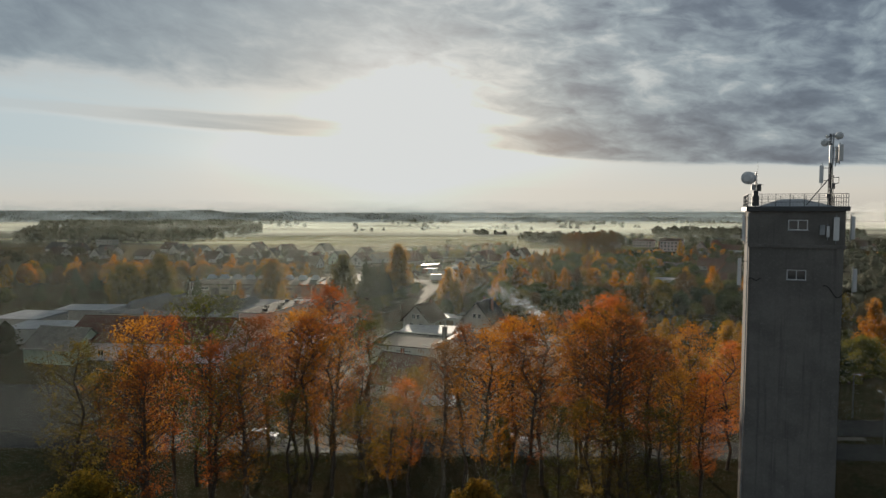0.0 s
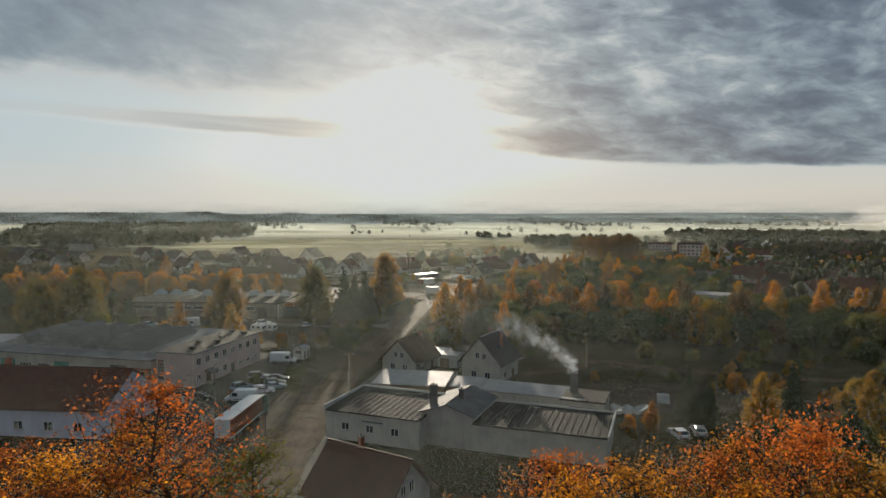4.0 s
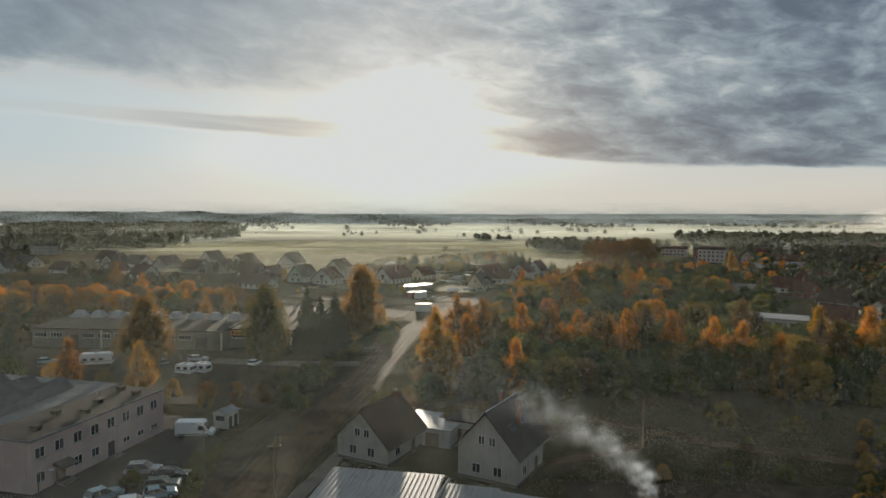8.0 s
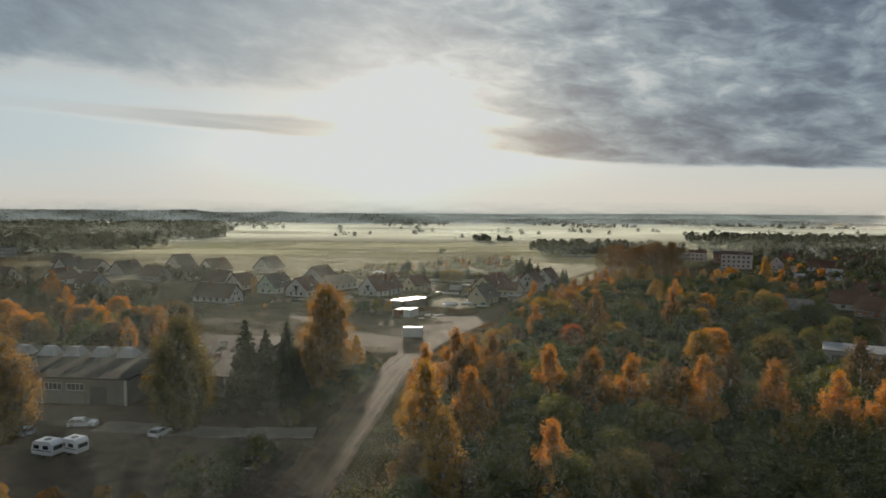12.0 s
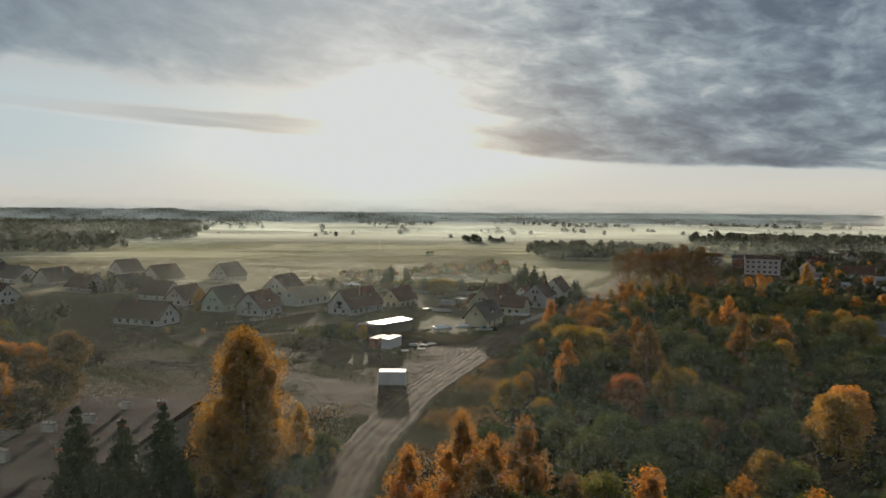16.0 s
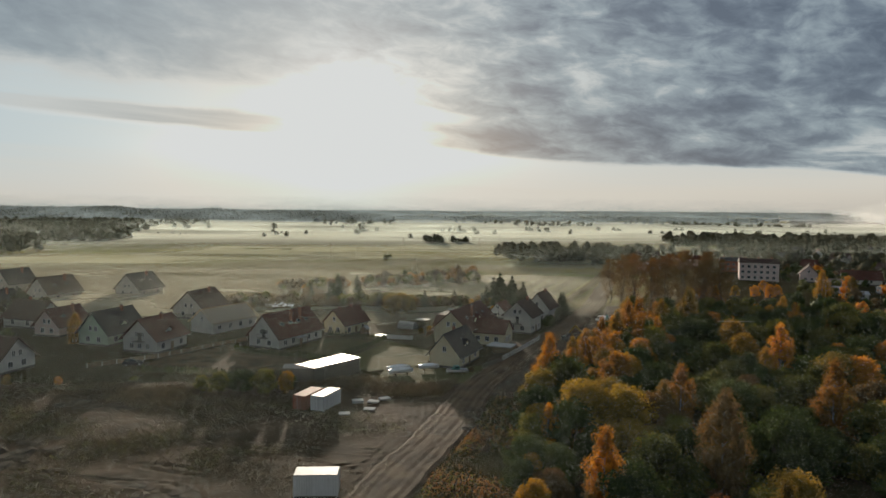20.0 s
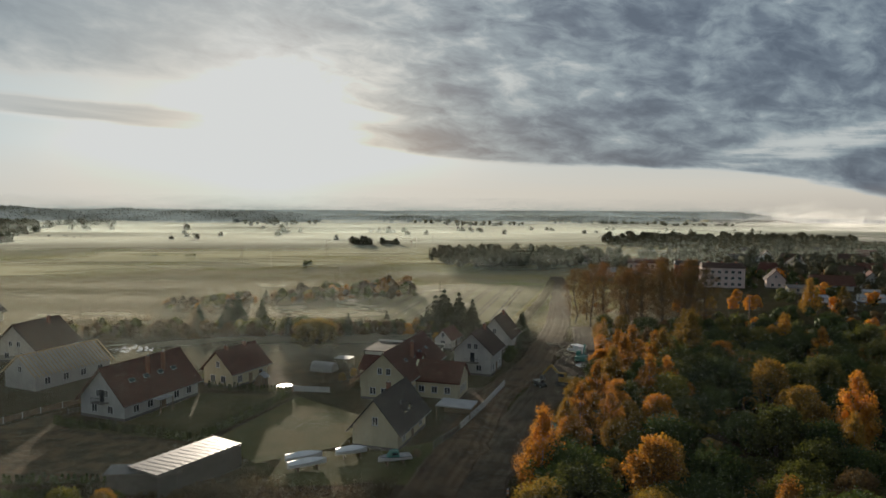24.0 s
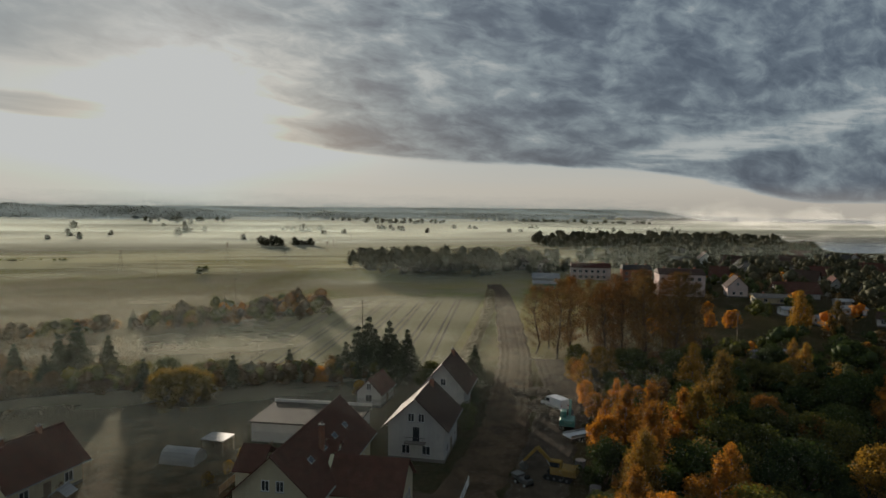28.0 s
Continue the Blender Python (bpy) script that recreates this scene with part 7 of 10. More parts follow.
# ---------- right-hand village ----------
for cx, cy, yaw, w, l, e, r, wm, rm, lab in (
        (119, 305, 40, 9, 12, 3.0, 7.0, PLASTER, ROOF_RED, "grey house with a red roof"),
        (140, 318, -50, 9, 11, 3.2, 7.6, PLASTER_WHITE, ROOF_RED, "white house with a red roof"),
        (143, 348, 30, 10, 12, 3.2, 7.6, PLASTER_WHITE, ROOF_BROWN, "white house with a brown roof"),
        (148, 396, 60, 9, 14, 3.2, 7.2, PLASTER, ROOF_RED, "grey house with a red roof"),
        (146, 380, 20, 8, 9, 3.0, 7.0, BRICK, ROOF_RED, "small house of red brick"),
        (121, 387, 70, 7, 12, 2.6, 5.0, PLASTER, ROOF_OLD, "low outhouse with a sheet roof"),
        (170, 420, 50, 9, 12, 3.2, 7.6, PLASTER_WHITE, ROOF_RED, "white house with a red roof"),
        (182, 372, 20, 9, 12, 3.2, 7.6, PLASTER, ROOF_BROWN, "grey house with a brown roof"),
        (165, 330, 70, 9, 12, 3.2, 7.6, PLASTER_WHITE, ROOF_RED, "white house with a red roof"),
        (208, 582, -30, 8, 9, 4.6, 8.6, PLASTER_PINK, ROOF_BROWN, "pale pink rendered gabled house"),
        (206, 560, 65, 7, 13, 2.8, 3.6, PLASTER_YELLOW, ROOF_OLD, "long low pale outbuilding"),
        (228, 570, 66, 9, 17, 3.0, 6.8, PLASTER_WHITE, ROOF_RED, "long white house with a pale red roof"),
        (252, 573, -35, 8, 10, 4.0, 8.2, PLASTER_WHITE, ROOF_RED, "white gabled house with a red roof"),
        (262, 560, 60, 8, 12, 3.0, 6.6, PLASTER_PURPLE, ROOF_DARK, "pale house with a dark roof"),
        (190, 533, 70, 5, 8, 2.4, 3.0, METAL_WHITE, METAL_ROOF, "small white garden shed"),
        (186, 514, 70, 5, 8, 2.4, 3.2, PLASTER, METAL_ROOF, "garden shed with a white roof"),
        (204, 508, 40, 5, 6, 2.6, 4.4, PLASTER_WHITE, ROOF_BROWN, "small white garden house"),
        (213, 530, 70, 5, 9, 2.4, 3.2, METAL_WHITE, METAL_ROOF, "small white metal garden shed"),
        (228, 545, 60, 5, 8, 2.4, 3.0, PLASTER, METAL_ROOF, "garden shed with a pale roof"),
        (312, 765, 40, 11, 14, 3.2, 8.4, PLASTER, ROOF_DARK, "grey house with a dark roof"),
        (307, 727, -30, 10, 12, 3.4, 8.2, PLASTER_WHITE, ROOF_BROWN, "white house with a brown roof"),
        (372, 757, 30, 11, 13, 3.6, 9.0, PLASTER_PURPLE, ROOF_DARK, "pale house with a tall dark roof"),
        (391, 730, 60, 11, 15, 3.4, 8.4, PLASTER, ROOF_RED, "grey house with a red roof"),
        (345, 690, 50, 10, 14, 3.2, 8.0, PLASTER_WHITE, ROOF_BROWN, "white house with a brown roof"),
        (280, 660, -20, 10, 12, 3.4, 8.2, PLASTER, ROOF_DARK, "grey house with a dark roof"),
        (300, 625, 55, 9, 14, 3.2, 7.4, PLASTER_WHITE, ROOF_RED, "white house with a red roof"),
        (330, 600, 20, 9, 12, 3.2, 7.6, PLASTER_YELLOW, ROOF_BROWN, "yellow house with a brown roof"),
        (270, 605, 30, 9, 11, 3.2, 7.8, PLASTER, ROOF_BROWN, "grey house with a brown roof"),
        (241, 630, 40, 9, 11, 3.4, 7.8, PLASTER_YELLOW, ROOF_RED, "cream house with a red roof"),
        (318, 655, -30, 9, 12, 3.2, 7.6, PLASTER, ROOF_DARK, "grey house with a dark roof"),
        (352, 640, 55, 9, 13, 3.2, 7.4, PLASTER_WHITE, ROOF_RED, "white house with a red roof"),
        (301, 692, 20, 10, 12, 3.4, 8.2, PLASTER_PINK, ROOF_BROWN, "pale pink house with a brown roof"),
        (268, 702, 60, 9, 12, 3.2, 7.6, PLASTER_WHITE, ROOF_DARK, "white house with a dark roof"),
        (352, 575, -40, 8, 11, 3.2, 7.4, PLASTER, ROOF_RED, "grey house with a red roof"),
        (303, 580, 50, 9, 11, 3.2, 7.6, PLASTER_WHITE, ROOF_BROWN, "white house with a brown roof"),
        (386, 692, 30, 10, 13, 3.4, 8.0, PLASTER_YELLOW, ROOF_DARK, "cream house with a dark roof"),
        (412, 702, -50, 9, 12, 3.2, 7.8, PLASTER_WHITE, ROOF_RED, "white house with a red roof"),
        (381, 640, 45, 9, 12, 3.2, 7.6, PLASTER, ROOF_BROWN, "grey house with a brown roof"),
        (284, 542, 65, 8, 12, 3.0, 6.8, PLASTER_PINK, ROOF_RED, "pale pink house with a red roof"),
        (135, 618, 70, 6, 12, 3.0, 4.0, GREEN_PAINT, METAL_ROOF, "low teal painted metal shed"),
        (145, 640, 70, 8, 12, 3.2, 5.0, PLASTER_WHITE, METAL_ROOF, "white rendered storage building")):
    house(cx, cy, yaw, w, l, e, r, wm, rm, lab, side_windows=2, gable_windows=2 if w > 6 else 1, chimneys=((0.3, 0.2),) if w > 6 else (), group="houses of the village")


def block(x, y, yaw, w, l, floors, wall, roofm, label):
    b = thing("apartment_building", x, y, 0, yaw, label, "building", "apartment blocks")
    h = floors * 2.9 + 0.6
    part("outer_wall", Geo().box(-w / 2, -l / 2, -0.3, w / 2, l / 2, h), wall, b)
    part("roof", Geo().hull([(-w / 2 - 0.4, -l / 2 - 0.4, h + 0.003), (w / 2 + 0.4, -l / 2 - 0.4, h + 0.003), (w / 2 + 0.4, l / 2 + 0.4, h + 0.003), (-w / 2 - 0.4, l / 2 + 0.4, h + 0.003)],
                            [(-w / 2, -1, h + 2.2), (w / 2, -1, h + 2.2), (w / 2, 1, h + 2.2), (-w / 2, 1, h + 2.2)]), roofm, b)
    for f in range(floors):
        for k in range(int(w / 3)):
            window(b, -w / 2 + 1.6 + k * 3, -l / 2 - 0.003, 1.0 + f * 2.9, 1.5, 1.4, 0)
    for k in range(3):
        chimney(b, -w / 3 + k * w / 3, 0, h + 1.9, h + 3.0, 0.8, 0.6)


block(185, 590, -24, 19, 12, 3, PLASTER_PINK, ROOF_BROWN, "three-storey pink block with a dark red roof")
block(178, 655, -24, 20, 11, 2, PLASTER_PINK, ROOF_RED, "two-storey block with a red roof")
block(196, 640, -24, 14, 11, 2, BRICK, ROOF_DARK, "two-storey brick block with a dark roof")
block(160, 690, -24, 18, 11, 2, PLASTER, ROOF_BROWN, "plain two-storey grey apartment block")

wb = thing("garage", 97, 303, 0, 62, "white flat-roofed garage with open bays", "garage")
part("outer_wall", Geo().box(-5, -9, -0.2, 5, 9, 3.6), PLASTER_WHITE, wb)
part("roof", Geo().box(-5.6, -9.6, 3.603, 5.6, 9.6, 4.05, 0.05), METAL_ROOF, wb)
# dark panels put in for the shade inside the open bays
for k in range(4):
    part("bay_door", Geo().box(-5.06, -7.6 + k * 4, 0, -5.003, -4.4 + k * 4, 2.8), METAL_DARK, wb)

# ---------- vehicles ----------
def wheel(parent, x, y, r, w):
    ring = [(math.cos(math.pi * k / 8) * r, math.sin(math.pi * k / 8) * r) for k in range(16)]
    t = part("tyre", Geo().hull([(x - w / 2, y + a, r + b) for a, b in ring], [(x + w / 2, y + a, r + b) for a, b in ring]), RUBBER, parent)
    s = 1 if x > 0 else -1
    part("rim", Geo().hull([(x + s * (w / 2 + 0.002), y + a * 0.62, r + b * 0.62) for a, b in ring], [(x + s * (w / 2 + 0.02), y + a * 0.55, r + b * 0.55) for a, b in ring]), METAL, t)


def lamps(parent, w, y, z, mat_, name):
    for s in (-1, 1):
        part(name, Geo().box(s * (w / 2 - 0.2) - 0.16, y - 0.03, z, s * (w / 2 - 0.2) + 0.16, y + 0.03, z + 0.16), mat_, parent)


def car_at(x, y, yaw, colour, label, l=4.4, h=1.48, w=1.76):
    """A hatchback or estate car; its nose looks along +y."""
    c = thing("car", x, y, 0, yaw, label, "car", "parked cars")
    b, f = -l / 2, l / 2
    lower = [(b, 0.35), (f, 0.32), (f, 0.70), (f - 0.25, 0.83), (f - 1.15, 0.95), (b + 0.12, 0.98), (b, 0.80)]
    part("body", Geo().profile(lower, -w / 2, w / 2, "x"), CAR_COLOURS[colour], c)
    k = 0.17
    cab_low = [(-w / 2 + 0.03, b + 0.15, 0.96), (w / 2 - 0.03, b + 0.15, 0.96), (w / 2 - 0.03, f - 1.2, 0.95), (-w / 2 + 0.03, f - 1.2, 0.95)]
    cab_top = [(-w / 2 + k, b + 0.55, h - 0.05), (w / 2 - k, b + 0.55, h - 0.05), (w / 2 - k, f - 2.05, h - 0.05), (-w / 2 + k, f - 2.05, h - 0.05)]
    part("window_band", Geo().hull(cab_low, cab_top), GLASS, c)
    part("roof", Geo().hull([(p[0], p[1], h - 0.047) for p in cab_top], [(p[0] * 0.93, p[1] * 0.97, h) for p in cab_top]), CAR_COLOURS[colour], c)
    for i in (0.0, 0.42, 0.98):
        for s in (-1, 1):
            y0, y1 = b + 0.16 + (l - 1.36) * i, b + 0.55 + (l - 2.6) * i
            part("pillar", Geo().bar((s * (w / 2 - 0.02), y0, 0.96), (s * (w / 2 - k + 0.005), y1, h - 0.045), 0.035, sides=4), CAR_COLOURS[colour], c)
    for s in (-1, 1):
        part("mirror", Geo().box(s * (w / 2 + 0.08) - 0.08, f - 1.55, 0.98, s * (w / 2 + 0.08) + 0.08, f - 1.42, 1.12), METAL_DARK, c)
        for wy in (b + 0.8, f - 0.85):
            wheel(c, s * (w / 2 - 0.09), wy, 0.31, 0.2)
    lamps(c, w, f, 0.62, METAL_WHITE, "headlight")
    lamps(c, w, b, 0.72, LAMP_RED, "tail_light")
    part("bumper", Geo().box(-w / 2 + 0.05, b - 0.05, 0.32, w / 2 - 0.05, b - 0.003, 0.55), METAL_DARK, c)
    part("number_plate", Geo().box(-0.26, b - 0.065, 0.58, 0.26, b - 0.053, 0.69), METAL_WHITE, c)
    return c


def van_at(x, y, yaw, label, l=5.9, h=2.5, colour="white"):
    c = thing("van", x, y, 0, yaw, label, "van", "parked vans")
    b, f, w = -l / 2, l / 2, 2.02
    o = [(b, 0.42), (f, 0.40), (f, 0.85), (f - 0.75, 1.12), (f - 1.45, h - 0.25), (f - 1.8, h - 0.02), (b + 0.12, h), (b, h - 0.1)]
    part("body", Geo().profile(o, -w / 2, w / 2, "x"), CAR_COLOURS[colour], c)
    part("windscreen", Geo().hull([(-w / 2 + 0.1, f - 0.80, 1.16), (w / 2 - 0.1, f - 0.80, 1.16), (w / 2 - 0.16, f - 1.40, h - 0.32), (-w / 2 + 0.16, f - 1.40, h - 0.32)], [(-w / 2 + 0.1, f - 0.76, 1.18), (w / 2 - 0.1, f - 0.76, 1.18), (w / 2 - 0.16, f - 1.36, h - 0.30), (-w / 2 + 0.16, f - 1.36, h - 0.30)]), GLASS, c)
    for s in (-1, 1):
        part("side_window", Geo().box(s * w / 2 - 0.012, f - 2.35, 1.2, s * w / 2 + 0.012, f - 1.35, 1.85), GLASS, c)
        part("mirror", Geo().box(s * (w / 2 + 0.12) - 0.1, f - 1.25, 1.15, s * (w / 2 + 0.12) + 0.1, f - 1.12, 1.5), METAL_DARK, c)
        part("side_moulding", Geo().box(s * w / 2 - 0.02, b + 0.3, 0.55, s * w / 2 + 0.02, f - 1.6, 0.68), METAL_DARK, c)
        for wy in (b + 1.05, f - 0.95):
            wheel(c, s * (w / 2 - 0.1), wy, 0.34, 0.22)
    lamps(c, w, f, 0.75, METAL_WHITE, "headlight")
    lamps(c, w, b, 1.0, LAMP_RED, "tail_light")
    return c


def caravan(x, y, yaw, label, l=4.8, motor=False):
    c = thing("motorhome" if motor else "caravan", x, y, 0, yaw, label, "motorhome" if motor else "caravan", "" if motor else "parked caravans")
    h, w = (2.9, 2.25) if motor else (2.45, 2.1)
    b, f = -l / 2, l / 2
    o = [(b + 0.1, 0.45), (f - 0.1, 0.45), (f, 1.1), (f - 0.25, h - 0.35), (f - 0.6, h - 0.05), (b + 0.5, h), (b + 0.08, h - 0.4), (b, 1.0)]
    part("body", Geo().profile(o, -w / 2, w / 2, "x"), CAR_COLOURS["white"], c)
    for s in (-1, 1):
        for k in range(2 if not motor else 3):
            y0 = b + 0.7 + k * 1.7
            part("side_window", Geo().box(s * w / 2 - 0.015, y0, 1.3, s * w / 2 + 0.015, y0 + 1.0, 1.85), GLASS, c)
        part("stripe", Geo().box(s * w / 2 - 0.008, b + 0.15, 1.0, s * w / 2 + 0.008, f - 0.2, 1.12), METAL_DARK, c)
        for wy in ((0.0,) if not motor else (b + 1.4, f - 0.9)):
            wheel(c, s * (w / 2 - 0.12), wy, 0.33, 0.2)
    part("end_window", Geo().box(-0.75, b - 0.012, 1.2, 0.75, b + 0.07, 1.8), GLASS, c)
    part("roof_hatch", Geo().box(-0.35, -0.5, h - 0.03, 0.35, 0.2, h + 0.1), METAL, c)
    if not motor:
        part("drawbar", Geo().bar((-0.6, f - 0.1, 0.5), (0, f + 1.1, 0.45), 0.04).bar((0.6, f - 0.1, 0.5), (0, f + 1.1, 0.45), 0.04), METAL, c)
    else:
        part("windscreen", Geo().box(-0.95, f - 0.08, 1.25, 0.95, f + 0.0, 1.95), GLASS, c)
    return c


car_at(-42.8, 184.2, -78, "silver", "silver estate car parked on asphalt", 4.6, 1.65)
car_at(-38.2, 182.8, -82, "dark", "black hatchback parked on asphalt")
car_at(-38.0, 179.6, -75, "green", "dark green hatchback parked on asphalt")
car_at(-37.0, 177.0, -60, "blue", "pale blue hatchback parked on asphalt", 3.9, 1.45)
car_at(-38.6, 173.8, -68, "white", "white estate car parked on asphalt", 4.5, 1.6)
car_at(-43.6, 176.0, -35, "blue", "pale blue small van parked on asphalt", 4.3, 1.7)
car_at(-48.6, 168.6, -85, "dark", "dark red-black car parked in shade", 4.7, 1.5)
van_at(-41.9, 199.2, -84, "white panel van parked on asphalt")
van_at(-40.8, 168.2, 92, "white panel van beside the truck", 5.6, 2.3)
caravan(-60.6, 237.8, 75, "small white caravan parked on gravel", 3.9)
caravan(-57.3, 238.9, 70, "small white caravan parked on gravel", 3.6)
caravan(-84.8, 245.3, -72, "white motorhome parked on gravel", 7.0, True)
car_at(-63.0, 250.5, -80, "white", "white car parked on gravel")
car_at(-48.2, 246.8, -10, "white", "white car parked under trees", 4.0)
car_at(-97, 246, -60, "blue", "pale car parked in the yard", 4.2)
car_at(-70, 246, 60, "blue", "blue car parked in the yard", 4.2)
car_at(34.2, 152.0, 8, "white", "white car parked on shaded ground", 4.2)
car_at(37.8, 153.4, -8, "silver", "silver car parked on shaded ground", 4.2)
car_at(56, 106.5, 80, "dark", "dark car parked on asphalt")
car_at(-66, 400.5, -70, "dark", "dark car in front of a house")
car_at(-30, 99, -88, "silver", "silver car on the street behind the trees")
car_at(-12, 97, 88, "dark", "dark car on the street behind the trees")
car_at(8, 98.5, -88, "white", "white car on the street behind the trees")

# articulated lorry
lorry = thing("lorry", -35.2, 152.4, 0, -3, "articulated lorry with a pale roof and dark red sides", "lorry")
part("trailer_box", Geo().box(-1.25, -7.0, 1.15, 1.25, 6.2, 3.85), RUST, lorry)
part("trailer_roof", Geo().box(-1.28, -7.05, 3.853, 1.28, 6.25, 3.98, 0.03), METAL_WHITE, lorry)
part("rear_door", Geo().box(-1.22, -7.06, 1.2, 1.22, -7.003, 3.8), METAL_WHITE, lorry)
part("side_rail", Geo().box(-1.29, -7.0, 1.0, -1.255, 6.2, 1.3).box(1.255, -7.0, 1.0, 1.29, 6.2, 1.3), METAL_WHITE, lorry)
cabp = part("cab", Geo().profile([(6.6, 0.6), (8.8, 0.55), (8.85, 1.7), (8.55, 3.0), (8.2, 3.6), (6.7, 3.75)], -1.22, 1.22, "x"), GREEN_PAINT, lorry)
part("windscreen", Geo().box(-1.05, 8.5, 1.75, 1.05, 8.86, 2.7), GLASS, cabp)
for s in (-1, 1):
    part("side_window", Geo().box(s * 1.22 - 0.012, 7.4, 1.8, s * 1.22 + 0.012, 8.35, 2.6), GLASS, cabp)
    for wy in (-5.4, -4.1, -2.8, 5.2, 8.0):
        wheel(lorry, s * 1.05, wy, 0.5, 0.32)

# the green tipper, digger and trailers on the building site
tip = thing("tipper_truck", 33.4, 399.0, 0, 172, "teal tipper truck parked beside the dirt road", "truck")
cabp = part("cab", Geo().profile([(1.6, 0.7), (3.7, 0.65), (3.75, 1.7), (3.45, 2.8), (1.65, 2.9)], -1.2, 1.2, "x"), GREEN_PAINT, tip)
part("windscreen", Geo().box(-1.05, 3.42, 1.75, 1.05, 3.72, 2.5), GLASS, cabp)
part("tipper_body", Geo().hull([(-1.15, -3.6, 1.15), (1.15, -3.6, 1.15), (1.15, 1.4, 1.15), (-1.15, 1.4, 1.15)], [(-1.25, -3.8, 2.4), (1.25, -3.8, 2.4), (1.25, 1.5, 2.4), (-1.25, 1.5, 2.4)]), GREEN_PAINT, tip)
part("load", Geo().hull([(-1.15, -3.6, 2.403), (1.15, -3.6, 2.403), (1.15, 1.3, 2.403), (-1.15, 1.3, 2.403)], [(-0.5, -2.6, 2.8), (0.5, -2.6, 2.8), (0.5, 0.4, 2.75), (-0.5, 0.4, 2.75)]), DIRT, tip)
for s in (-1, 1):
    part("side_window", Geo().box(s * 1.2 - 0.012, 2.2, 1.75, s * 1.2 + 0.012, 3.1, 2.5), GLASS, cabp)
    for wy in (-2.9, -1.6, 2.6):
        wheel(tip, s * 1.0, wy, 0.5, 0.32)


def digger(x, y, yaw, label, mat_):
    d = thing("excavator", x, y, 0, yaw, label, "excavator", "building machines")
    for s in (-1, 1):
        ring = [(-1.7, 0.1), (1.7, 0.1), (2.0, 0.45), (1.7, 0.8), (-1.7, 0.8), (-2.0, 0.45)]
        t = part("track", Geo().profile(ring, s * 1.05 - 0.28, s * 1.05 + 0.28, "x"), RUBBER, d)
        for k in range(4):
            part("roller", Geo().bar((s * 1.05 - 0.3, -1.3 + k * 0.85, 0.42), (s * 1.05 + 0.3, -1.3 + k * 0.85, 0.42), 0.2, sides=8), METAL_DARK, t)
    part("undercarriage", Geo().box(-0.76, -0.9, 0.4, 0.76, 0.9, 0.95), METAL_DARK, d)
    up_ = part("upper_body", Geo().box(-1.25, -2.1, 0.98, 1.25, 1.0, 1.85, 0.15), mat_, d)
    part("counterweight", Geo().box(-1.25, -2.5, 1.0, 1.25, -2.103, 2.0, 0.1), mat_, up_)
    cb = part("cab", Geo().box(-1.2, -0.5, 1.853, -0.2, 1.1, 2.85, 0.1), mat_, d)
    part("cab_window", Geo().box(-1.22, -0.3, 2.0, -0.18, 1.12, 2.65), GLASS, cb)
    bm_ = part("boom", Geo().hull([(0.1, 0.9, 1.5), (0.5, 0.9, 1.5), (0.5, 3.2, 3.6), (0.1, 3.2, 3.6)], [(0.1, 0.7, 1.9), (0.5, 0.7, 1.9), (0.5, 3.1, 4.05), (0.1, 3.1, 4.05)]), mat_, d)
    part("stick", Geo().hull([(0.15, 3.1, 3.6), (0.45, 3.1, 3.6), (0.45, 5.0, 1.5), (0.15, 5.0, 1.5)], [(0.15, 3.4, 3.9), (0.45, 3.4, 3.9), (0.45, 5.2, 1.7), (0.15, 5.2, 1.7)]), mat_, bm_)
    part("ram", Geo().bar((0.3, 1.2, 1.2), (0.3, 2.3, 3.1), 0.07), METAL, bm_)
    part("bucket", Geo().profile([(4.6, 0.6), (5.5, 0.4), (5.6, 1.3), (5.0, 1.6)], -0.2, 0.8, "x"), METAL_DARK, d)


digger(46.2, 427.5, 50, "yellow tracked excavator on churned soil", YELLOW_PAINT)
digger(57.0, 446.0, -30, "green tracked excavator on churned soil", GREEN_PAINT)
q = thing("dumper", 40.8, 427.0, 0, 20, "small dark site dumper", "dumper")
part("body", Geo().box(-0.6, -1.1, 0.4, 0.6, 0.6, 1.0, 0.1), METAL_DARK, q)
part("skip", Geo().hull([(-0.5, 0.65, 0.6), (0.5, 0.65, 0.6), (0.5, 1.5, 0.6), (-0.5, 1.5, 0.6)], [(-0.75, 0.55, 1.25), (0.75, 0.55, 1.25), (0.75, 1.9, 1.25), (-0.75, 1.9, 1.25)]), METAL_DARK, q)
part("seat", Geo().box(-0.3, -0.8, 1.003, 0.3, -0.3, 1.4), RUBBER, q)
for s in (-1, 1):
    for wy in (-0.8, 0.9):
        wheel(q, s * 0.62, wy, 0.33, 0.24)
tr = thing("trailer", 56.0, 440.5, 0, 100, "flat trailer with a pale metal bed", "trailer")
part("bed", Geo().box(-1.1, -2.2, 0.75, 1.1, 2.2, 0.92, 0.03), METAL_WHITE, tr)
part("side_board", Geo().box(-1.12, -2.2, 0.923, -1.06, 2.2, 1.25).box(1.06, -2.2, 0.923, 1.12, 2.2, 1.25), METAL, tr)
for s in (-1, 1):
    for wy in (-0.5, 0.5):
        wheel(tr, s * 0.95, wy, 0.36, 0.22)
van_at(59.8, 456.5, 15, "white flatbed truck on the building site", 5.4, 2.2)
pp = thing("concrete_pipe", 48.6, 422.0, 0, 30, "short pale concrete pipe on end", "pipe", "concrete pipes")
ring = [(math.cos(math.pi * k / 10) * 0.75, math.sin(math.pi * k / 10) * 0.75) for k in range(20)]
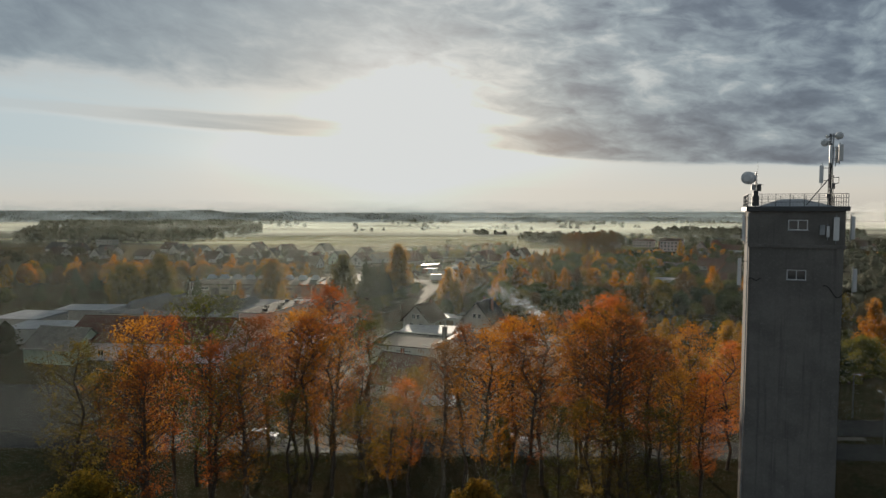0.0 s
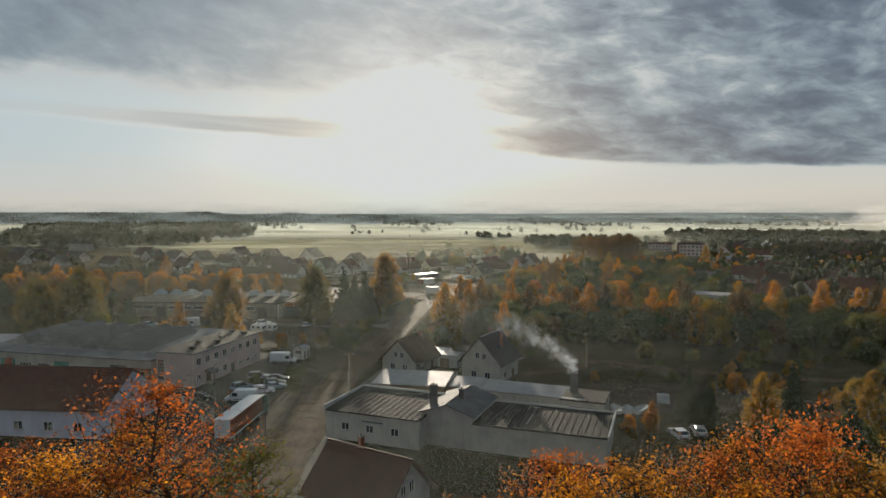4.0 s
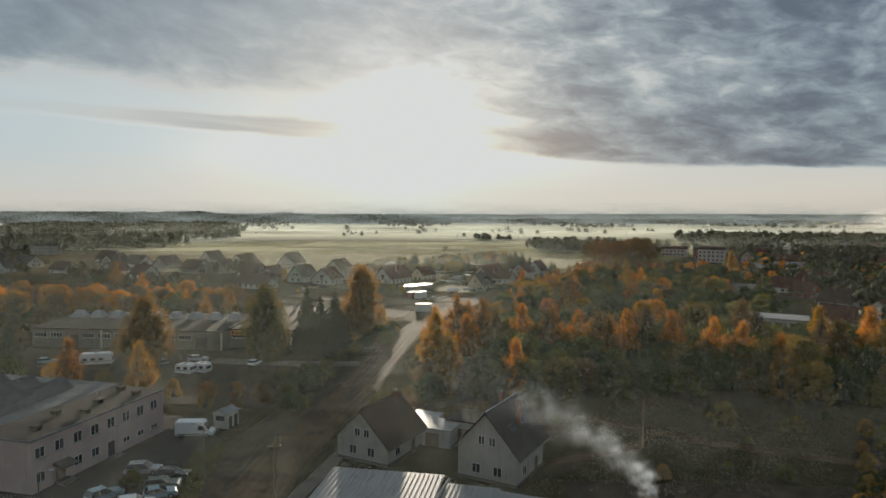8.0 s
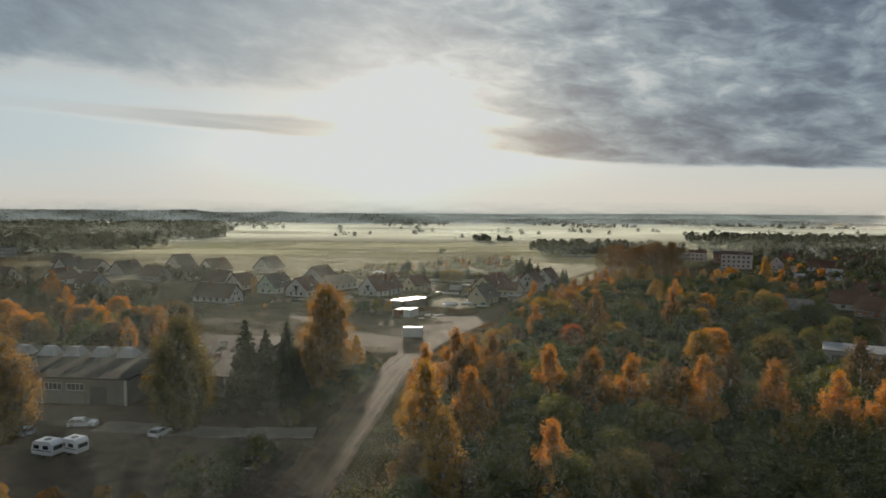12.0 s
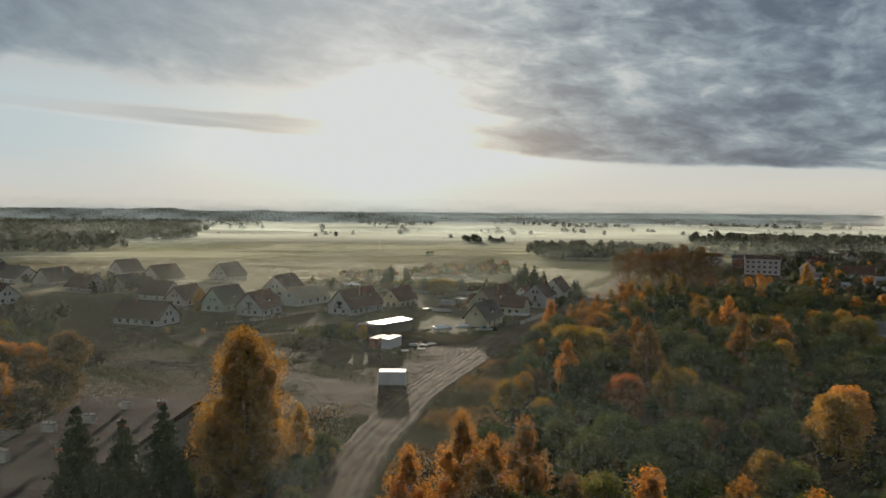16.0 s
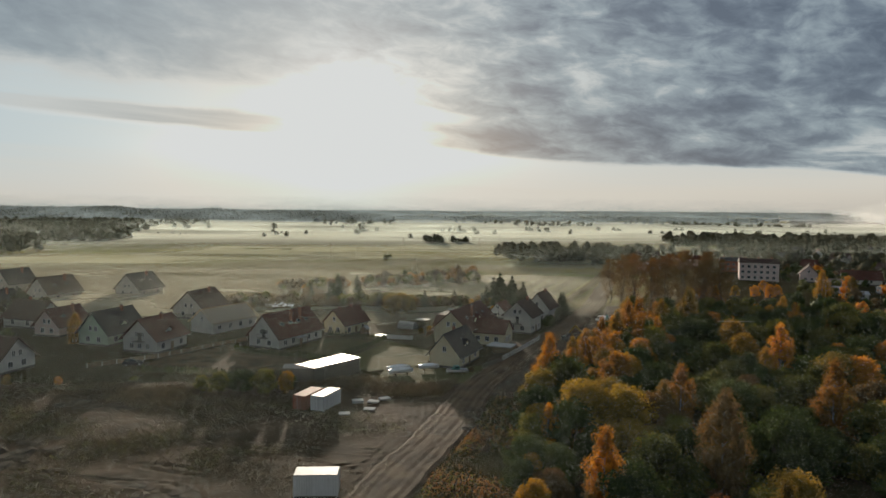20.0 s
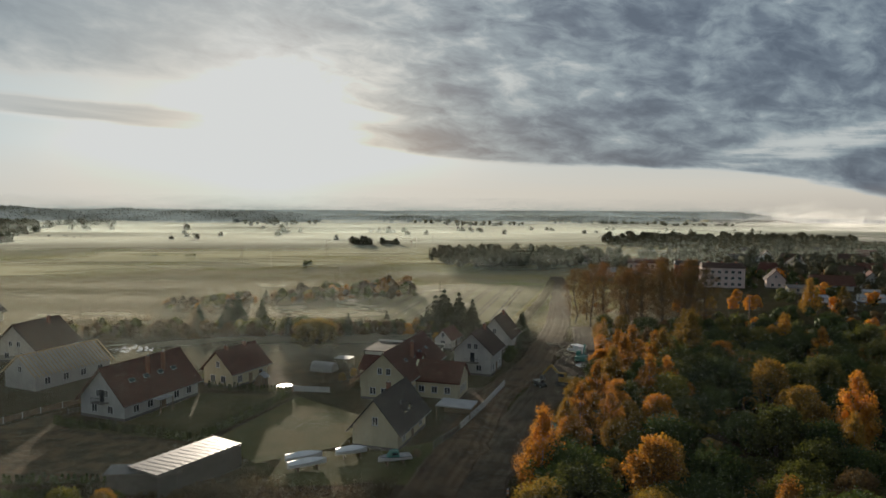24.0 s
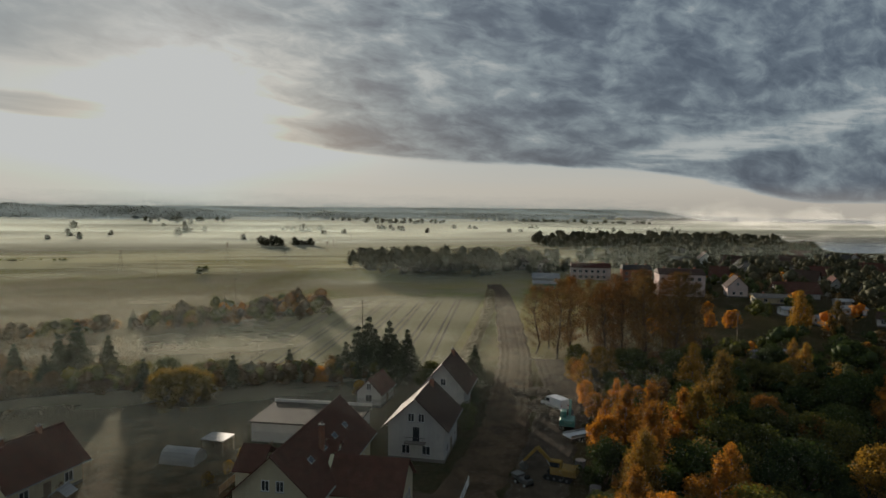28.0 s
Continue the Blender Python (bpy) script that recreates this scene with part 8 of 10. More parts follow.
part("ring", Geo().hull([(a, b, 0) for a, b in ring], [(a, b, 1.0) for a, b in ring]).hull([(a * 0.8, b * 0.8, 1.003) for a, b in ring], [(a * 0.78, b * 0.78, 1.01) for a, b in ring]), CONCRETE, pp)
copy_thing(pp, pose(51.0, 430.5, 0, 0, 0, 10))
copy_thing(pp, pose(19.6, 376.2, 0, 0, 0, 10) @ Matrix.Scale(0.6, 4))
copy_thing(pp, pose(20.4, 373.6, 0, 0, 0, 40) @ Matrix.Scale(0.6, 4))
for bx, by in ((20.8, 378.2), (24.9, 380.0), (25.6, 380.8)):
    bc = thing("road_beacon", bx, by, 0, 10, "orange and white road works beacon", "beacon", "road works beacons")
    part("foot", Geo().box(-0.25, -0.15, 0.1, 0.25, 0.15, 0.24), RUBBER, bc)
    for k in range(4):
        part("stripe", Geo().box(-0.12, -0.02, 0.243 + k * 0.22, 0.12, 0.02, 0.46 + k * 0.22), ORANGE_SIGN if k % 2 == 0 else METAL_WHITE, bc)


# ---------- boats ----------
def boat(x, y, yaw, label, l=5.0, cabin=False, covered=False, group="boats on land"):
    b = thing("boat", x, y, 0, yaw, label, "boat", group)
    g = Geo()
    n = 9
    rings = []
    for k in range(n):
        f = k / (n - 1)
        w = 0.92 * (1 - max(0, (f - 0.45) / 0.55) ** 2.2) + 0.02
        z0 = 0.45 + 0.35 * max(0, f - 0.6)
        yy = -l / 2 + l * f
        rings.append([(-w, yy, 1.15 + 0.2 * f), (-w * 0.85, yy, 0.75 + 0.1 * f), (0, yy, z0), (w * 0.85, yy, 0.75 + 0.1 * f), (w, yy, 1.15 + 0.2 * f)])
    g.v = [p for r in rings for p in r]
    g.f = [(k * 5 + i, k * 5 + i + 1, k * 5 + 5 + i + 1, k * 5 + 5 + i) for k in range(n - 1) for i in range(4)] + [(0, 1, 2, 3, 4)]
    part("hull", g, METAL_WHITE, b)
    top = Geo()
    dz = 0.5 if covered else (-0.28)
    ins = 0.98 if covered else 0.86
    mid = [[(p[0] * ins, p[1] * 0.985, p[2] + 0.003) for p in (r[0], r[4])] for r in rings]
    tv = []
    for k, (a, c) in enumerate(mid):
        f = k / (n - 1)
        tv += [a, ((a[0] + c[0]) / 2, a[1], a[2] + dz * (1 - abs(2 * f - 0.9) ** 2 * 0.9)), c]
    top.v = tv
    top.f = [(k * 3 + i, k * 3 + i + 1, k * 3 + 3 + i + 1, k * 3 + 3 + i) for k in range(n - 1) for i in range(2)]
    part("tarpaulin" if covered else "deck", top, METAL_WHITE if covered else METAL, b)
    for i in (0, 4):
        rim = Geo()
        for k in range(n - 1):
            rim.bar(rings[k][i], rings[k + 1][i], 0.045, sides=5)
        part("gunwale", rim, METAL_DARK if not covered else METAL, b)
    if cabin:
        c = part("cabin", Geo().hull([(-0.6, -0.6, 1.0), (0.6, -0.6, 1.0), (0.55, 1.2, 1.1), (-0.55, 1.2, 1.1)], [(-0.5, -0.5, 2.0), (0.5, -0.5, 2.0), (0.45, 0.6, 2.0), (-0.45, 0.6, 2.0)]), GREEN_PAINT, b)
        part("window", Geo().box(-0.62, -0.3, 1.5, 0.62, 0.5, 1.8), GLASS, c)
    if not covered:
        part("thwart", Geo().box(-0.75, -0.6, 0.95, 0.75, -0.3, 1.02), WOOD, b)
    for k in (-1, 1):
        part("trestle", Geo().box(-0.7, k * l * 0.25 - 0.06, 0, 0.7, k * l * 0.25 + 0.06, 0.62), WOOD, b)


boat(27.0, 163.4, 4, "open white boat on trestles", 3.9)
boat(29.0, 163.0, -12, "open grey boat on trestles", 3.7)
boat(31.5, 163.3, -38, "open white boat on trestles", 4.3)
boat(-5.2, 393.4, -80, "boat under a pale tarpaulin", 5.2, covered=True)
boat(-4.6, 390.8, -76, "boat under a pale tarpaulin", 5.4, covered=True)
boat(1.6, 394.6, -84, "boat under a pale tarpaulin", 4.6, covered=True)
boat(7.6, 391.0, 100, "white motor boat with a teal cabin", 4.8, cabin=True)
so = thing("solar_frame", 37.0, 169.4, 0, -12, "tilted pale panels on a frame", "panel")
for k in range(3):
    part("panel", Geo().hull([(-1.1, -1.4 + k, 0.55 + k * 0.36), (1.1, -1.4 + k, 0.55 + k * 0.36), (1.1, -0.5 + k, 0.85 + k * 0.36), (-1.1, -0.5 + k, 0.85 + k * 0.36)], [(-1.1, -1.4 + k, 0.61 + k * 0.36), (1.1, -1.4 + k, 0.61 + k * 0.36), (1.1, -0.5 + k, 0.91 + k * 0.36), (-1.1, -0.5 + k, 0.91 + k * 0.36)]), METAL_ROOF, so)
for sx in (-1, 1):
    for yy, hh in ((-1.2, 0.6), (1.3, 1.5)):
        part("leg", Geo().bar((sx * 0.95, yy, 0), (sx * 0.95, yy, hh), 0.05), METAL, so)
tk = thing("storage_tank", 130.7, 480.5, 0, 82, "long grey cylindrical tank lying on the ground", "tank")
part("shell", Geo().bar((0, -4.5, 1.1), (0, 4.5, 1.1), 1.05, sides=14), METAL, tk)
for k in (-1, 1):
    part("saddle", Geo().box(-1.0, k * 2.6 - 0.2, 0, 1.0, k * 2.6 + 0.2, 0.6), CONCRETE, tk)


# ---------- poles ----------
def pole(x, y, h, label, arms=1, name="utility_pole", lean=0.0, group="wooden poles"):
    p = thing(name, x, y, float(land(x, y)), random.random() * 40, label, "pole", group)
    part("shaft", Geo().bar((0, 0, -0.3), (lean, 0, h), 0.15, 0.10, 8), WOOD, p)
    for k in range(arms):
        part("cross_arm", Geo().box(-0.8, -0.06, h - 0.5 - k * 0.7, 0.8, 0.06, h - 0.38 - k * 0.7), WOOD, p)
        for s in (-0.7, 0, 0.7):
            part("insulator", Geo().bar((s, 0, h - 0.377 - k * 0.7), (s, 0, h - 0.2 - k * 0.7), 0.05), METAL_WHITE, p)
    return p


def lamp_post(x, y, yaw, h=7.5):
    p = thing("street_lamp", x, y, 0, yaw, "grey steel street lamp with a curved arm", "lamp", "street lamps")
    part("column", Geo().bar((0, 0, -0.2), (0, 0, h), 0.09, 0.06, 8), METAL_DARK, p)
    a = part("arm", Geo().bar((0, 0, h), (0, 1.3, h + 0.35), 0.04), METAL_DARK, p)
    part("lamp_head", Geo().box(-0.14, 1.2, h + 0.3, 0.14, 1.8, h + 0.42, 0.04), METAL, a)


pole(35.6, 527, 11, "tall wooden power pole in the field")
pole(0.6, 591.5, 11, "tall wooden power pole in the field")
pole(28, 803, 11, "tall wooden power pole in the field")
pole(70, 880, 11, "tall wooden power pole in the field")
pole(-40, 700, 11, "tall wooden power pole in the field")
pole(96, 960, 11, "tall wooden power pole in the field")
pole(-2, 560, 10, "thin wooden pole in the field", 0)
pole(-21.8, 174.6, 8.0, "wooden pole beside the street")
pole(28, 197, 7.0, "thin wooden pole on the clearing", 0)
pole(46, 168, 6.5, "thin wooden pole in scrub", 0)
pole(128, 520, 8.0, "weathered wooden overhead power pole")
pole(138, 500, 8.0, "weathered wooden overhead power pole")
a_fr = thing("power_pylon", -8.3, 765, float(land(-8.3, 765)), 20, "timber A-frame power pylon", "pylon")
part("leg", Geo().bar((-1.4, 0, -0.3), (-0.1, 0, 12.5), 0.15, 0.1), WOOD, a_fr)
part("leg", Geo().bar((1.4, 0, -0.3), (0.1, 0, 12.5), 0.15, 0.1), WOOD, a_fr)
part("cross_arm", Geo().box(-1.5, -0.08, 11.2, 1.5, 0.08, 11.4).box(-0.75, -0.06, 6.0, 0.75, 0.06, 6.14), WOOD, a_fr)
copy_thing(a_fr, pose(-60, 722, float(land(-60, 722)), 0, 0, 20))
copy_thing(a_fr, pose(60, 835, float(land(60, 835)), 0, 0, 20))
for q in ((-44.9, 165.9, -90), (-33.2, 181.4, 80), (-30.5, 150, 80), (63, 100, 0), (66, 113, 180), (-95, 108, 0)):
    lamp_post(*q)
sn = thing("road_sign", -20.4, 155.5, 0, 8, "orange road works signs on a post", "sign")
part("post", Geo().bar((0, 0, 0), (0, 0, 2.9), 0.04), METAL, sn)
part("plate", Geo().hull([(-0.4, -0.03, 2.3), (0.4, -0.03, 2.3), (0.4, 0.0, 2.3), (-0.4, 0.0, 2.3)], [(-0.05, -0.03, 2.95), (0.05, -0.03, 2.95), (0.05, 0.0, 2.95), (-0.05, 0.0, 2.95)]), ORANGE_SIGN, sn)
part("plate", Geo().box(-0.35, -0.03, 1.65, 0.35, 0.0, 2.2), ORANGE_SIGN, sn)

# ---------- plants ----------
def kinds():
    """One of each kind of tree and bush; all are copied to their places."""
    k = {}
    park = "tall park tree with thinning {} leaves"
    for i, (leaf, word) in enumerate(((LEAF_ORANGE, "orange"), (LEAF_RUST, "rust red"), (LEAF_RUST, "rusty orange"), (LEAF_GOLD, "olive gold"), (LEAF_OLIVE, "olive green"))):
        k["park%d" % i] = broad_tree("tree", 23, 9.4, 0.27, 6300, 0.11, leaf, BARK, 100 + i, park.format(word), clumps=150, power=1.2, trunk=0.27, twigs=4, tight=0.52)
    for i, (leaf, word) in enumerate(((LEAF_ORANGE, "orange"), (LEAF_YELLOW, "yellow"), (LEAF_BROWN, "brown"))):
        k["birch%d" % i] = dense_tree("tree", 12, 7.4, 0.06, 8500, 0.12, leaf, BARK_BIRCH, 120 + i, "slender birch with {} leaves".format(word), clumps=72)
    k["poplar"] = dense_tree("tree", 21, 12.4, 0.03, 46000, 0.135, LEAF_AMBER, BARK, 131, "tall broad tree with drooping orange-brown leaves", clumps=210, trunk=0.34, taper=0.36)
    k["linden"] = dense_tree("tree", 16.5, 11.5, 0.05, 26000, 0.15, LEAF_GOLD, BARK, 134, "large tree with olive and gold leaves", clumps=130, trunk=0.28, taper=0.42)
    k["lime"] = dense_tree("tree", 16.5, 12.5, 0.05, 30000, 0.15, LEAF_AMBER, BARK, 133, "large tree with ochre and orange leaves", clumps=140, trunk=0.28, taper=0.42)
    for i, (leaf, word) in enumerate(((LEAF_BROWN, "rust brown"), (LEAF_BARE, "red-brown"))):
        k["bare%d" % i] = broad_tree("tree", 21, 10.5, 0.10, 8200, 0.14, leaf, BARK, 140 + i, "tall half-bare tree with {} leaves".format(word), clumps=150, power=0.9, trunk=0.25, twigs=3, tight=0.52)
    for i, (leaf, word, h, w) in enumerate(((LEAF_OLIVE, "olive green", 4.6, 6.0), (LEAF_GREEN, "dark green", 4.2, 6.0), (LEAF_BROWN, "brown", 4.0, 5.5), (LEAF_ORANGE, "orange", 4.8, 5.0), (LEAF_YELLOW, "yellow", 5.0, 5.0), (LEAF_OLIVE, "olive", 3.2, 5.2), (LEAF_GOLD, "olive gold", 5.4, 6.6))):
        k["bush%d" % i] = bush("shrub" if i == 1 else "low_shrub" if i in (2, 5) else "autumn_shrub" if i in (3, 4) else "bush", h, w, 5600, 0.115, leaf, 150 + i, "dense rounded bush with {} leaves".format(word))
    k["round"] = bush("bush", 7.6, 8.8, 12000, 0.11, LEAF_RUST, 161, "large round bush with rust brown leaves", clumps=60)
    k["spruce0"] = conifer("spruce", 15, 8.8, 15000, 0.20, 170, "tall dark green spruce tree")
    k["spruce1"] = conifer("spruce", 8, 5.6, 5200, 0.18, 171, "small dark green spruce tree")
    return k


KINDS = kinds()
USED = set()
rng = np.random.default_rng(77)


def plant(kind, x, y, s=1.0, sz=None, group=""):
    m = pose(x, y, float(land(x, y)), 0, 0, rng.random() * 360) @ Matrix.Diagonal((s, s, sz or s, 1))
    if kind not in USED:
        USED.add(kind)
        ob = KINDS[kind]
        ob.matrix_basis = m
    else:
        ob = copy_thing(KINDS[kind], m)
        ob.scale = m.to_scale()
    if group:
        ob["group"] = group
    return ob


# the row of tall trees before the street; scale 1 is 23 m high
ROW = "row of tall autumn trees"
for k, x, y, h in ((3, -40, 69, 19), (1, -37.5, 74, 17), (0, -34, 71, 21), (1, -31, 66, 18), (4, -28, 74, 23), (1, -25.5, 79, 20), (0, -23, 70, 18), (0, -21, 84, 20), (4, -19, 74, 15), (2, -17, 89, 22.5), (0, -15.5, 80, 18), (1, -13, 86, 15), (3, -11, 76, 13), (4, -8, 83, 12),
                   (0, -2, 78, 20), (0, 3, 76, 22), (2, 8, 77, 21.5), (0, 10.5, 84, 22.5), (0, 15, 83, 22), (3, 14, 72, 15), (1, 17, 74, 24), (0, 19.5, 79, 24.5), (1, 23.5, 82, 20), (4, 20.5, 69, 15), (0, 25.5, 77, 17), (3, 27, 84, 15), (1, 29, 80, 14),
                   (0, 32, 92, 20), (2, 36, 90, 18), (0, 39.5, 93, 14), (4, -33, 82, 15), (3, -5.5, 90, 14), (1, 40, 84, 12), (2, 6.5, 90, 21), (0, 17, 90, 22), (0, -20, 92, 19), (1, -26, 88, 19), (4, -12.5, 92, 18), (3, -43, 77, 16), (0, -8, 76, 14)):
    h = h * 1.13 if x < -12 and h > 16 else h
    plant("park%d" % k, x, y, h / 23 * (1.0 if h > 16 else 1.15), h / 23, ROW)
for k, x, y, h in ((1, -33.5, 77, 20.5), (2, -26, 70, 19), (2, -18.5, 81, 20), (1, -20.5, 88, 18), (3, -38.5, 80, 17), (2, -6, 80, 15),
                   (2, 0.5, 82, 21.5), (0, 7, 84, 22), (1, 15.5, 88, 22), (2, 18.5, 84, 25), (1, 24.5, 88, 19), (4, 11, 73, 14), (4, 4.5, 72, 13), (3, 17.5, 68, 13), (1, 27.5, 76, 17), (2, 21, 90, 22)):
    h = h * 1.13 if x < -12 else h
    plant("park%d" % k, x, y, h / 23 * 0.85, h / 23, ROW)
for x, y, h in ((-27, 62, 7), (-18, 66, 6), (-8, 70, 6), (2, 68, 7), (12, 66, 6), (22, 64, 7), (-36, 64, 8), (-10, 88, 5), (6, 90, 5)):
    plant("bush%d" % int(rng.integers(0, 7)), x, y, h / 5.0)

# trees beside the tower and round the car park
for kind, x, y, h in (("birch1", 47, 118, 1.3), ("birch0", 52, 121, 1.3), ("spruce0", 49.5, 133, 0.8), ("bush4", 44, 126, 1.5), ("birch1", 56, 128, 1.1), ("bush0", 60, 135, 1.5), ("bush1", 68, 140, 1.6), ("bush1", 76, 138, 1.8), ("bush0", 85, 142, 1.8), ("birch0", 92, 150, 1.3), ("bush4", 47, 140, 1.3), ("birch0", 62, 118, 0.8), ("bush3", 70, 96, 0.9), ("birch1", 53, 98, 0.6)):
    plant(kind, x, y, h)

# spruces and orange shrubs by the boats
for kind, x, y, h in (("spruce0", 38.6, 160.5, 0.62), ("spruce0", 40.5, 157, 0.55), ("bush3", 27.0, 154.0, 0.55), ("birch0", 30.6, 154.2, 0.42), ("bush4", 26.8, 151.0, 0.35), ("spruce0", 53.5, 156, 0.75), ("birch1", 46.0, 150, 0.9), ("bush4", 49, 160, 0.8), ("bush6", 55, 165, 0.8), ("bush3", 60, 172, 0.8), ("bush4", 66, 163, 0.9), ("birch1", 63, 152, 0.8), ("bush0", 57, 146, 1.2), ("bush1", 44, 143, 1.2)):
    plant(kind, x, y, h)
for x, y, s, kind in ((48, 176, 0.5, "bush4"), (52, 181, 0.55, "bush4"), (44, 186, 0.45, "bush0"), (56, 188, 0.6, "bush4"), (62, 180, 0.7, "bush3"), (27.5, 185, 0.45, "bush3"), (70, 190, 0.7, "bush4"), (45, 200, 0.35, "bush5"), (78, 200, 0.9, "bush0"), (80, 178, 0.9, "bush4"), (38, 190, 0.25, "bush5"), (60, 196, 0.4, "bush3"), (73, 172, 0.8, "bush6"), (90, 188, 1.0, "bush0"), (95, 205, 1.1, "bush1"), (66, 205, 0.5, "bush3"), (55, 206, 0.45, "bush6"), (16, 207, 0.5, "bush1"), (20, 205, 0.5, "bush1"), (11, 206, 0.55, "bush1")):
    plant(kind, x, y, s)

# the belt of birches right of the road
BELT = "belt of birches and bushes beside the road"
for kind, x, y, s in (("birch1", -2.2, 223, 1.05), ("bush1", -6.0, 220, 1.2), ("birch0", 1.6, 264, 1.1), ("birch0", -6.9, 264, 1.0), ("birch0", 14.5, 254, 1.18), ("birch2", 8.5, 258, 1.0), ("birch2", 20, 251, 1.1), ("birch0", 27.5, 252, 1.1), ("birch2", 31, 246, 1.15), ("birch0", 38, 249, 1.15), ("birch2", 43.5, 252, 1.15), ("bush0", 12.5, 221, 1.7), ("bush6", 46, 234, 1.6), ("birch2", 51, 235, 0.85), ("birch0", 56, 233, 0.9), ("bush6", 61, 229, 1.9), ("bush4", 67, 232, 1.6), ("bush3", 70, 246, 1.4), ("bush3", 84, 252, 1.3)):
    plant(kind, x, y, s, group=BELT)

# scrub between the road and the village
def edge_x(y):
    """Where the scrub begins beside the road."""
    return float(np.interp(y, (200, 262, 290, 310, 330, 350, 371, 383, 403, 422, 445, 472, 500), (-6, -7, -5, 1.5, 7.5, 14, 20, 25, 35, 47, 59, 70, 84)))


plant("round", 28, 311, 1.0)
plant("birch1", 37.5, 350, 0.8)
for kind, x, y, s in (("bush0", 15.8, 346, 1.15), ("bush1", 18.5, 352, 1.3), ("bush1", 13.2, 337, 1.2), ("bush0", 14.6, 341, 0.9), ("bush1", 11.8, 331, 1.0), ("birch0", 18.2, 346, 0.6), ("bush1", 16.5, 334, 1.2)):
    plant(kind, x, y, s, group="autumn scrub beside the road")
SCRUB = "autumn scrub beside the road"
count = 0
spots = []
while count < 340:
    y = float(rng.uniform(272, 478))
    x = edge_x(y) + 2.2 + float(rng.random() ** 1.25) * (100 if y < 400 else 85)
    if (x - 28) ** 2 + (y - 311) ** 2 < 36 or (x - 97) ** 2 + (y - 303) ** 2 < 190 or 112 < x < 160 and (y < 330 or 370 < y < 405):
        continue
    if 18 < x - edge_x(y) < 60 and 296 < y < 330 and rng.random() < 0.5:
        continue
    if any((x - a) ** 2 + (y - b) ** 2 < 12 for a, b in spots):
        continue
    spots.append((x, y))
    kind = rng.choice(["bush0", "bush1", "bush2", "bush3", "bush4", "bush5", "bush6", "birch0", "birch1", "birch2"], p=[0.20, 0.27, 0.13, 0.06, 0.05, 0.12, 0.09, 0.02, 0.04, 0.02])
    if y > 370:
        kind = rng.choice(["bush0", "bush1", "bush5", "bush3", "bush4", "birch0", "birch1"], p=[0.27, 0.41, 0.11, 0.09, 0.03, 0.05, 0.04])
    s = float(rng.uniform(1.0, 1.95))
    near_road = x - edge_x(y) < 14
    # dark green kinds here: deep shade put into the choice of leaf colour
    if x - edge_x(y) > 32 and y < 350 and rng.random() < 0.75:
        kind, s = rng.choice(["bush1", "bush1", "bush0"]), s * 0.8
    if near_road and y > 375:
        kind, s = rng.choice(["bush3", "bush3", "birch1", "birch0", "bush4", "bush1"]), float(rng.uniform(0.9, 1.4))
    if near_road and y < 345:
        s *= 0.62
    if str(kind).startswith("birch"):
        s *= 0.72
    if y > 440:
        s *= 0.7
    plant(str(kind), x, y, s, group=SCRUB)
    count += 1

# the thicket that fills the ground between the single bushes
def thicket(name, n, y0, y1, depth, h0, h1, size, per, seed, leaf, label):
    r = np.random.default_rng(seed)
    sp = []
    while len(sp) < n:
        y = r.uniform(y0, y1)
        x = edge_x(y) + 4 + r.random() ** 1.1 * depth
        if (x - 97) ** 2 + (y - 303) ** 2 < 190 or (x - 28) ** 2 + (y - 311) ** 2 < 30 or math.sin(x / 9 + seed) * math.sin(y / 11) < -0.7:
            continue
        sp.append((x, y, -0.4))
    hs = r.uniform(h0, h1, n)
    far = np.array([min(1.0, 0.45 + 0.04 * (q[0] - edge_x(q[1]))) if q[1] < 350 else 1.0 for q in sp])
    woods(name, np.array(sp), hs * far, leaf, size, per, seed, label, "scrub", 1.9)


thicket("scrub", 330, 272, 480, 108, 1.6, 3.4, 0.24, 340, 351, LEAF_OLIVE, "dense olive scrub beside the road")
thicket("scrub", 330, 276, 478, 108, 1.8, 3.8, 0.24, 340, 352, LEAF_GREEN, "dense dark green scrub beside the road")
thicket("scrub", 150, 285, 478, 100, 1.6, 3.4, 0.22, 330, 353, LEAF_BROWN, "dense brown scrub beside the road")
thicket("scrub", 40, 370, 470, 90, 2.2, 4.0, 0.24, 190, 354, LEAF_YELLOW, "yellow autumn scrub beside the road")

# the closed front of bushes and young trees between the clearing and the birches
placed = []
tries = 0
while len(placed) < 185 and tries < 9000:
    tries += 1
    x, y = float(rng.uniform(-7, 122)), float(rng.uniform(214, 276))
    front = float(np.interp(x, (-7, 5, 20, 45, 75, 122), (219, 217, 220, 227, 222, 216)))
    if y < front + 1.5 * math.sin(x / 4) or x < -8 + 0.08 * (y - 214) or any((x - a) ** 2 + (y - b) ** 2 < 17 for a, b in placed):
        continue
    placed.append((x, y))
    deep = y - front
    tall = deep > 14 and y < 266
    kind = str(rng.choice(["birch0", "birch2", "birch1", "bush0", "bush1"], p=[0.14, 0.14, 0.08, 0.34, 0.30])) if tall else str(rng.choice(["bush0", "bush1", "bush2", "bush6", "bush5", "birch0"], p=[0.28, 0.38, 0.11, 0.10, 0.11, 0.02]))
    # again darker kinds, standing in for shade over this part
    if y > 262 and x > 16:
        kind = str(rng.choice(["bush1", "bush5", "bush0", "bush1"]))
    s_ = float(rng.uniform(0.95, 1.25)) if kind.startswith("birch") else float(rng.uniform(1.3, 2.0) if y < 266 else rng.uniform(0.8, 1.3))
    plant(kind, x, y, s_, group=BELT)

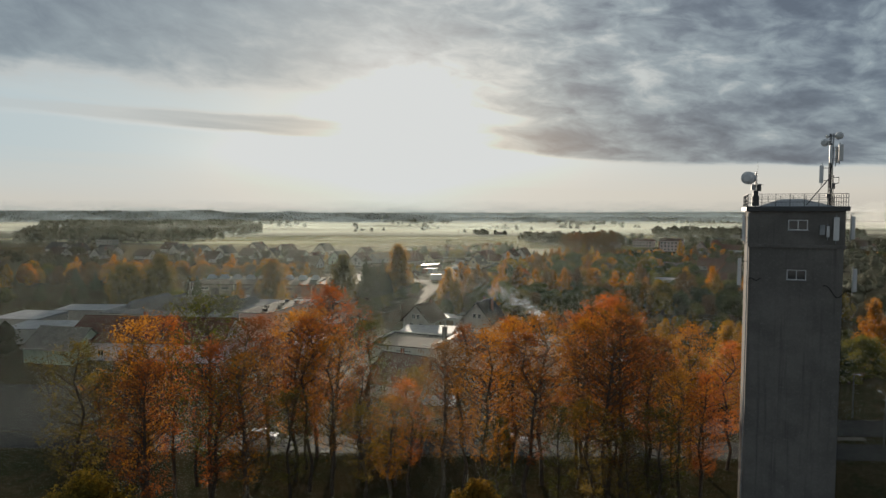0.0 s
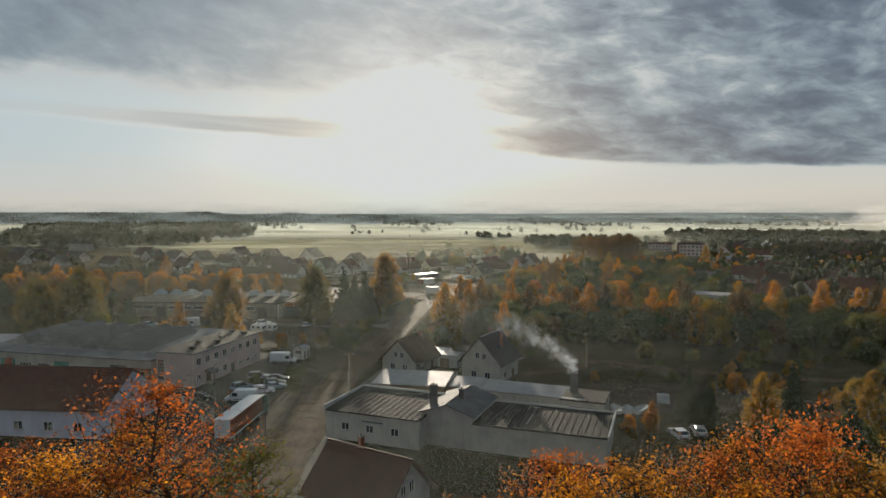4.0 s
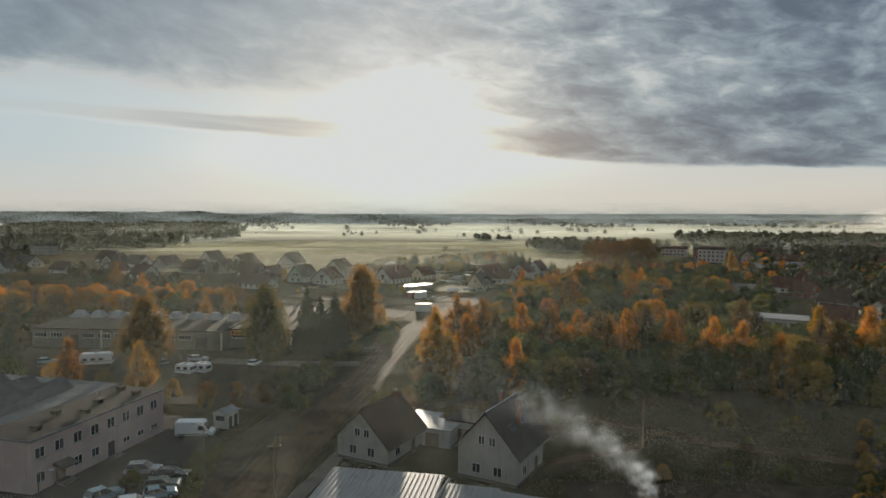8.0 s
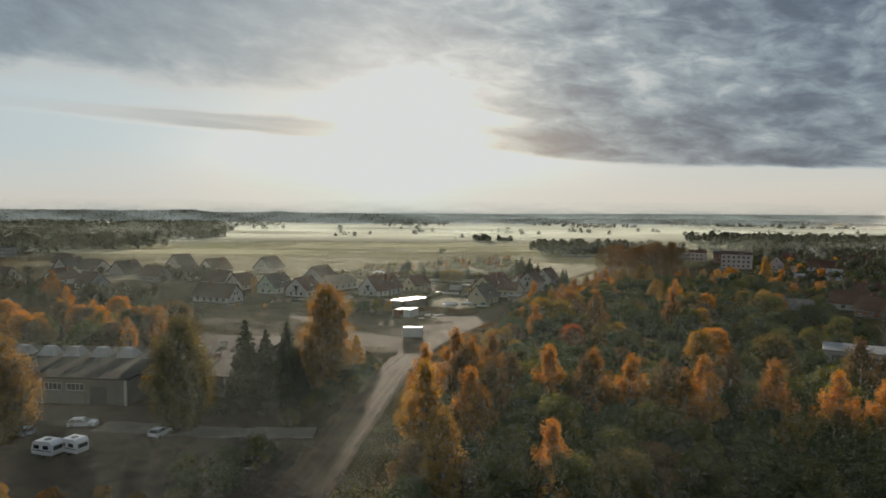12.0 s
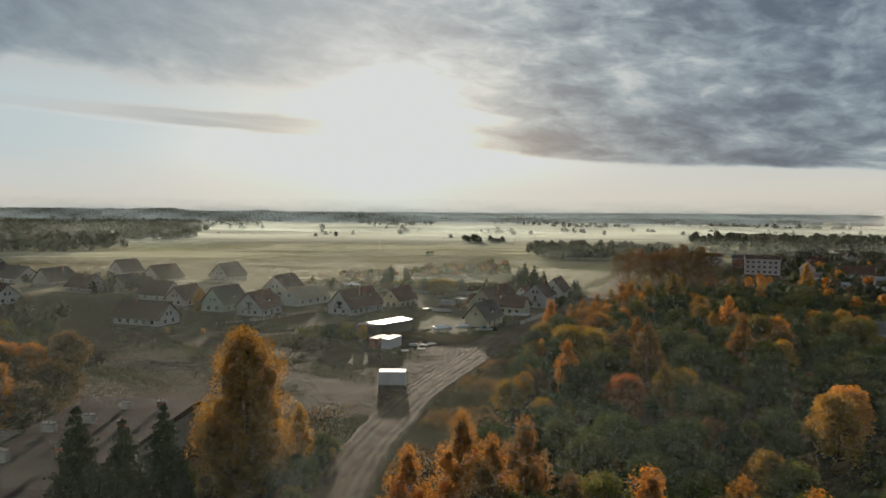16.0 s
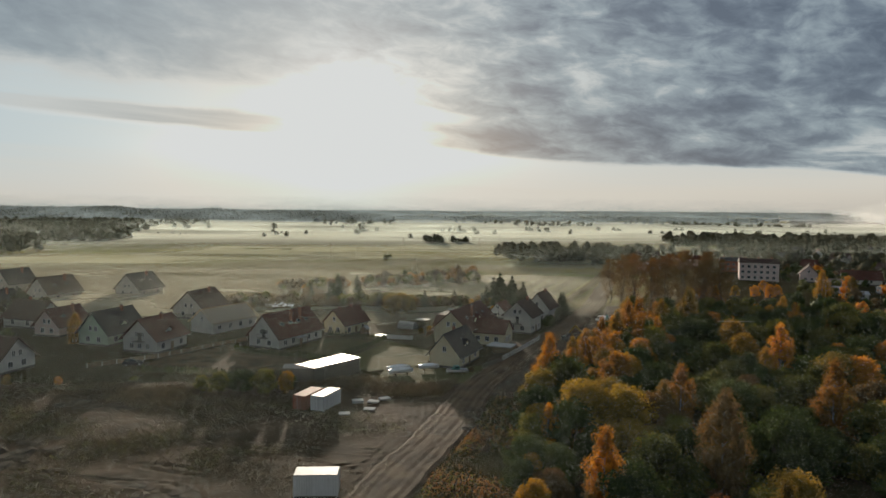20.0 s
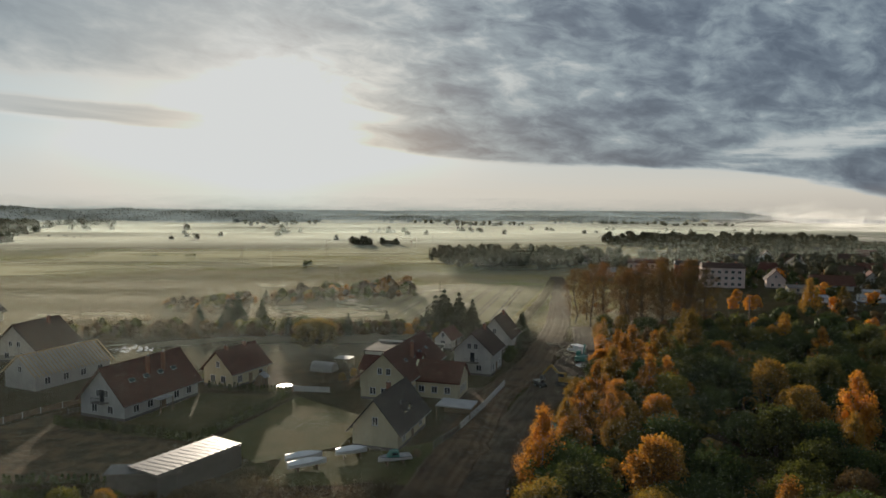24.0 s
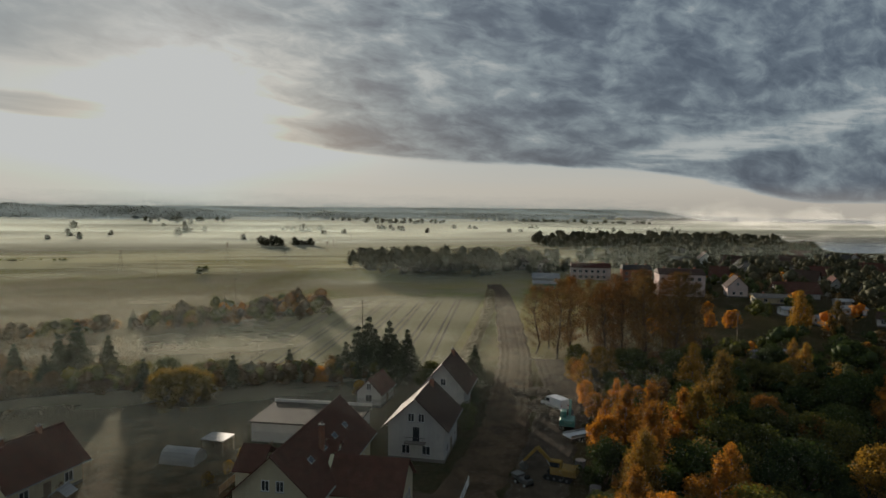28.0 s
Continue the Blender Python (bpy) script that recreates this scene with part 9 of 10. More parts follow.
# young shrubs strewn over the clearing and behind the tower
placed = []
while len(placed) < 70:
    x, y = float(rng.uniform(44, 125)), float(rng.uniform(112, 216))
    if any((x - a) ** 2 + (y - b) ** 2 < 16 for a, b in placed) or (abs(y - (205 - 0.5 * (x - 30))) < 5 and x < 70) or y < 116 + (x < 60) * 20:
        continue
    placed.append((x, y))
    kind = str(rng.choice(["bush0", "bush4", "bush3", "bush2", "bush6", "bush5", "bush1"]))
    plant(kind, x, y, float(rng.uniform(0.3, 0.95)), group="shrubs of the clearing")

# tall half-bare trees at the bend
TALL = "stand of tall half-bare trees"
for k, x, y, s in ((0, 78, 492, 0.95), (1, 84, 497, 0.95), (0, 89, 490, 0.9), (1, 94, 499, 0.85), (0, 98, 486, 1.0), (1, 102, 492, 1.05), (0, 107, 484, 1.05), (1, 110, 492, 1.0), (0, 114, 487, 0.9), (0, 88, 505, 0.9), (1, 100, 503, 0.95), (0, 106, 500, 1.0), (1, 81, 503, 0.8), (0, 75, 498, 0.85), (1, 92, 486, 0.95), (0, 103, 480, 0.9), (1, 112, 498, 0.9), (0, 96, 509, 0.85), (1, 86, 484, 0.9)):
    plant("bare%d" % k, x, y, s, group=TALL)
for x, y, s, kind in ((79, 484, 1.1, "bush0"), (83, 481, 1.0, "bush4"), (88, 480, 1.0, "bush0"), (73, 474, 0.9, "bush4"), (95, 477, 1.0, "bush2"), (121, 516, 1.0, "bush3"), (126, 518, 1.1, "bush3"), (145, 520, 1.0, "bush3"), (150, 517, 1.15, "bush3"), (156, 522, 1.0, "bush3"), (138, 523, 0.9, "bush4"), (165, 505, 1.1, "birch1"), (174, 500, 0.9, "birch1"), (169, 510, 0.9, "bush0"), (180, 520, 1.0, "bush1"), (160, 540, 1.0, "bush3")):
    plant(kind, x, y, s)

# left of the road: yard trees and the bank
plant("lime", -72, 243, 1.0)
plant("bush0", -42.0, 179.8, 0.5)
plant("bush4", -46.5, 214, 0.6)
plant("bush3", -40.5, 213, 0.5)
plant("linden", -47, 251, 1.05, 1.12)
plant("poplar", -28.2, 279.5, 1.0)
for x, y, s in ((-39.5, 262, 1.12), (-37.0, 266, 0.95), (-33.5, 268, 1.02), (-35.5, 260, 0.8), (-31.0, 266, 0.7)):
    plant("spruce0", x, y, s)
for x, y, s, kind in ((-30, 226, 0.9, "bush1"), (-32, 231, 1.0, "bush1"), (-29, 236, 0.9, "bush0"), (-34, 224, 0.9, "bush1"), (-36, 229, 0.9, "bush0"), (-33, 219, 0.8, "bush0"), (-31, 213, 0.7, "bush1"), (-37, 218, 0.8, "bush2"), (-43, 221, 0.6, "bush3"), (-48, 219, 0.7, "bush3"), (-55, 220, 0.7, "bush4"), (-62, 221, 0.9, "birch1"), (-70, 222, 0.9, "bush4"), (-78, 224, 0.9, "birch0"), (-84, 228, 0.9, "bush4"), (-66, 214, 0.6, "bush3"), (-92, 226, 1.3, "bush1"), (-100, 224, 1.6, "bush0"), (-108, 228, 1.2, "linden"), (-96, 232, 0.8, "spruce0"), (-116, 224, 1.0, "linden"), (-124, 232, 1.0, "linden"), (-44, 258, 0.7, "bush0"), (-24.5, 271, 0.6, "bush1"), (-22.5, 284, 0.5, "bush4"), (-24, 290, 0.7, "birch1"), (-19.5, 291, 0.35, "bush4"), (-33, 285, 0.9, "birch1"), (-36, 278, 0.9, "bush0"), (-20, 296, 0.3, "bush5"), (-40, 300, 0.9, "bush0"), (-30, 300, 0.6, "bush4")):
    plant(kind, x, y, s if "lime" not in kind else s * 0.85)
BANK = "bushes on the bank beside the road"
for i in range(30):
    f = float(rng.random())
    y = 212 + 82 * f
    if 240 < y < 250:
        continue
    x = float(np.interp(y, (212, 240, 268, 294), (-30.5, -27.5, -25, -20.5))) + float(rng.normal()) * 1.6
    plant(str(rng.choice(["bush0", "bush1", "bush5", "bush1", "bush2"])), x, y, float(rng.uniform(0.42, 0.95)), group=BANK)
EDGE = "orange birches at the edge of the road"
for kind, x, y, q in (("birch0", 24, 379, 0.62), ("bush3", 29, 386, 1.1), ("birch1", 33.5, 392, 0.7), ("birch0", 38, 398, 0.75), ("bush3", 41, 401, 1.3), ("birch0", 44.5, 407, 0.85), ("birch1", 51, 415, 0.9), ("birch0", 56, 421, 1.0), ("bush4", 61, 417, 1.5), ("birch0", 62, 430, 1.0), ("birch1", 67, 426, 1.0), ("bush0", 72, 420, 1.6), ("bush3", 55, 410, 1.3), ("bush1", 79, 432, 1.6), ("birch0", 60, 411, 0.8), ("bush3", 86, 424, 1.3), ("birch2", 69, 437, 0.85), ("bush1", 66, 411, 1.5), ("bush0", 50, 405, 1.4)):
    plant(kind, x, y, q, group=EDGE)
BAND = "band of orange trees behind the halls"
for i in range(92):
    x, y = float(rng.uniform(-215, -66)), float(rng.uniform(298, 345))
    if x > -80 and y > 318:
        continue
    kind = str(rng.choice(["birch0", "bush2", "bush3", "bush3", "bush0", "bush4", "bush2"]))
    plant(kind, x, y, float(rng.uniform(0.8, 1.1) if kind == "birch0" else rng.uniform(1.3, 2.1)), group=BAND)
for i in range(40):
    x, y = float(rng.uniform(-260, -118)), float(rng.uniform(232, 300))
    plant(str(rng.choice(["bush0", "birch1", "bush0", "bush2", "bush1", "spruce1"])), x, y, float(rng.uniform(0.8, 1.3)))
for x, y, s, kind in ((-100, 362, 0.7, "bush0"), (-106, 356, 0.8, "bush1"), (-112, 365, 0.9, "bush0"), (-98, 348, 0.6, "bush4"), (-104, 340, 0.8, "bush1"), (-84, 384, 0.4, "bush4"), (-74, 384, 0.35, "bush3"), (-35, 381, 0.7, "bush1"), (-31, 378, 0.7, "bush0"), (-40, 383, 0.6, "bush1"), (-27, 381, 0.6, "bush1"), (-44, 380, 0.6, "bush0"), (-92, 374, 0.4, "bush5"), (-118, 382, 0.9, "bush1"), (-126, 376, 1.0, "bush0"), (-60, 387, 0.3, "bush5"), (-138, 386, 1.0, "bush1"), (-150, 395, 1.1, "bush0"), (-165, 400, 1.0, "birch0"), (-180, 410, 1.0, "bush1"), (-91, 425, 0.7, "birch1"), (-113, 432, 0.6, "bush0")):
    plant(kind, x, y, s)

# gardens and the hedge line behind the houses
for x, y, s in ((-33, 492, 0.9), (-40, 495, 0.8), (6, 484, 0.7), (16, 481, 0.75), (23, 481, 0.85), (28, 480, 1.2), (31, 483, 1.45), (34, 480, 1.35), (37, 482, 1.0), (47, 471, 0.75), (50, 474, 1.0), (45, 466, 0.7), (46, 476, 0.9), (53, 482, 0.9), (43.5, 470, 0.8)):
    plant("spruce1", x, y, s)
for x, y, s, kind in ((-4, 488, 1.0, "bush0"), (-7, 486, 1.0, "bush2"), (-1, 490, 0.9, "bush2"), (9, 487, 0.8, "bush2"), (20, 484, 0.7, "bush3"), (19, 480, 0.9, "bush3"), (-22, 483, 0.8, "bush2"), (-15, 482, 0.8, "bush2"), (-45, 486, 0.8, "bush2"), (-52, 490, 0.9, "bush2"), (-38, 480, 0.7, "bush2"), (26, 473, 0.6, "bush4"), (35, 462, 0.5, "bush4"), (3, 441, 0.35, "bush4"), (5, 445, 0.4, "bush4"), (0.5, 437.5, 0.35, "bush4"), (-28, 443, 0.4, "bush5"), (38, 451, 0.6, "bush1"), (40, 449, 0.6, "bush1"), (42, 454, 0.7, "bush1"), (35.5, 447, 0.5, "bush1"), (11, 393, 0.3, "bush2"), (-45, 470, 0.5, "bush5"), (-33, 472, 0.5, "bush2"), (-60, 482, 0.8, "bush2"), (-68, 495, 0.9, "bush2")):
    plant(kind, x, y, s)
for x, y, s, kind in ((-15, 487, 1.2, "bush0"), (-10, 489, 1.3, "bush1"), (1, 487, 1.1, "bush0"), (5.5, 486, 1.0, "bush1"), (14, 484, 1.0, "bush2"), (22, 482, 1.0, "bush4"), (-24, 488, 1.1, "bush0"), (-31, 489, 1.0, "bush2"), (39.5, 474, 0.9, "bush1"), (42, 478, 1.0, "bush0"), (38, 465, 0.7, "bush1"), (40, 468, 0.8, "bush0")):
    plant(kind, x, y, s)
for x, y, s, kind in ((-40.3, 379, 0.8, "bush0"), (-36, 378.5, 0.95, "bush1"), (-31, 377.5, 1.0, "bush0"), (-27, 378, 0.8, "bush4"), (-44, 380.5, 0.6, "bush5")):
    plant(kind, x, y, s)
plant("bare0", -41, 494, 0.34)
plant("bare1", -16, 435.5, 0.15)
hl = np.random.default_rng(61)
sp = np.array([(-75 + 105 * f + hl.normal() * 1.5, 492 - 11 * f + hl.normal() * 2.5, -0.2) for f in hl.random(120)])
woods("hedgerow", sp, hl.uniform(2.2, 6.0, 120), LEAF_BROWN, 0.24, 200, 62, "brown and olive hedgerow behind the gardens", "hedge", 1.4)
woods("hedgerow", sp[:60] + np.array([0.8, 1.2, 0]), hl.uniform(2.2, 6.5, 60), LEAF_OLIVE, 0.24, 200, 63, "olive hedgerow behind the gardens", "hedge", 1.4)
for x, y, q in ((-30, 498, 1.0), (13.5, 485, 0.95), (25, 484, 1.1), (29.5, 486, 1.5), (32.5, 479.5, 1.3), (36, 486, 1.2), (27.5, 483, 1.55), (30.5, 487, 1.7), (34.5, 485, 1.6), (39, 487, 1.3), (43, 462, 0.9), (41.5, 458, 0.8), (45.5, 463, 0.75)):
    plant("spruce1", x, y, q)
FIELDS = "bushes along the field ditch"
for i in range(9):
    f = float(rng.random())
    plant(str(rng.choice(["bush0", "bush2", "bush6", "bush1"])), -45 + 68 * f + float(rng.normal()) * 2, 548 + 20 * f + float(rng.normal()) * 4, float(rng.uniform(0.45, 0.95)), group=FIELDS)
plant("spruce1", -28, 560, 0.7)
for x, y, q in ((-41.0, 501, 1.0), (-33.0, 502, 1.15), (-31.4, 510, 1.35), (-22.4, 496, 1.25), (-13.5, 481, 1.0), (2.5, 480, 1.0)):
    plant("spruce1", x, y, q)
for x, y, q in ((-9.0, 474, 1.25), (-6.0, 473, 1.35), (-3.2, 472.5, 1.2)):
    plant("bush6", x, y, q, group="tall hedge behind the gardens")
fd = np.random.default_rng(64)
f = fd.random(150)
sp = np.stack([-62 + 92 * f + fd.normal(size=150) * 2.5, 545 + 27 * f + fd.normal(size=150) * (3 + 4 * f), np.full(150, -0.3)], 1)
for cut, leaf, word in ((slice(0, 70), LEAF_BROWN, "brown"), (slice(70, 120), LEAF_OLIVE, "olive"), (slice(120, 150), LEAF_ORANGE, "orange-brown")):
    woods("field_thicket", sp[cut], fd.uniform(3.0, 8.0, 150)[cut] * (0.6 + 0.6 * f[cut]), leaf, 0.28, 170, 65, word + " thicket along the field ditch", "thicket", 1.5)

# ---------- far woods ----------
def wood_spots(n, x0, x1, y0, y1, seed, keep=None):
    r = np.random.default_rng(seed)
    out = []
    while len(out) < n:
        x, y = r.uniform(x0, x1), r.uniform(y0, y1)
        if keep is None or keep(x, y):
            out.append((x, y, float(land(x, y)) - 0.3))
    return np.array(out)


def far_wood(name, n, x0, x1, y0, y1, h0, h1, size, per, seed, label, keep=None, leaf=None):
    sp = wood_spots(n, x0, x1, y0, y1, seed, keep)
    hs = np.random.default_rng(seed + 9).uniform(h0, h1, n)
    woods(name, sp, hs, leaf or FAR_LEAF, size, per, seed, label, "wood", 1.25)


inside = lambda cx, cy, rx, ry: (lambda x, y: ((x - cx) / rx) ** 2 + ((y - cy) / ry) ** 2 < 1)
far_wood("field_wood", 120, 55, 185, 660, 750, 4, 14, 0.6, 240, 301, "dark mixed copse in the misty fields", inside(122, 704, 66, 42))
far_wood("tree_clump", 12, 8, 56, 915, 932, 7, 12, 0.7, 170, 302, "small clump of trees in the field")
far_wood("thicket", 16, -135, -98, 775, 788, 2.0, 3.2, 0.5, 90, 303, "low dark thicket in the field", leaf=LEAF_OLIVE)
far_wood("thicket", 5, -22, -14, 700, 712, 3, 4.5, 0.4, 110, 304, "dark bush in the field", leaf=LEAF_OLIVE)
far_wood("wood_right", 620, 190, 560, 720, 1010, 6, 15, 0.7, 130, 305, "mixed autumn wood before the lake", lambda x, y: x < 0.70 * (y - 874) + 520 and x > 0.52 * (y - 720) + 200 + 40 * math.sin(y / 30))
far_wood("wood_right", 330, 215, 430, 520, 720, 4, 12, 0.55, 130, 306, "garden trees among the village houses")
far_wood("wood_right", 120, 130, 300, 330, 470, 6, 11, 0.5, 130, 307, "garden trees among the village houses", lambda x, y: x > 108 + 0.2 * (y - 330) + 30)
far_wood("wood_right", 90, 112, 260, 180, 330, 6, 12, 0.45, 150, 308, "trees behind the scrub", lambda x, y: not (105 < x < 175 and 290 < y < 360))
far_wood("wood_left", 1900, -1000, -290, 640, 1650, 9, 17, 1.45, 26, 309, "dark wood at the edge of the misty fields", lambda x, y: x < (-300 - 0.10 * (y - 640) if y < 985 else -334 - 0.32 * (y - 985)) + 26 * math.sin(y / 37) and x > -0.62 * y - 60)
far_wood("hedge_trees", 46, -410, -270, 1095, 1140, 2.5, 6, 0.6, 90, 310, "low hedgerow in the mist")
far_wood("hedge_trees", 9, -215, 0, 1010, 1230, 6, 12, 1.0, 90, 311, "scattered trees in the mist")
far_wood("hedge_trees", 22, -420, 300, 1250, 1450, 7, 13, 1.2, 80, 312, "scattered trees in the mist", lambda x, y: math.sin(x / 60 + y / 45) * math.sin(x / 37 - y / 80) > 0.5)
far_wood("hedge_trees", 30, 60, 700, 1020, 1400, 7, 12, 1.2, 70, 313, "scattered trees in the mist", lambda x, y: x < 0.70 * (y - 874) + 500 and math.sin(x / 60 + y / 45) * math.sin(x / 37 - y / 80) > 0.5)
far_wood("hedge_trees", 260, -1200, 1100, 1600, 2100, 9, 15, 1.6, 60, 314, "belts of trees in the far mist", lambda x, y: x < 0.62 * (y - 874) + 500 and math.sin(x / 110 + y / 47) * math.sin(y / 60 - x / 190) > 0.55)
far_wood("ridge_wood", 3900, -2200, 60, 2050, 3050, 10, 16, 2.6, 12, 315, "wooded ridge on the horizon", lambda x, y: x < -60 * y / 2600 and y < 2900)
far_wood("ridge_wood", 1500, -300, 1300, 2450, 2900, 8, 13, 3.0, 8, 316, "low dark far wood")
far_wood("ridge_wood", 5200, -2600, 2950, 4330, 4800, 10, 14, 5.0, 5, 317, "far forest on the horizon")
far_wood("ridge_wood", 500, 300, 1250, 3000, 3400, 10, 15, 3.6, 8, 318, "far spit of wood in the lake")
far_wood("street_trees", 80, -240, -55, 105, 150, 6, 11, 0.45, 160, 319, "trees about the works", lambda x, y: x < -105)
far_wood("garden_trees", 130, -350, -120, 350, 520, 4, 9, 0.5, 110, 320, "garden trees among the houses", lambda x, y: math.sin(x / 17) * math.sin(y / 13) > 0.35)

for n, leaf, word, seed in ((150, LEAF_GREEN, "dark green", 321), (120, LEAF_OLIVE, "olive", 322), (45, LEAF_ORANGE, "orange", 323), (60, LEAF_BROWN, "brown", 324)):
    sp = wood_spots(n, 100, 330, 425, 650, seed, lambda x, y: x > 125 + 0.42 * (y - 425) - 40 * (y < 500) and math.sin(x / 8.3 + 1) * math.sin(y / 9.7) > -0.35)
    woods("garden_trees", sp, np.random.default_rng(seed).uniform(2.2, 7.5, n), leaf, 0.34, 150, seed, word + " garden trees and bushes among the village houses", "wood", 1.4)

# ---------- grass and weeds ----------
def tufts(name, n, region, size, leaf, seed, label, height=0.35):
    r = np.random.default_rng(seed)
    pts = []
    while len(pts) < n:
        m = 4 * n
        x0, x1, y0, y1 = region[:4]
        xy = np.stack([r.uniform(x0, x1, m), r.uniform(y0, y1, m)], 1)
        ok = np.ones(m, bool) if len(region) < 5 else region[4](xy[:, 0], xy[:, 1])
        seeds = np.stack([r.uniform(x0, x1, m // 40), r.uniform(y0, y1, m // 40)], 1)
        half = m // 2
        xy[:half] = seeds[r.integers(0, len(seeds), half)] + r.normal(size=(half, 2)) * 0.9
        ok = np.ones(m, bool) if len(region) < 5 else region[4](xy[:, 0], xy[:, 1])
        # sparser towards the edge and in drifts
        rim = np.minimum(np.minimum(xy[:, 0] - x0, x1 - xy[:, 0]) / (0.22 * (x1 - x0)), np.minimum(xy[:, 1] - y0, y1 - xy[:, 1]) / (0.22 * (y1 - y0)))
        patch = 0.5 + 0.3 * np.sin(xy[:, 0] / 4.1 + np.sin(xy[:, 1] / 5.3) * 2) + 0.3 * np.sin(xy[:, 1] / 3.7 + xy[:, 0] / 9.0)
        ok &= r.random(m) < np.clip(rim, 0, 1) * np.clip(patch, 0, 1) ** 2.2
        pts += r.permutation(xy[ok]).tolist()
    pts = np.array(pts[:n])
    c = np.stack([pts[:, 0], pts[:, 1], r.uniform(0.05, height, n)], 1)
    me_ = leaf_mesh(name, c, 0.05, size, seed + 1, -0.9, 1.0)
    return tagged(part(name, me_, leaf), label, "grass", "", "stuff")


tufts("dry_grass", 26000, (-105, -4, 316, 392, lambda x, y: (x < np.interp(y, (316, 336, 392), (-14, -6, 2))) & ((x > -11.5) | (x < -17.5) | (y > 334) | (y < 329.5))), 0.15, STALKS, 401, "dry grass and weeds on waste ground", 0.4)
tufts("dry_grass", 16000, (-3, 60, 262, 372, lambda x, y: x > np.interp(y, (262, 290, 309, 336, 383), (-10, -6, 0, 8, 22))), 0.17, STALKS, 402, "dry grass and weeds beside the road", 0.5)
tufts("dry_grass", 9000, (-13, 8, 196, 300, lambda x, y: x > np.interp(y, (196, 225, 268, 290, 300), (-12, -12.5, -11.5, -8.6, -4)) ), 0.22, GRASSES, 403, "dry grass beside the road", 0.4)
tufts("dry_grass", 14000, (13, 100, 165, 262), 0.17, STALKS, 404, "frosty grass on the clearing", 0.35)
tufts("dry_grass", 15000, (-26, 16, 372, 389, lambda x, y: x < np.interp(y, (372, 389), (3, 9))), 0.15, STALKS, 405, "tall dry weeds by the yard", 0.8)
tufts("dry_grass", 9000, (-95, 12, 472, 545), 0.30, LEAF_BROWN, 406, "tall dry grass behind the gardens", 0.7)

tufts("dry_grass", 16000, (-100, 2, 318, 390, lambda x, y: (x < np.interp(y, (316, 336, 392), (-14, -6, 2))) & ((x > -11.5) | (x < -17.5) | (y > 334) | (y < 329.5)) & ((y > 345) | (x < -30) | (x > -8))), 0.15, LEAF_OLIVE, 407, "short green weeds on waste ground", 0.25)
tufts("dry_grass", 12000, (-70, -18, 366, 386), 0.15, STALKS, 408, "tall russet grass beside the track", 0.7)
tufts("dry_grass", 8000, (-100, -18, 264, 318, lambda x, y: (x > -42) | (y > 302)), 0.2, GRASSES, 409, "dry grass under the trees behind the halls", 0.4)

verge = lambda x, y: (x > np.interp(y, (200, 290, 306, 324, 337, 353, 381), (-19, -11, -8, -4, 0.5, 7, 16.5))) & (x < np.interp(y, (200, 290, 310, 330, 350, 381), (-2, 2, 8, 14, 20, 30)))
tufts("dry_grass", 9000, (-22, 34, 262, 384, verge), 0.14, LEAF_RUSSET, 410, "rusty weeds on the verge of the road", 0.55)
tufts("dry_grass", 12000, (-22, 34, 200, 384, verge), 0.14, STALKS, 411, "pale frosty grass on the verge of the road", 0.4)
tufts("dry_grass", 12000, (-22, 34, 200, 384, verge), 0.15, LEAF_OLIVE, 412, "short olive grass on the verge of the road", 0.3)

tufts("grass_strip", 9000, (-42, -31, 170, 200, lambda x, y: np.abs(x - np.interp(y, (170, 200), (-33, -38.5))) < 2.2), 0.12, LEAF_OLIVE, 413, "short olive grass beside the car park", 0.2)

# ---------- mist and smoke ----------
def smoke(name, path, n, puffs, r0, r1, size, seed, label, fade=0.8):
    """Drifting smoke: overlapping puffs of droplets along a path, wider and thinner as they go."""
    r = np.random.default_rng(seed)
    way = np.array(path, float)
    along = np.linspace(0, 1, len(way))
    t = np.sort(r.random(puffs) ** 0.9)
    mid = np.stack([np.interp(t, along, way[:, k]) for k in range(3)], 1)
    rad = r0 + (r1 - r0) * t ** 0.8
    mid += r.normal(size=(puffs, 3)) * rad[:, None] * 0.75
    share = (1 - t) ** fade + 0.06
    pick = r.choice(puffs, n, p=share / share.sum())
    ball = r.normal(size=(n, 3))
    ball *= (r.random((n, 1)) ** 0.55) / np.linalg.norm(ball, axis=1)[:, None]
    c = mid[pick] + ball * (rad[pick] * r.uniform(0.55, 1.15, puffs)[pick])[:, None] * np.array([1.1, 1.1, 0.8])
    return tagged(part(name, tri_cloud(name, c, size * (0.8 + 0.3 * t[pick]), seed + 1), SMOKE), label, "smoke", "", "stuff")


smoke("chimney_smoke", [(19.9, 164.3, 7.5), (19.0, 165.0, 8.9), (16.0, 167.5, 11.0), (11.5, 170.5, 13.2), (7.0, 174.0, 15.2)], 160000, 150, 0.30, 1.75, 0.0114, 511, "white smoke drifting from a chimney", 0.75)
smoke("thin_smoke", [(8.0, 173.0, 14.0), (0.0, 182.0, 14.0), (-10.0, 190.0, 12.0), (-22.0, 200.0, 10.0)], 48000, 90, 1.8, 4.6, 0.013, 514, "thin spread smoke hanging over the houses", 0.5)
smoke("house_smoke", [(-34.3, 428, 9.7), (-37.5, 427, 10.2), (-41, 426, 10.2)], 6000, 24, 0.15, 0.6, 0.03, 513, "wisp of smoke from a house chimney")


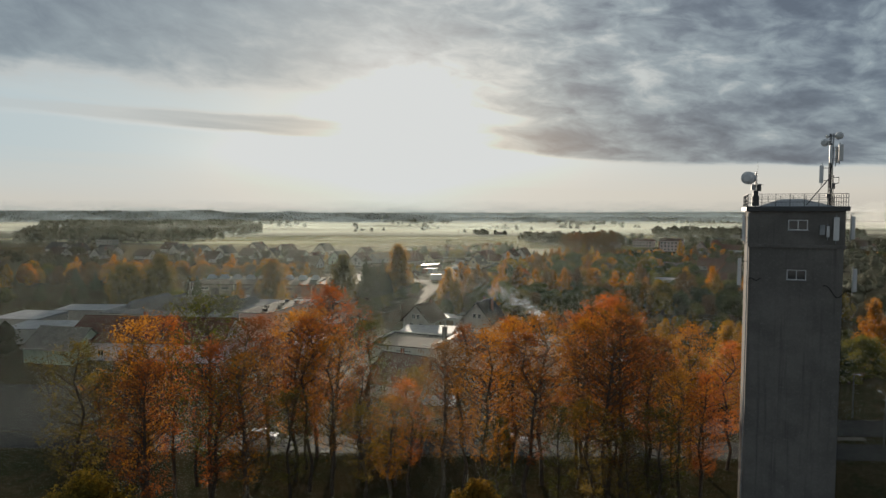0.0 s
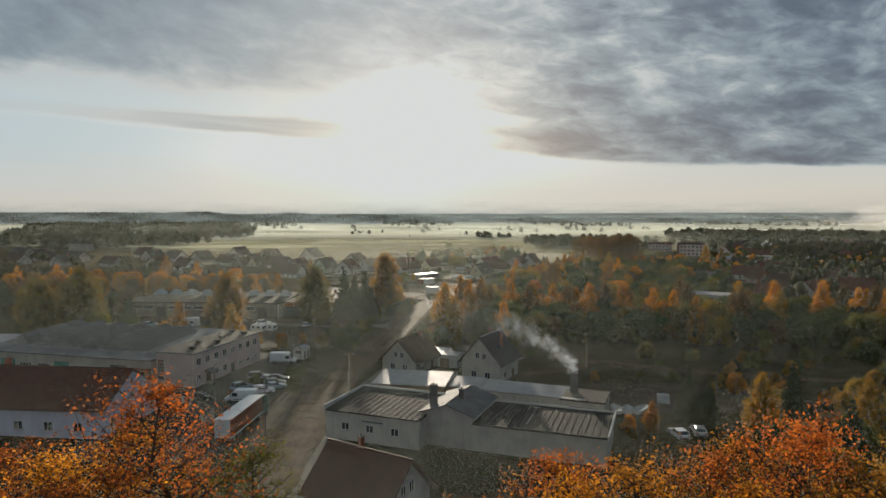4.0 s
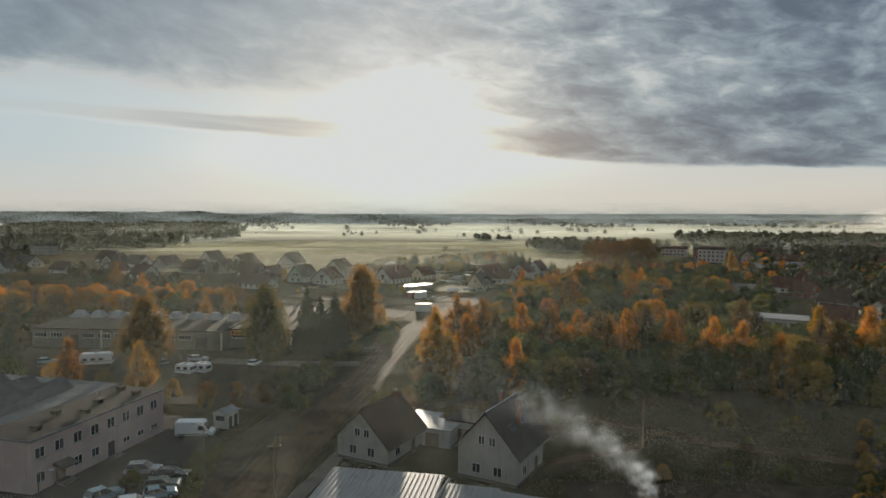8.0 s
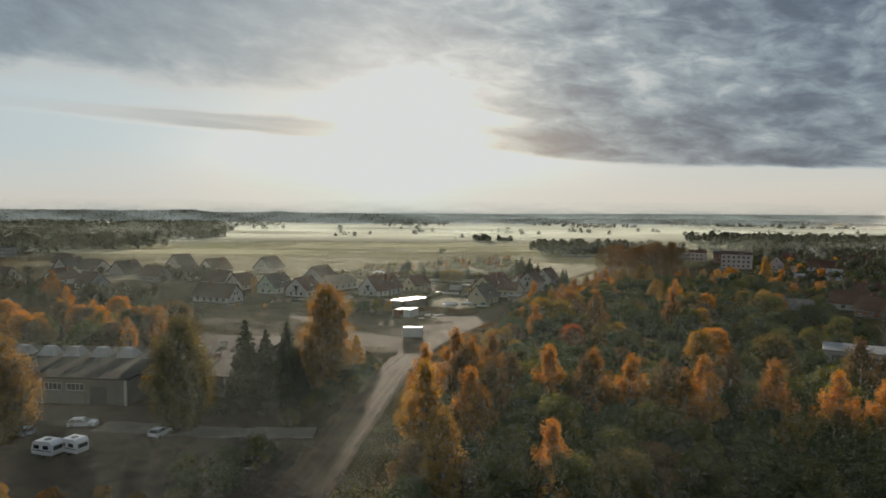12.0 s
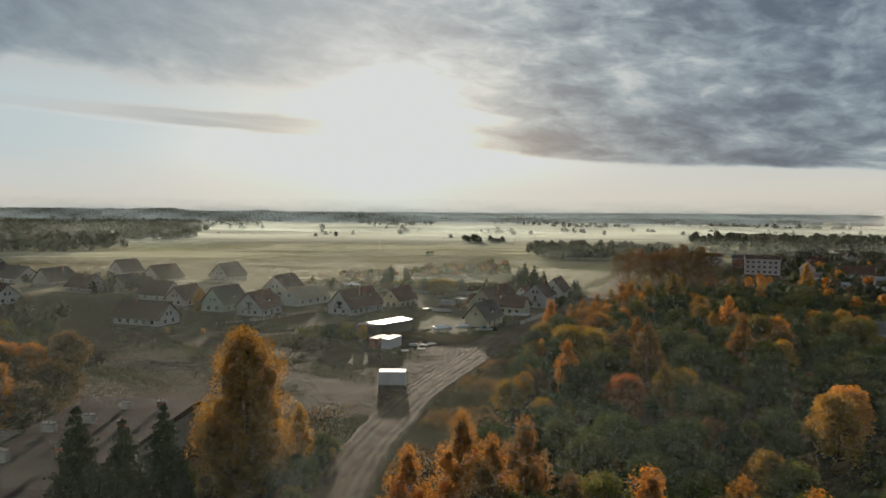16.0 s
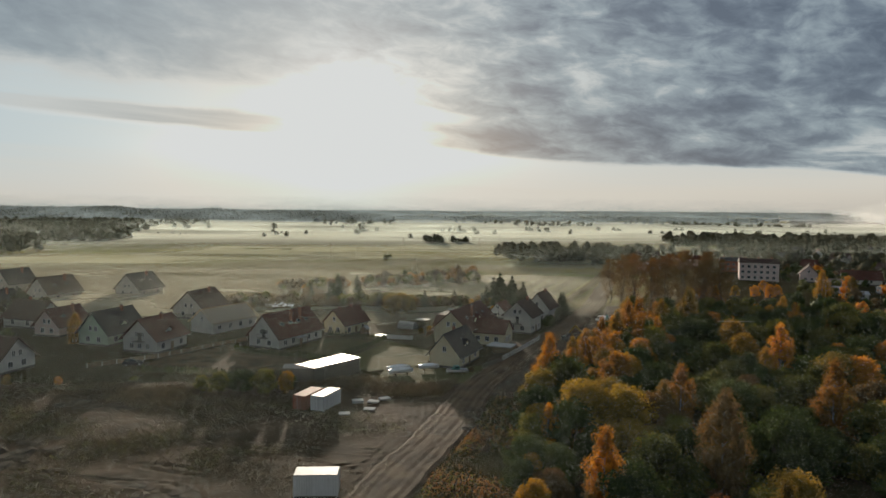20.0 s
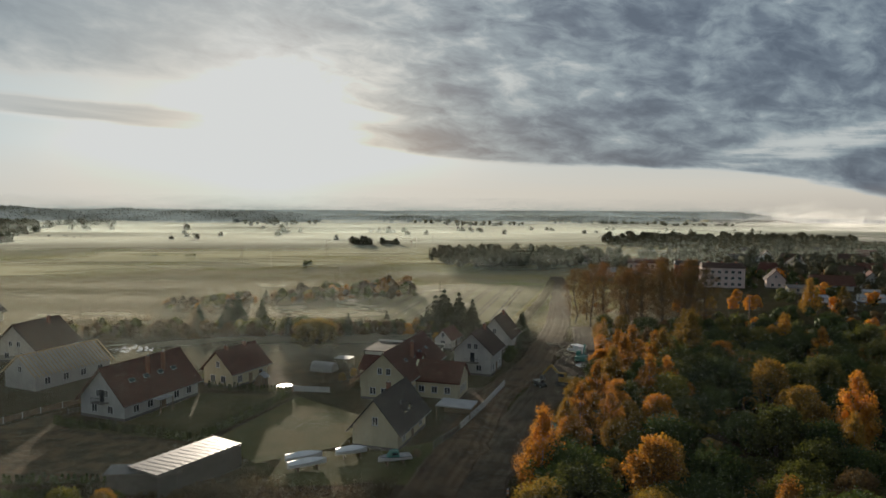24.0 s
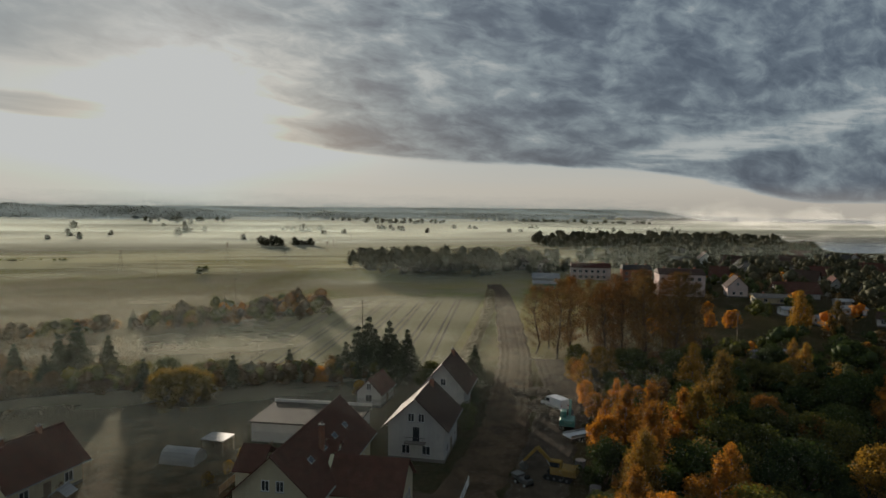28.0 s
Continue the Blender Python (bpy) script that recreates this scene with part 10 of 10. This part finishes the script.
def mist_sheet(name, cx, cy, rx, ry, z, scale, lo, hi, most, label, tint=(0.68, 0.72, 0.62)):
    n = 28
    g = Geo()
    pts = [(cx + (i / n * 2 - 1) * rx, cy + (j / n * 2 - 1) * ry) for j in range(n + 1) for i in range(n + 1)]
    hs = land(np.array([p[0] for p in pts]), np.array([p[1] for p in pts]))
    g.v = [(p[0], p[1], float(h) * 0.5 + z) for p, h in zip(pts, hs)]
    g.f = [(j * (n + 1) + i, j * (n + 1) + i + 1, (j + 1) * (n + 1) + i + 1, (j + 1) * (n + 1) + i) for j in range(n) for i in range(n)]
    return tagged(part(name, g, mist_sheet_stuff(name, scale, lo, hi, most, (cx, cy, z), (rx, ry, 1e6), tint), smooth=True), label, "mist", "", "stuff")


mist_sheet("mist_layer", -60, 1640, 1500, 900, 3.0, 0.004, 0.14, 0.55, 0.92, "sheet of morning mist low over the fields", (0.82, 0.84, 0.70))
mist_sheet("mist_layer", -140, 830, 620, 260, 2.4, 0.009, 0.40, 0.62, 0.52, "sheet of morning mist behind the houses", (0.80, 0.80, 0.56))
mist_sheet("mist_layer", -85, 530, 240, 110, 1.6, 0.02, 0.30, 0.70, 0.42, "thin ground mist behind the gardens", (0.80, 0.78, 0.60))
mist_sheet("mist_layer", 1200, 1500, 800, 760, 5.0, 0.004, 0.12, 0.5, 0.8, "sheet of morning mist over the lake")


def veil(name, y, x0, x1, height, cover, label, step, seg, seed, stuff=None, puffs=0.0, wide=0.0, foot=0.0, rest=0.05, fall=1.5):
    """Stand-in for aerial haze over the land: very fine level filaments, thinner upwards, denser in drifts and towards
    the sun.
    """
    r = np.random.default_rng(seed + int(y))
    i, j = (a.ravel() for a in np.meshgrid(np.arange(int((x1 - x0) / seg)), np.arange(int(height / step))))
    z = (j + r.random(len(j)) * 0.3) * step
    yy = np.full(len(j), float(y))

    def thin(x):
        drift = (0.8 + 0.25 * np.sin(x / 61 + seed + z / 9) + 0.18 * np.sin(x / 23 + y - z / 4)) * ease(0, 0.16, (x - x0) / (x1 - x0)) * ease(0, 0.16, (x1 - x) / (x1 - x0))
        # the sun's stronger glow in haze is put into the filament density
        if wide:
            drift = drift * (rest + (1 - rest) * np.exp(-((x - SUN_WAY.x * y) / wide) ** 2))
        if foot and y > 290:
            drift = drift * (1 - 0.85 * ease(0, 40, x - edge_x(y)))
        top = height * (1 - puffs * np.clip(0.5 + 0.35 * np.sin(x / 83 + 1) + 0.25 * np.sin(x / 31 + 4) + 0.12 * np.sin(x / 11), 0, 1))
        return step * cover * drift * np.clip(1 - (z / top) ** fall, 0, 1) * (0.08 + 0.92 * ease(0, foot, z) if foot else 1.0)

    xa, xb = x0 + i * seg, x0 + (i + 1) * seg
    za, zb = (z + np.minimum(land(x, np.full(len(x), float(y))), 30) for x in (xa, xb))
    v = np.stack([np.stack([xa, yy, za], 1), np.stack([xb, yy, zb], 1), np.stack([xb, yy, zb + thin(xb)], 1), np.stack([xa, yy, za + thin(xa)], 1)], 1)
    v = v[(thin(xa) + thin(xb)) > 1e-6].reshape(-1, 3)
    n = len(v) // 4
    me_ = bpy.data.meshes.new(name)
    me_.vertices.add(n * 4)
    me_.vertices.foreach_set("co", v.ravel())
    me_.loops.add(n * 4)
    me_.loops.foreach_set("vertex_index", np.arange(n * 4))
    me_.polygons.add(n)
    me_.polygons.foreach_set("loop_start", np.arange(0, n * 4, 4))
    me_.update(calc_edges=True)
    return tagged(part(name, me_, stuff or HAZE), label, "haze", "", "stuff")


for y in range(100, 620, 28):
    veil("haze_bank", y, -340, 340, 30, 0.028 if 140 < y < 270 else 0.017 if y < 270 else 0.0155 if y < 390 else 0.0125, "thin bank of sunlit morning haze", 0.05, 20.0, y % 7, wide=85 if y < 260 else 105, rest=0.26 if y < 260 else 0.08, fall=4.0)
# filaments added to lighten the tree row, for haze and lens glare
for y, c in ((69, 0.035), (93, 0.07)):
    veil("haze_bank", y, -110, 110, 24, c, "filaments for haze and glare among the tall trees", 0.02, 22.0, y % 7, wide=45, rest=0.08, fall=2.0)
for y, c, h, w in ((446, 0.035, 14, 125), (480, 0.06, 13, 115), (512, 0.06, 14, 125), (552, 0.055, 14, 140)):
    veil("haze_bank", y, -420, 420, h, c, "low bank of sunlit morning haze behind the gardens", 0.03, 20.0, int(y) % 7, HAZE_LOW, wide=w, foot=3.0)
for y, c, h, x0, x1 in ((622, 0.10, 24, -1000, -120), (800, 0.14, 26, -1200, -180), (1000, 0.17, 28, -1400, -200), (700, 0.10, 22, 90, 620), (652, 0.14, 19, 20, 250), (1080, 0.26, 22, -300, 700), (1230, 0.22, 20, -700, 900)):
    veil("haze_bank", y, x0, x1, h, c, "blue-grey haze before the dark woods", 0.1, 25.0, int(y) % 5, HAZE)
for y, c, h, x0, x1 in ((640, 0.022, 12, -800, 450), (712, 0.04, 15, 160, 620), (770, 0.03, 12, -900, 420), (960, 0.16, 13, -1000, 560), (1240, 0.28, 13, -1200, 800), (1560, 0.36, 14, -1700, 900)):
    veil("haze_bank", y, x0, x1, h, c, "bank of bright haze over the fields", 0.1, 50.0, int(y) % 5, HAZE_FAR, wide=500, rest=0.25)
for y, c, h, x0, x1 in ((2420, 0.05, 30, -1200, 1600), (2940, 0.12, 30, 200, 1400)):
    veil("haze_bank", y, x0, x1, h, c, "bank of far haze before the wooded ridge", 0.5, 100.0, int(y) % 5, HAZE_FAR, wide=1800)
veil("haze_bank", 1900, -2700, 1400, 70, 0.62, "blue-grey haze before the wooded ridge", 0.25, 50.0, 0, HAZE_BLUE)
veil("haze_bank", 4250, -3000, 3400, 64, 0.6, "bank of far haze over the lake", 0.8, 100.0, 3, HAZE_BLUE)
for y, c, h, x0, x1 in ((1040, 0.30, 16, 560, 1700), (1300, 0.42, 62, 560, 2100), (1650, 0.42, 66, 760, 2500)):
    veil("lake_fog", y, x0, x1, h, c, "bright fog bank rising from the lake", 0.25, 12.0, int(y) % 6, MIST, 0.75)
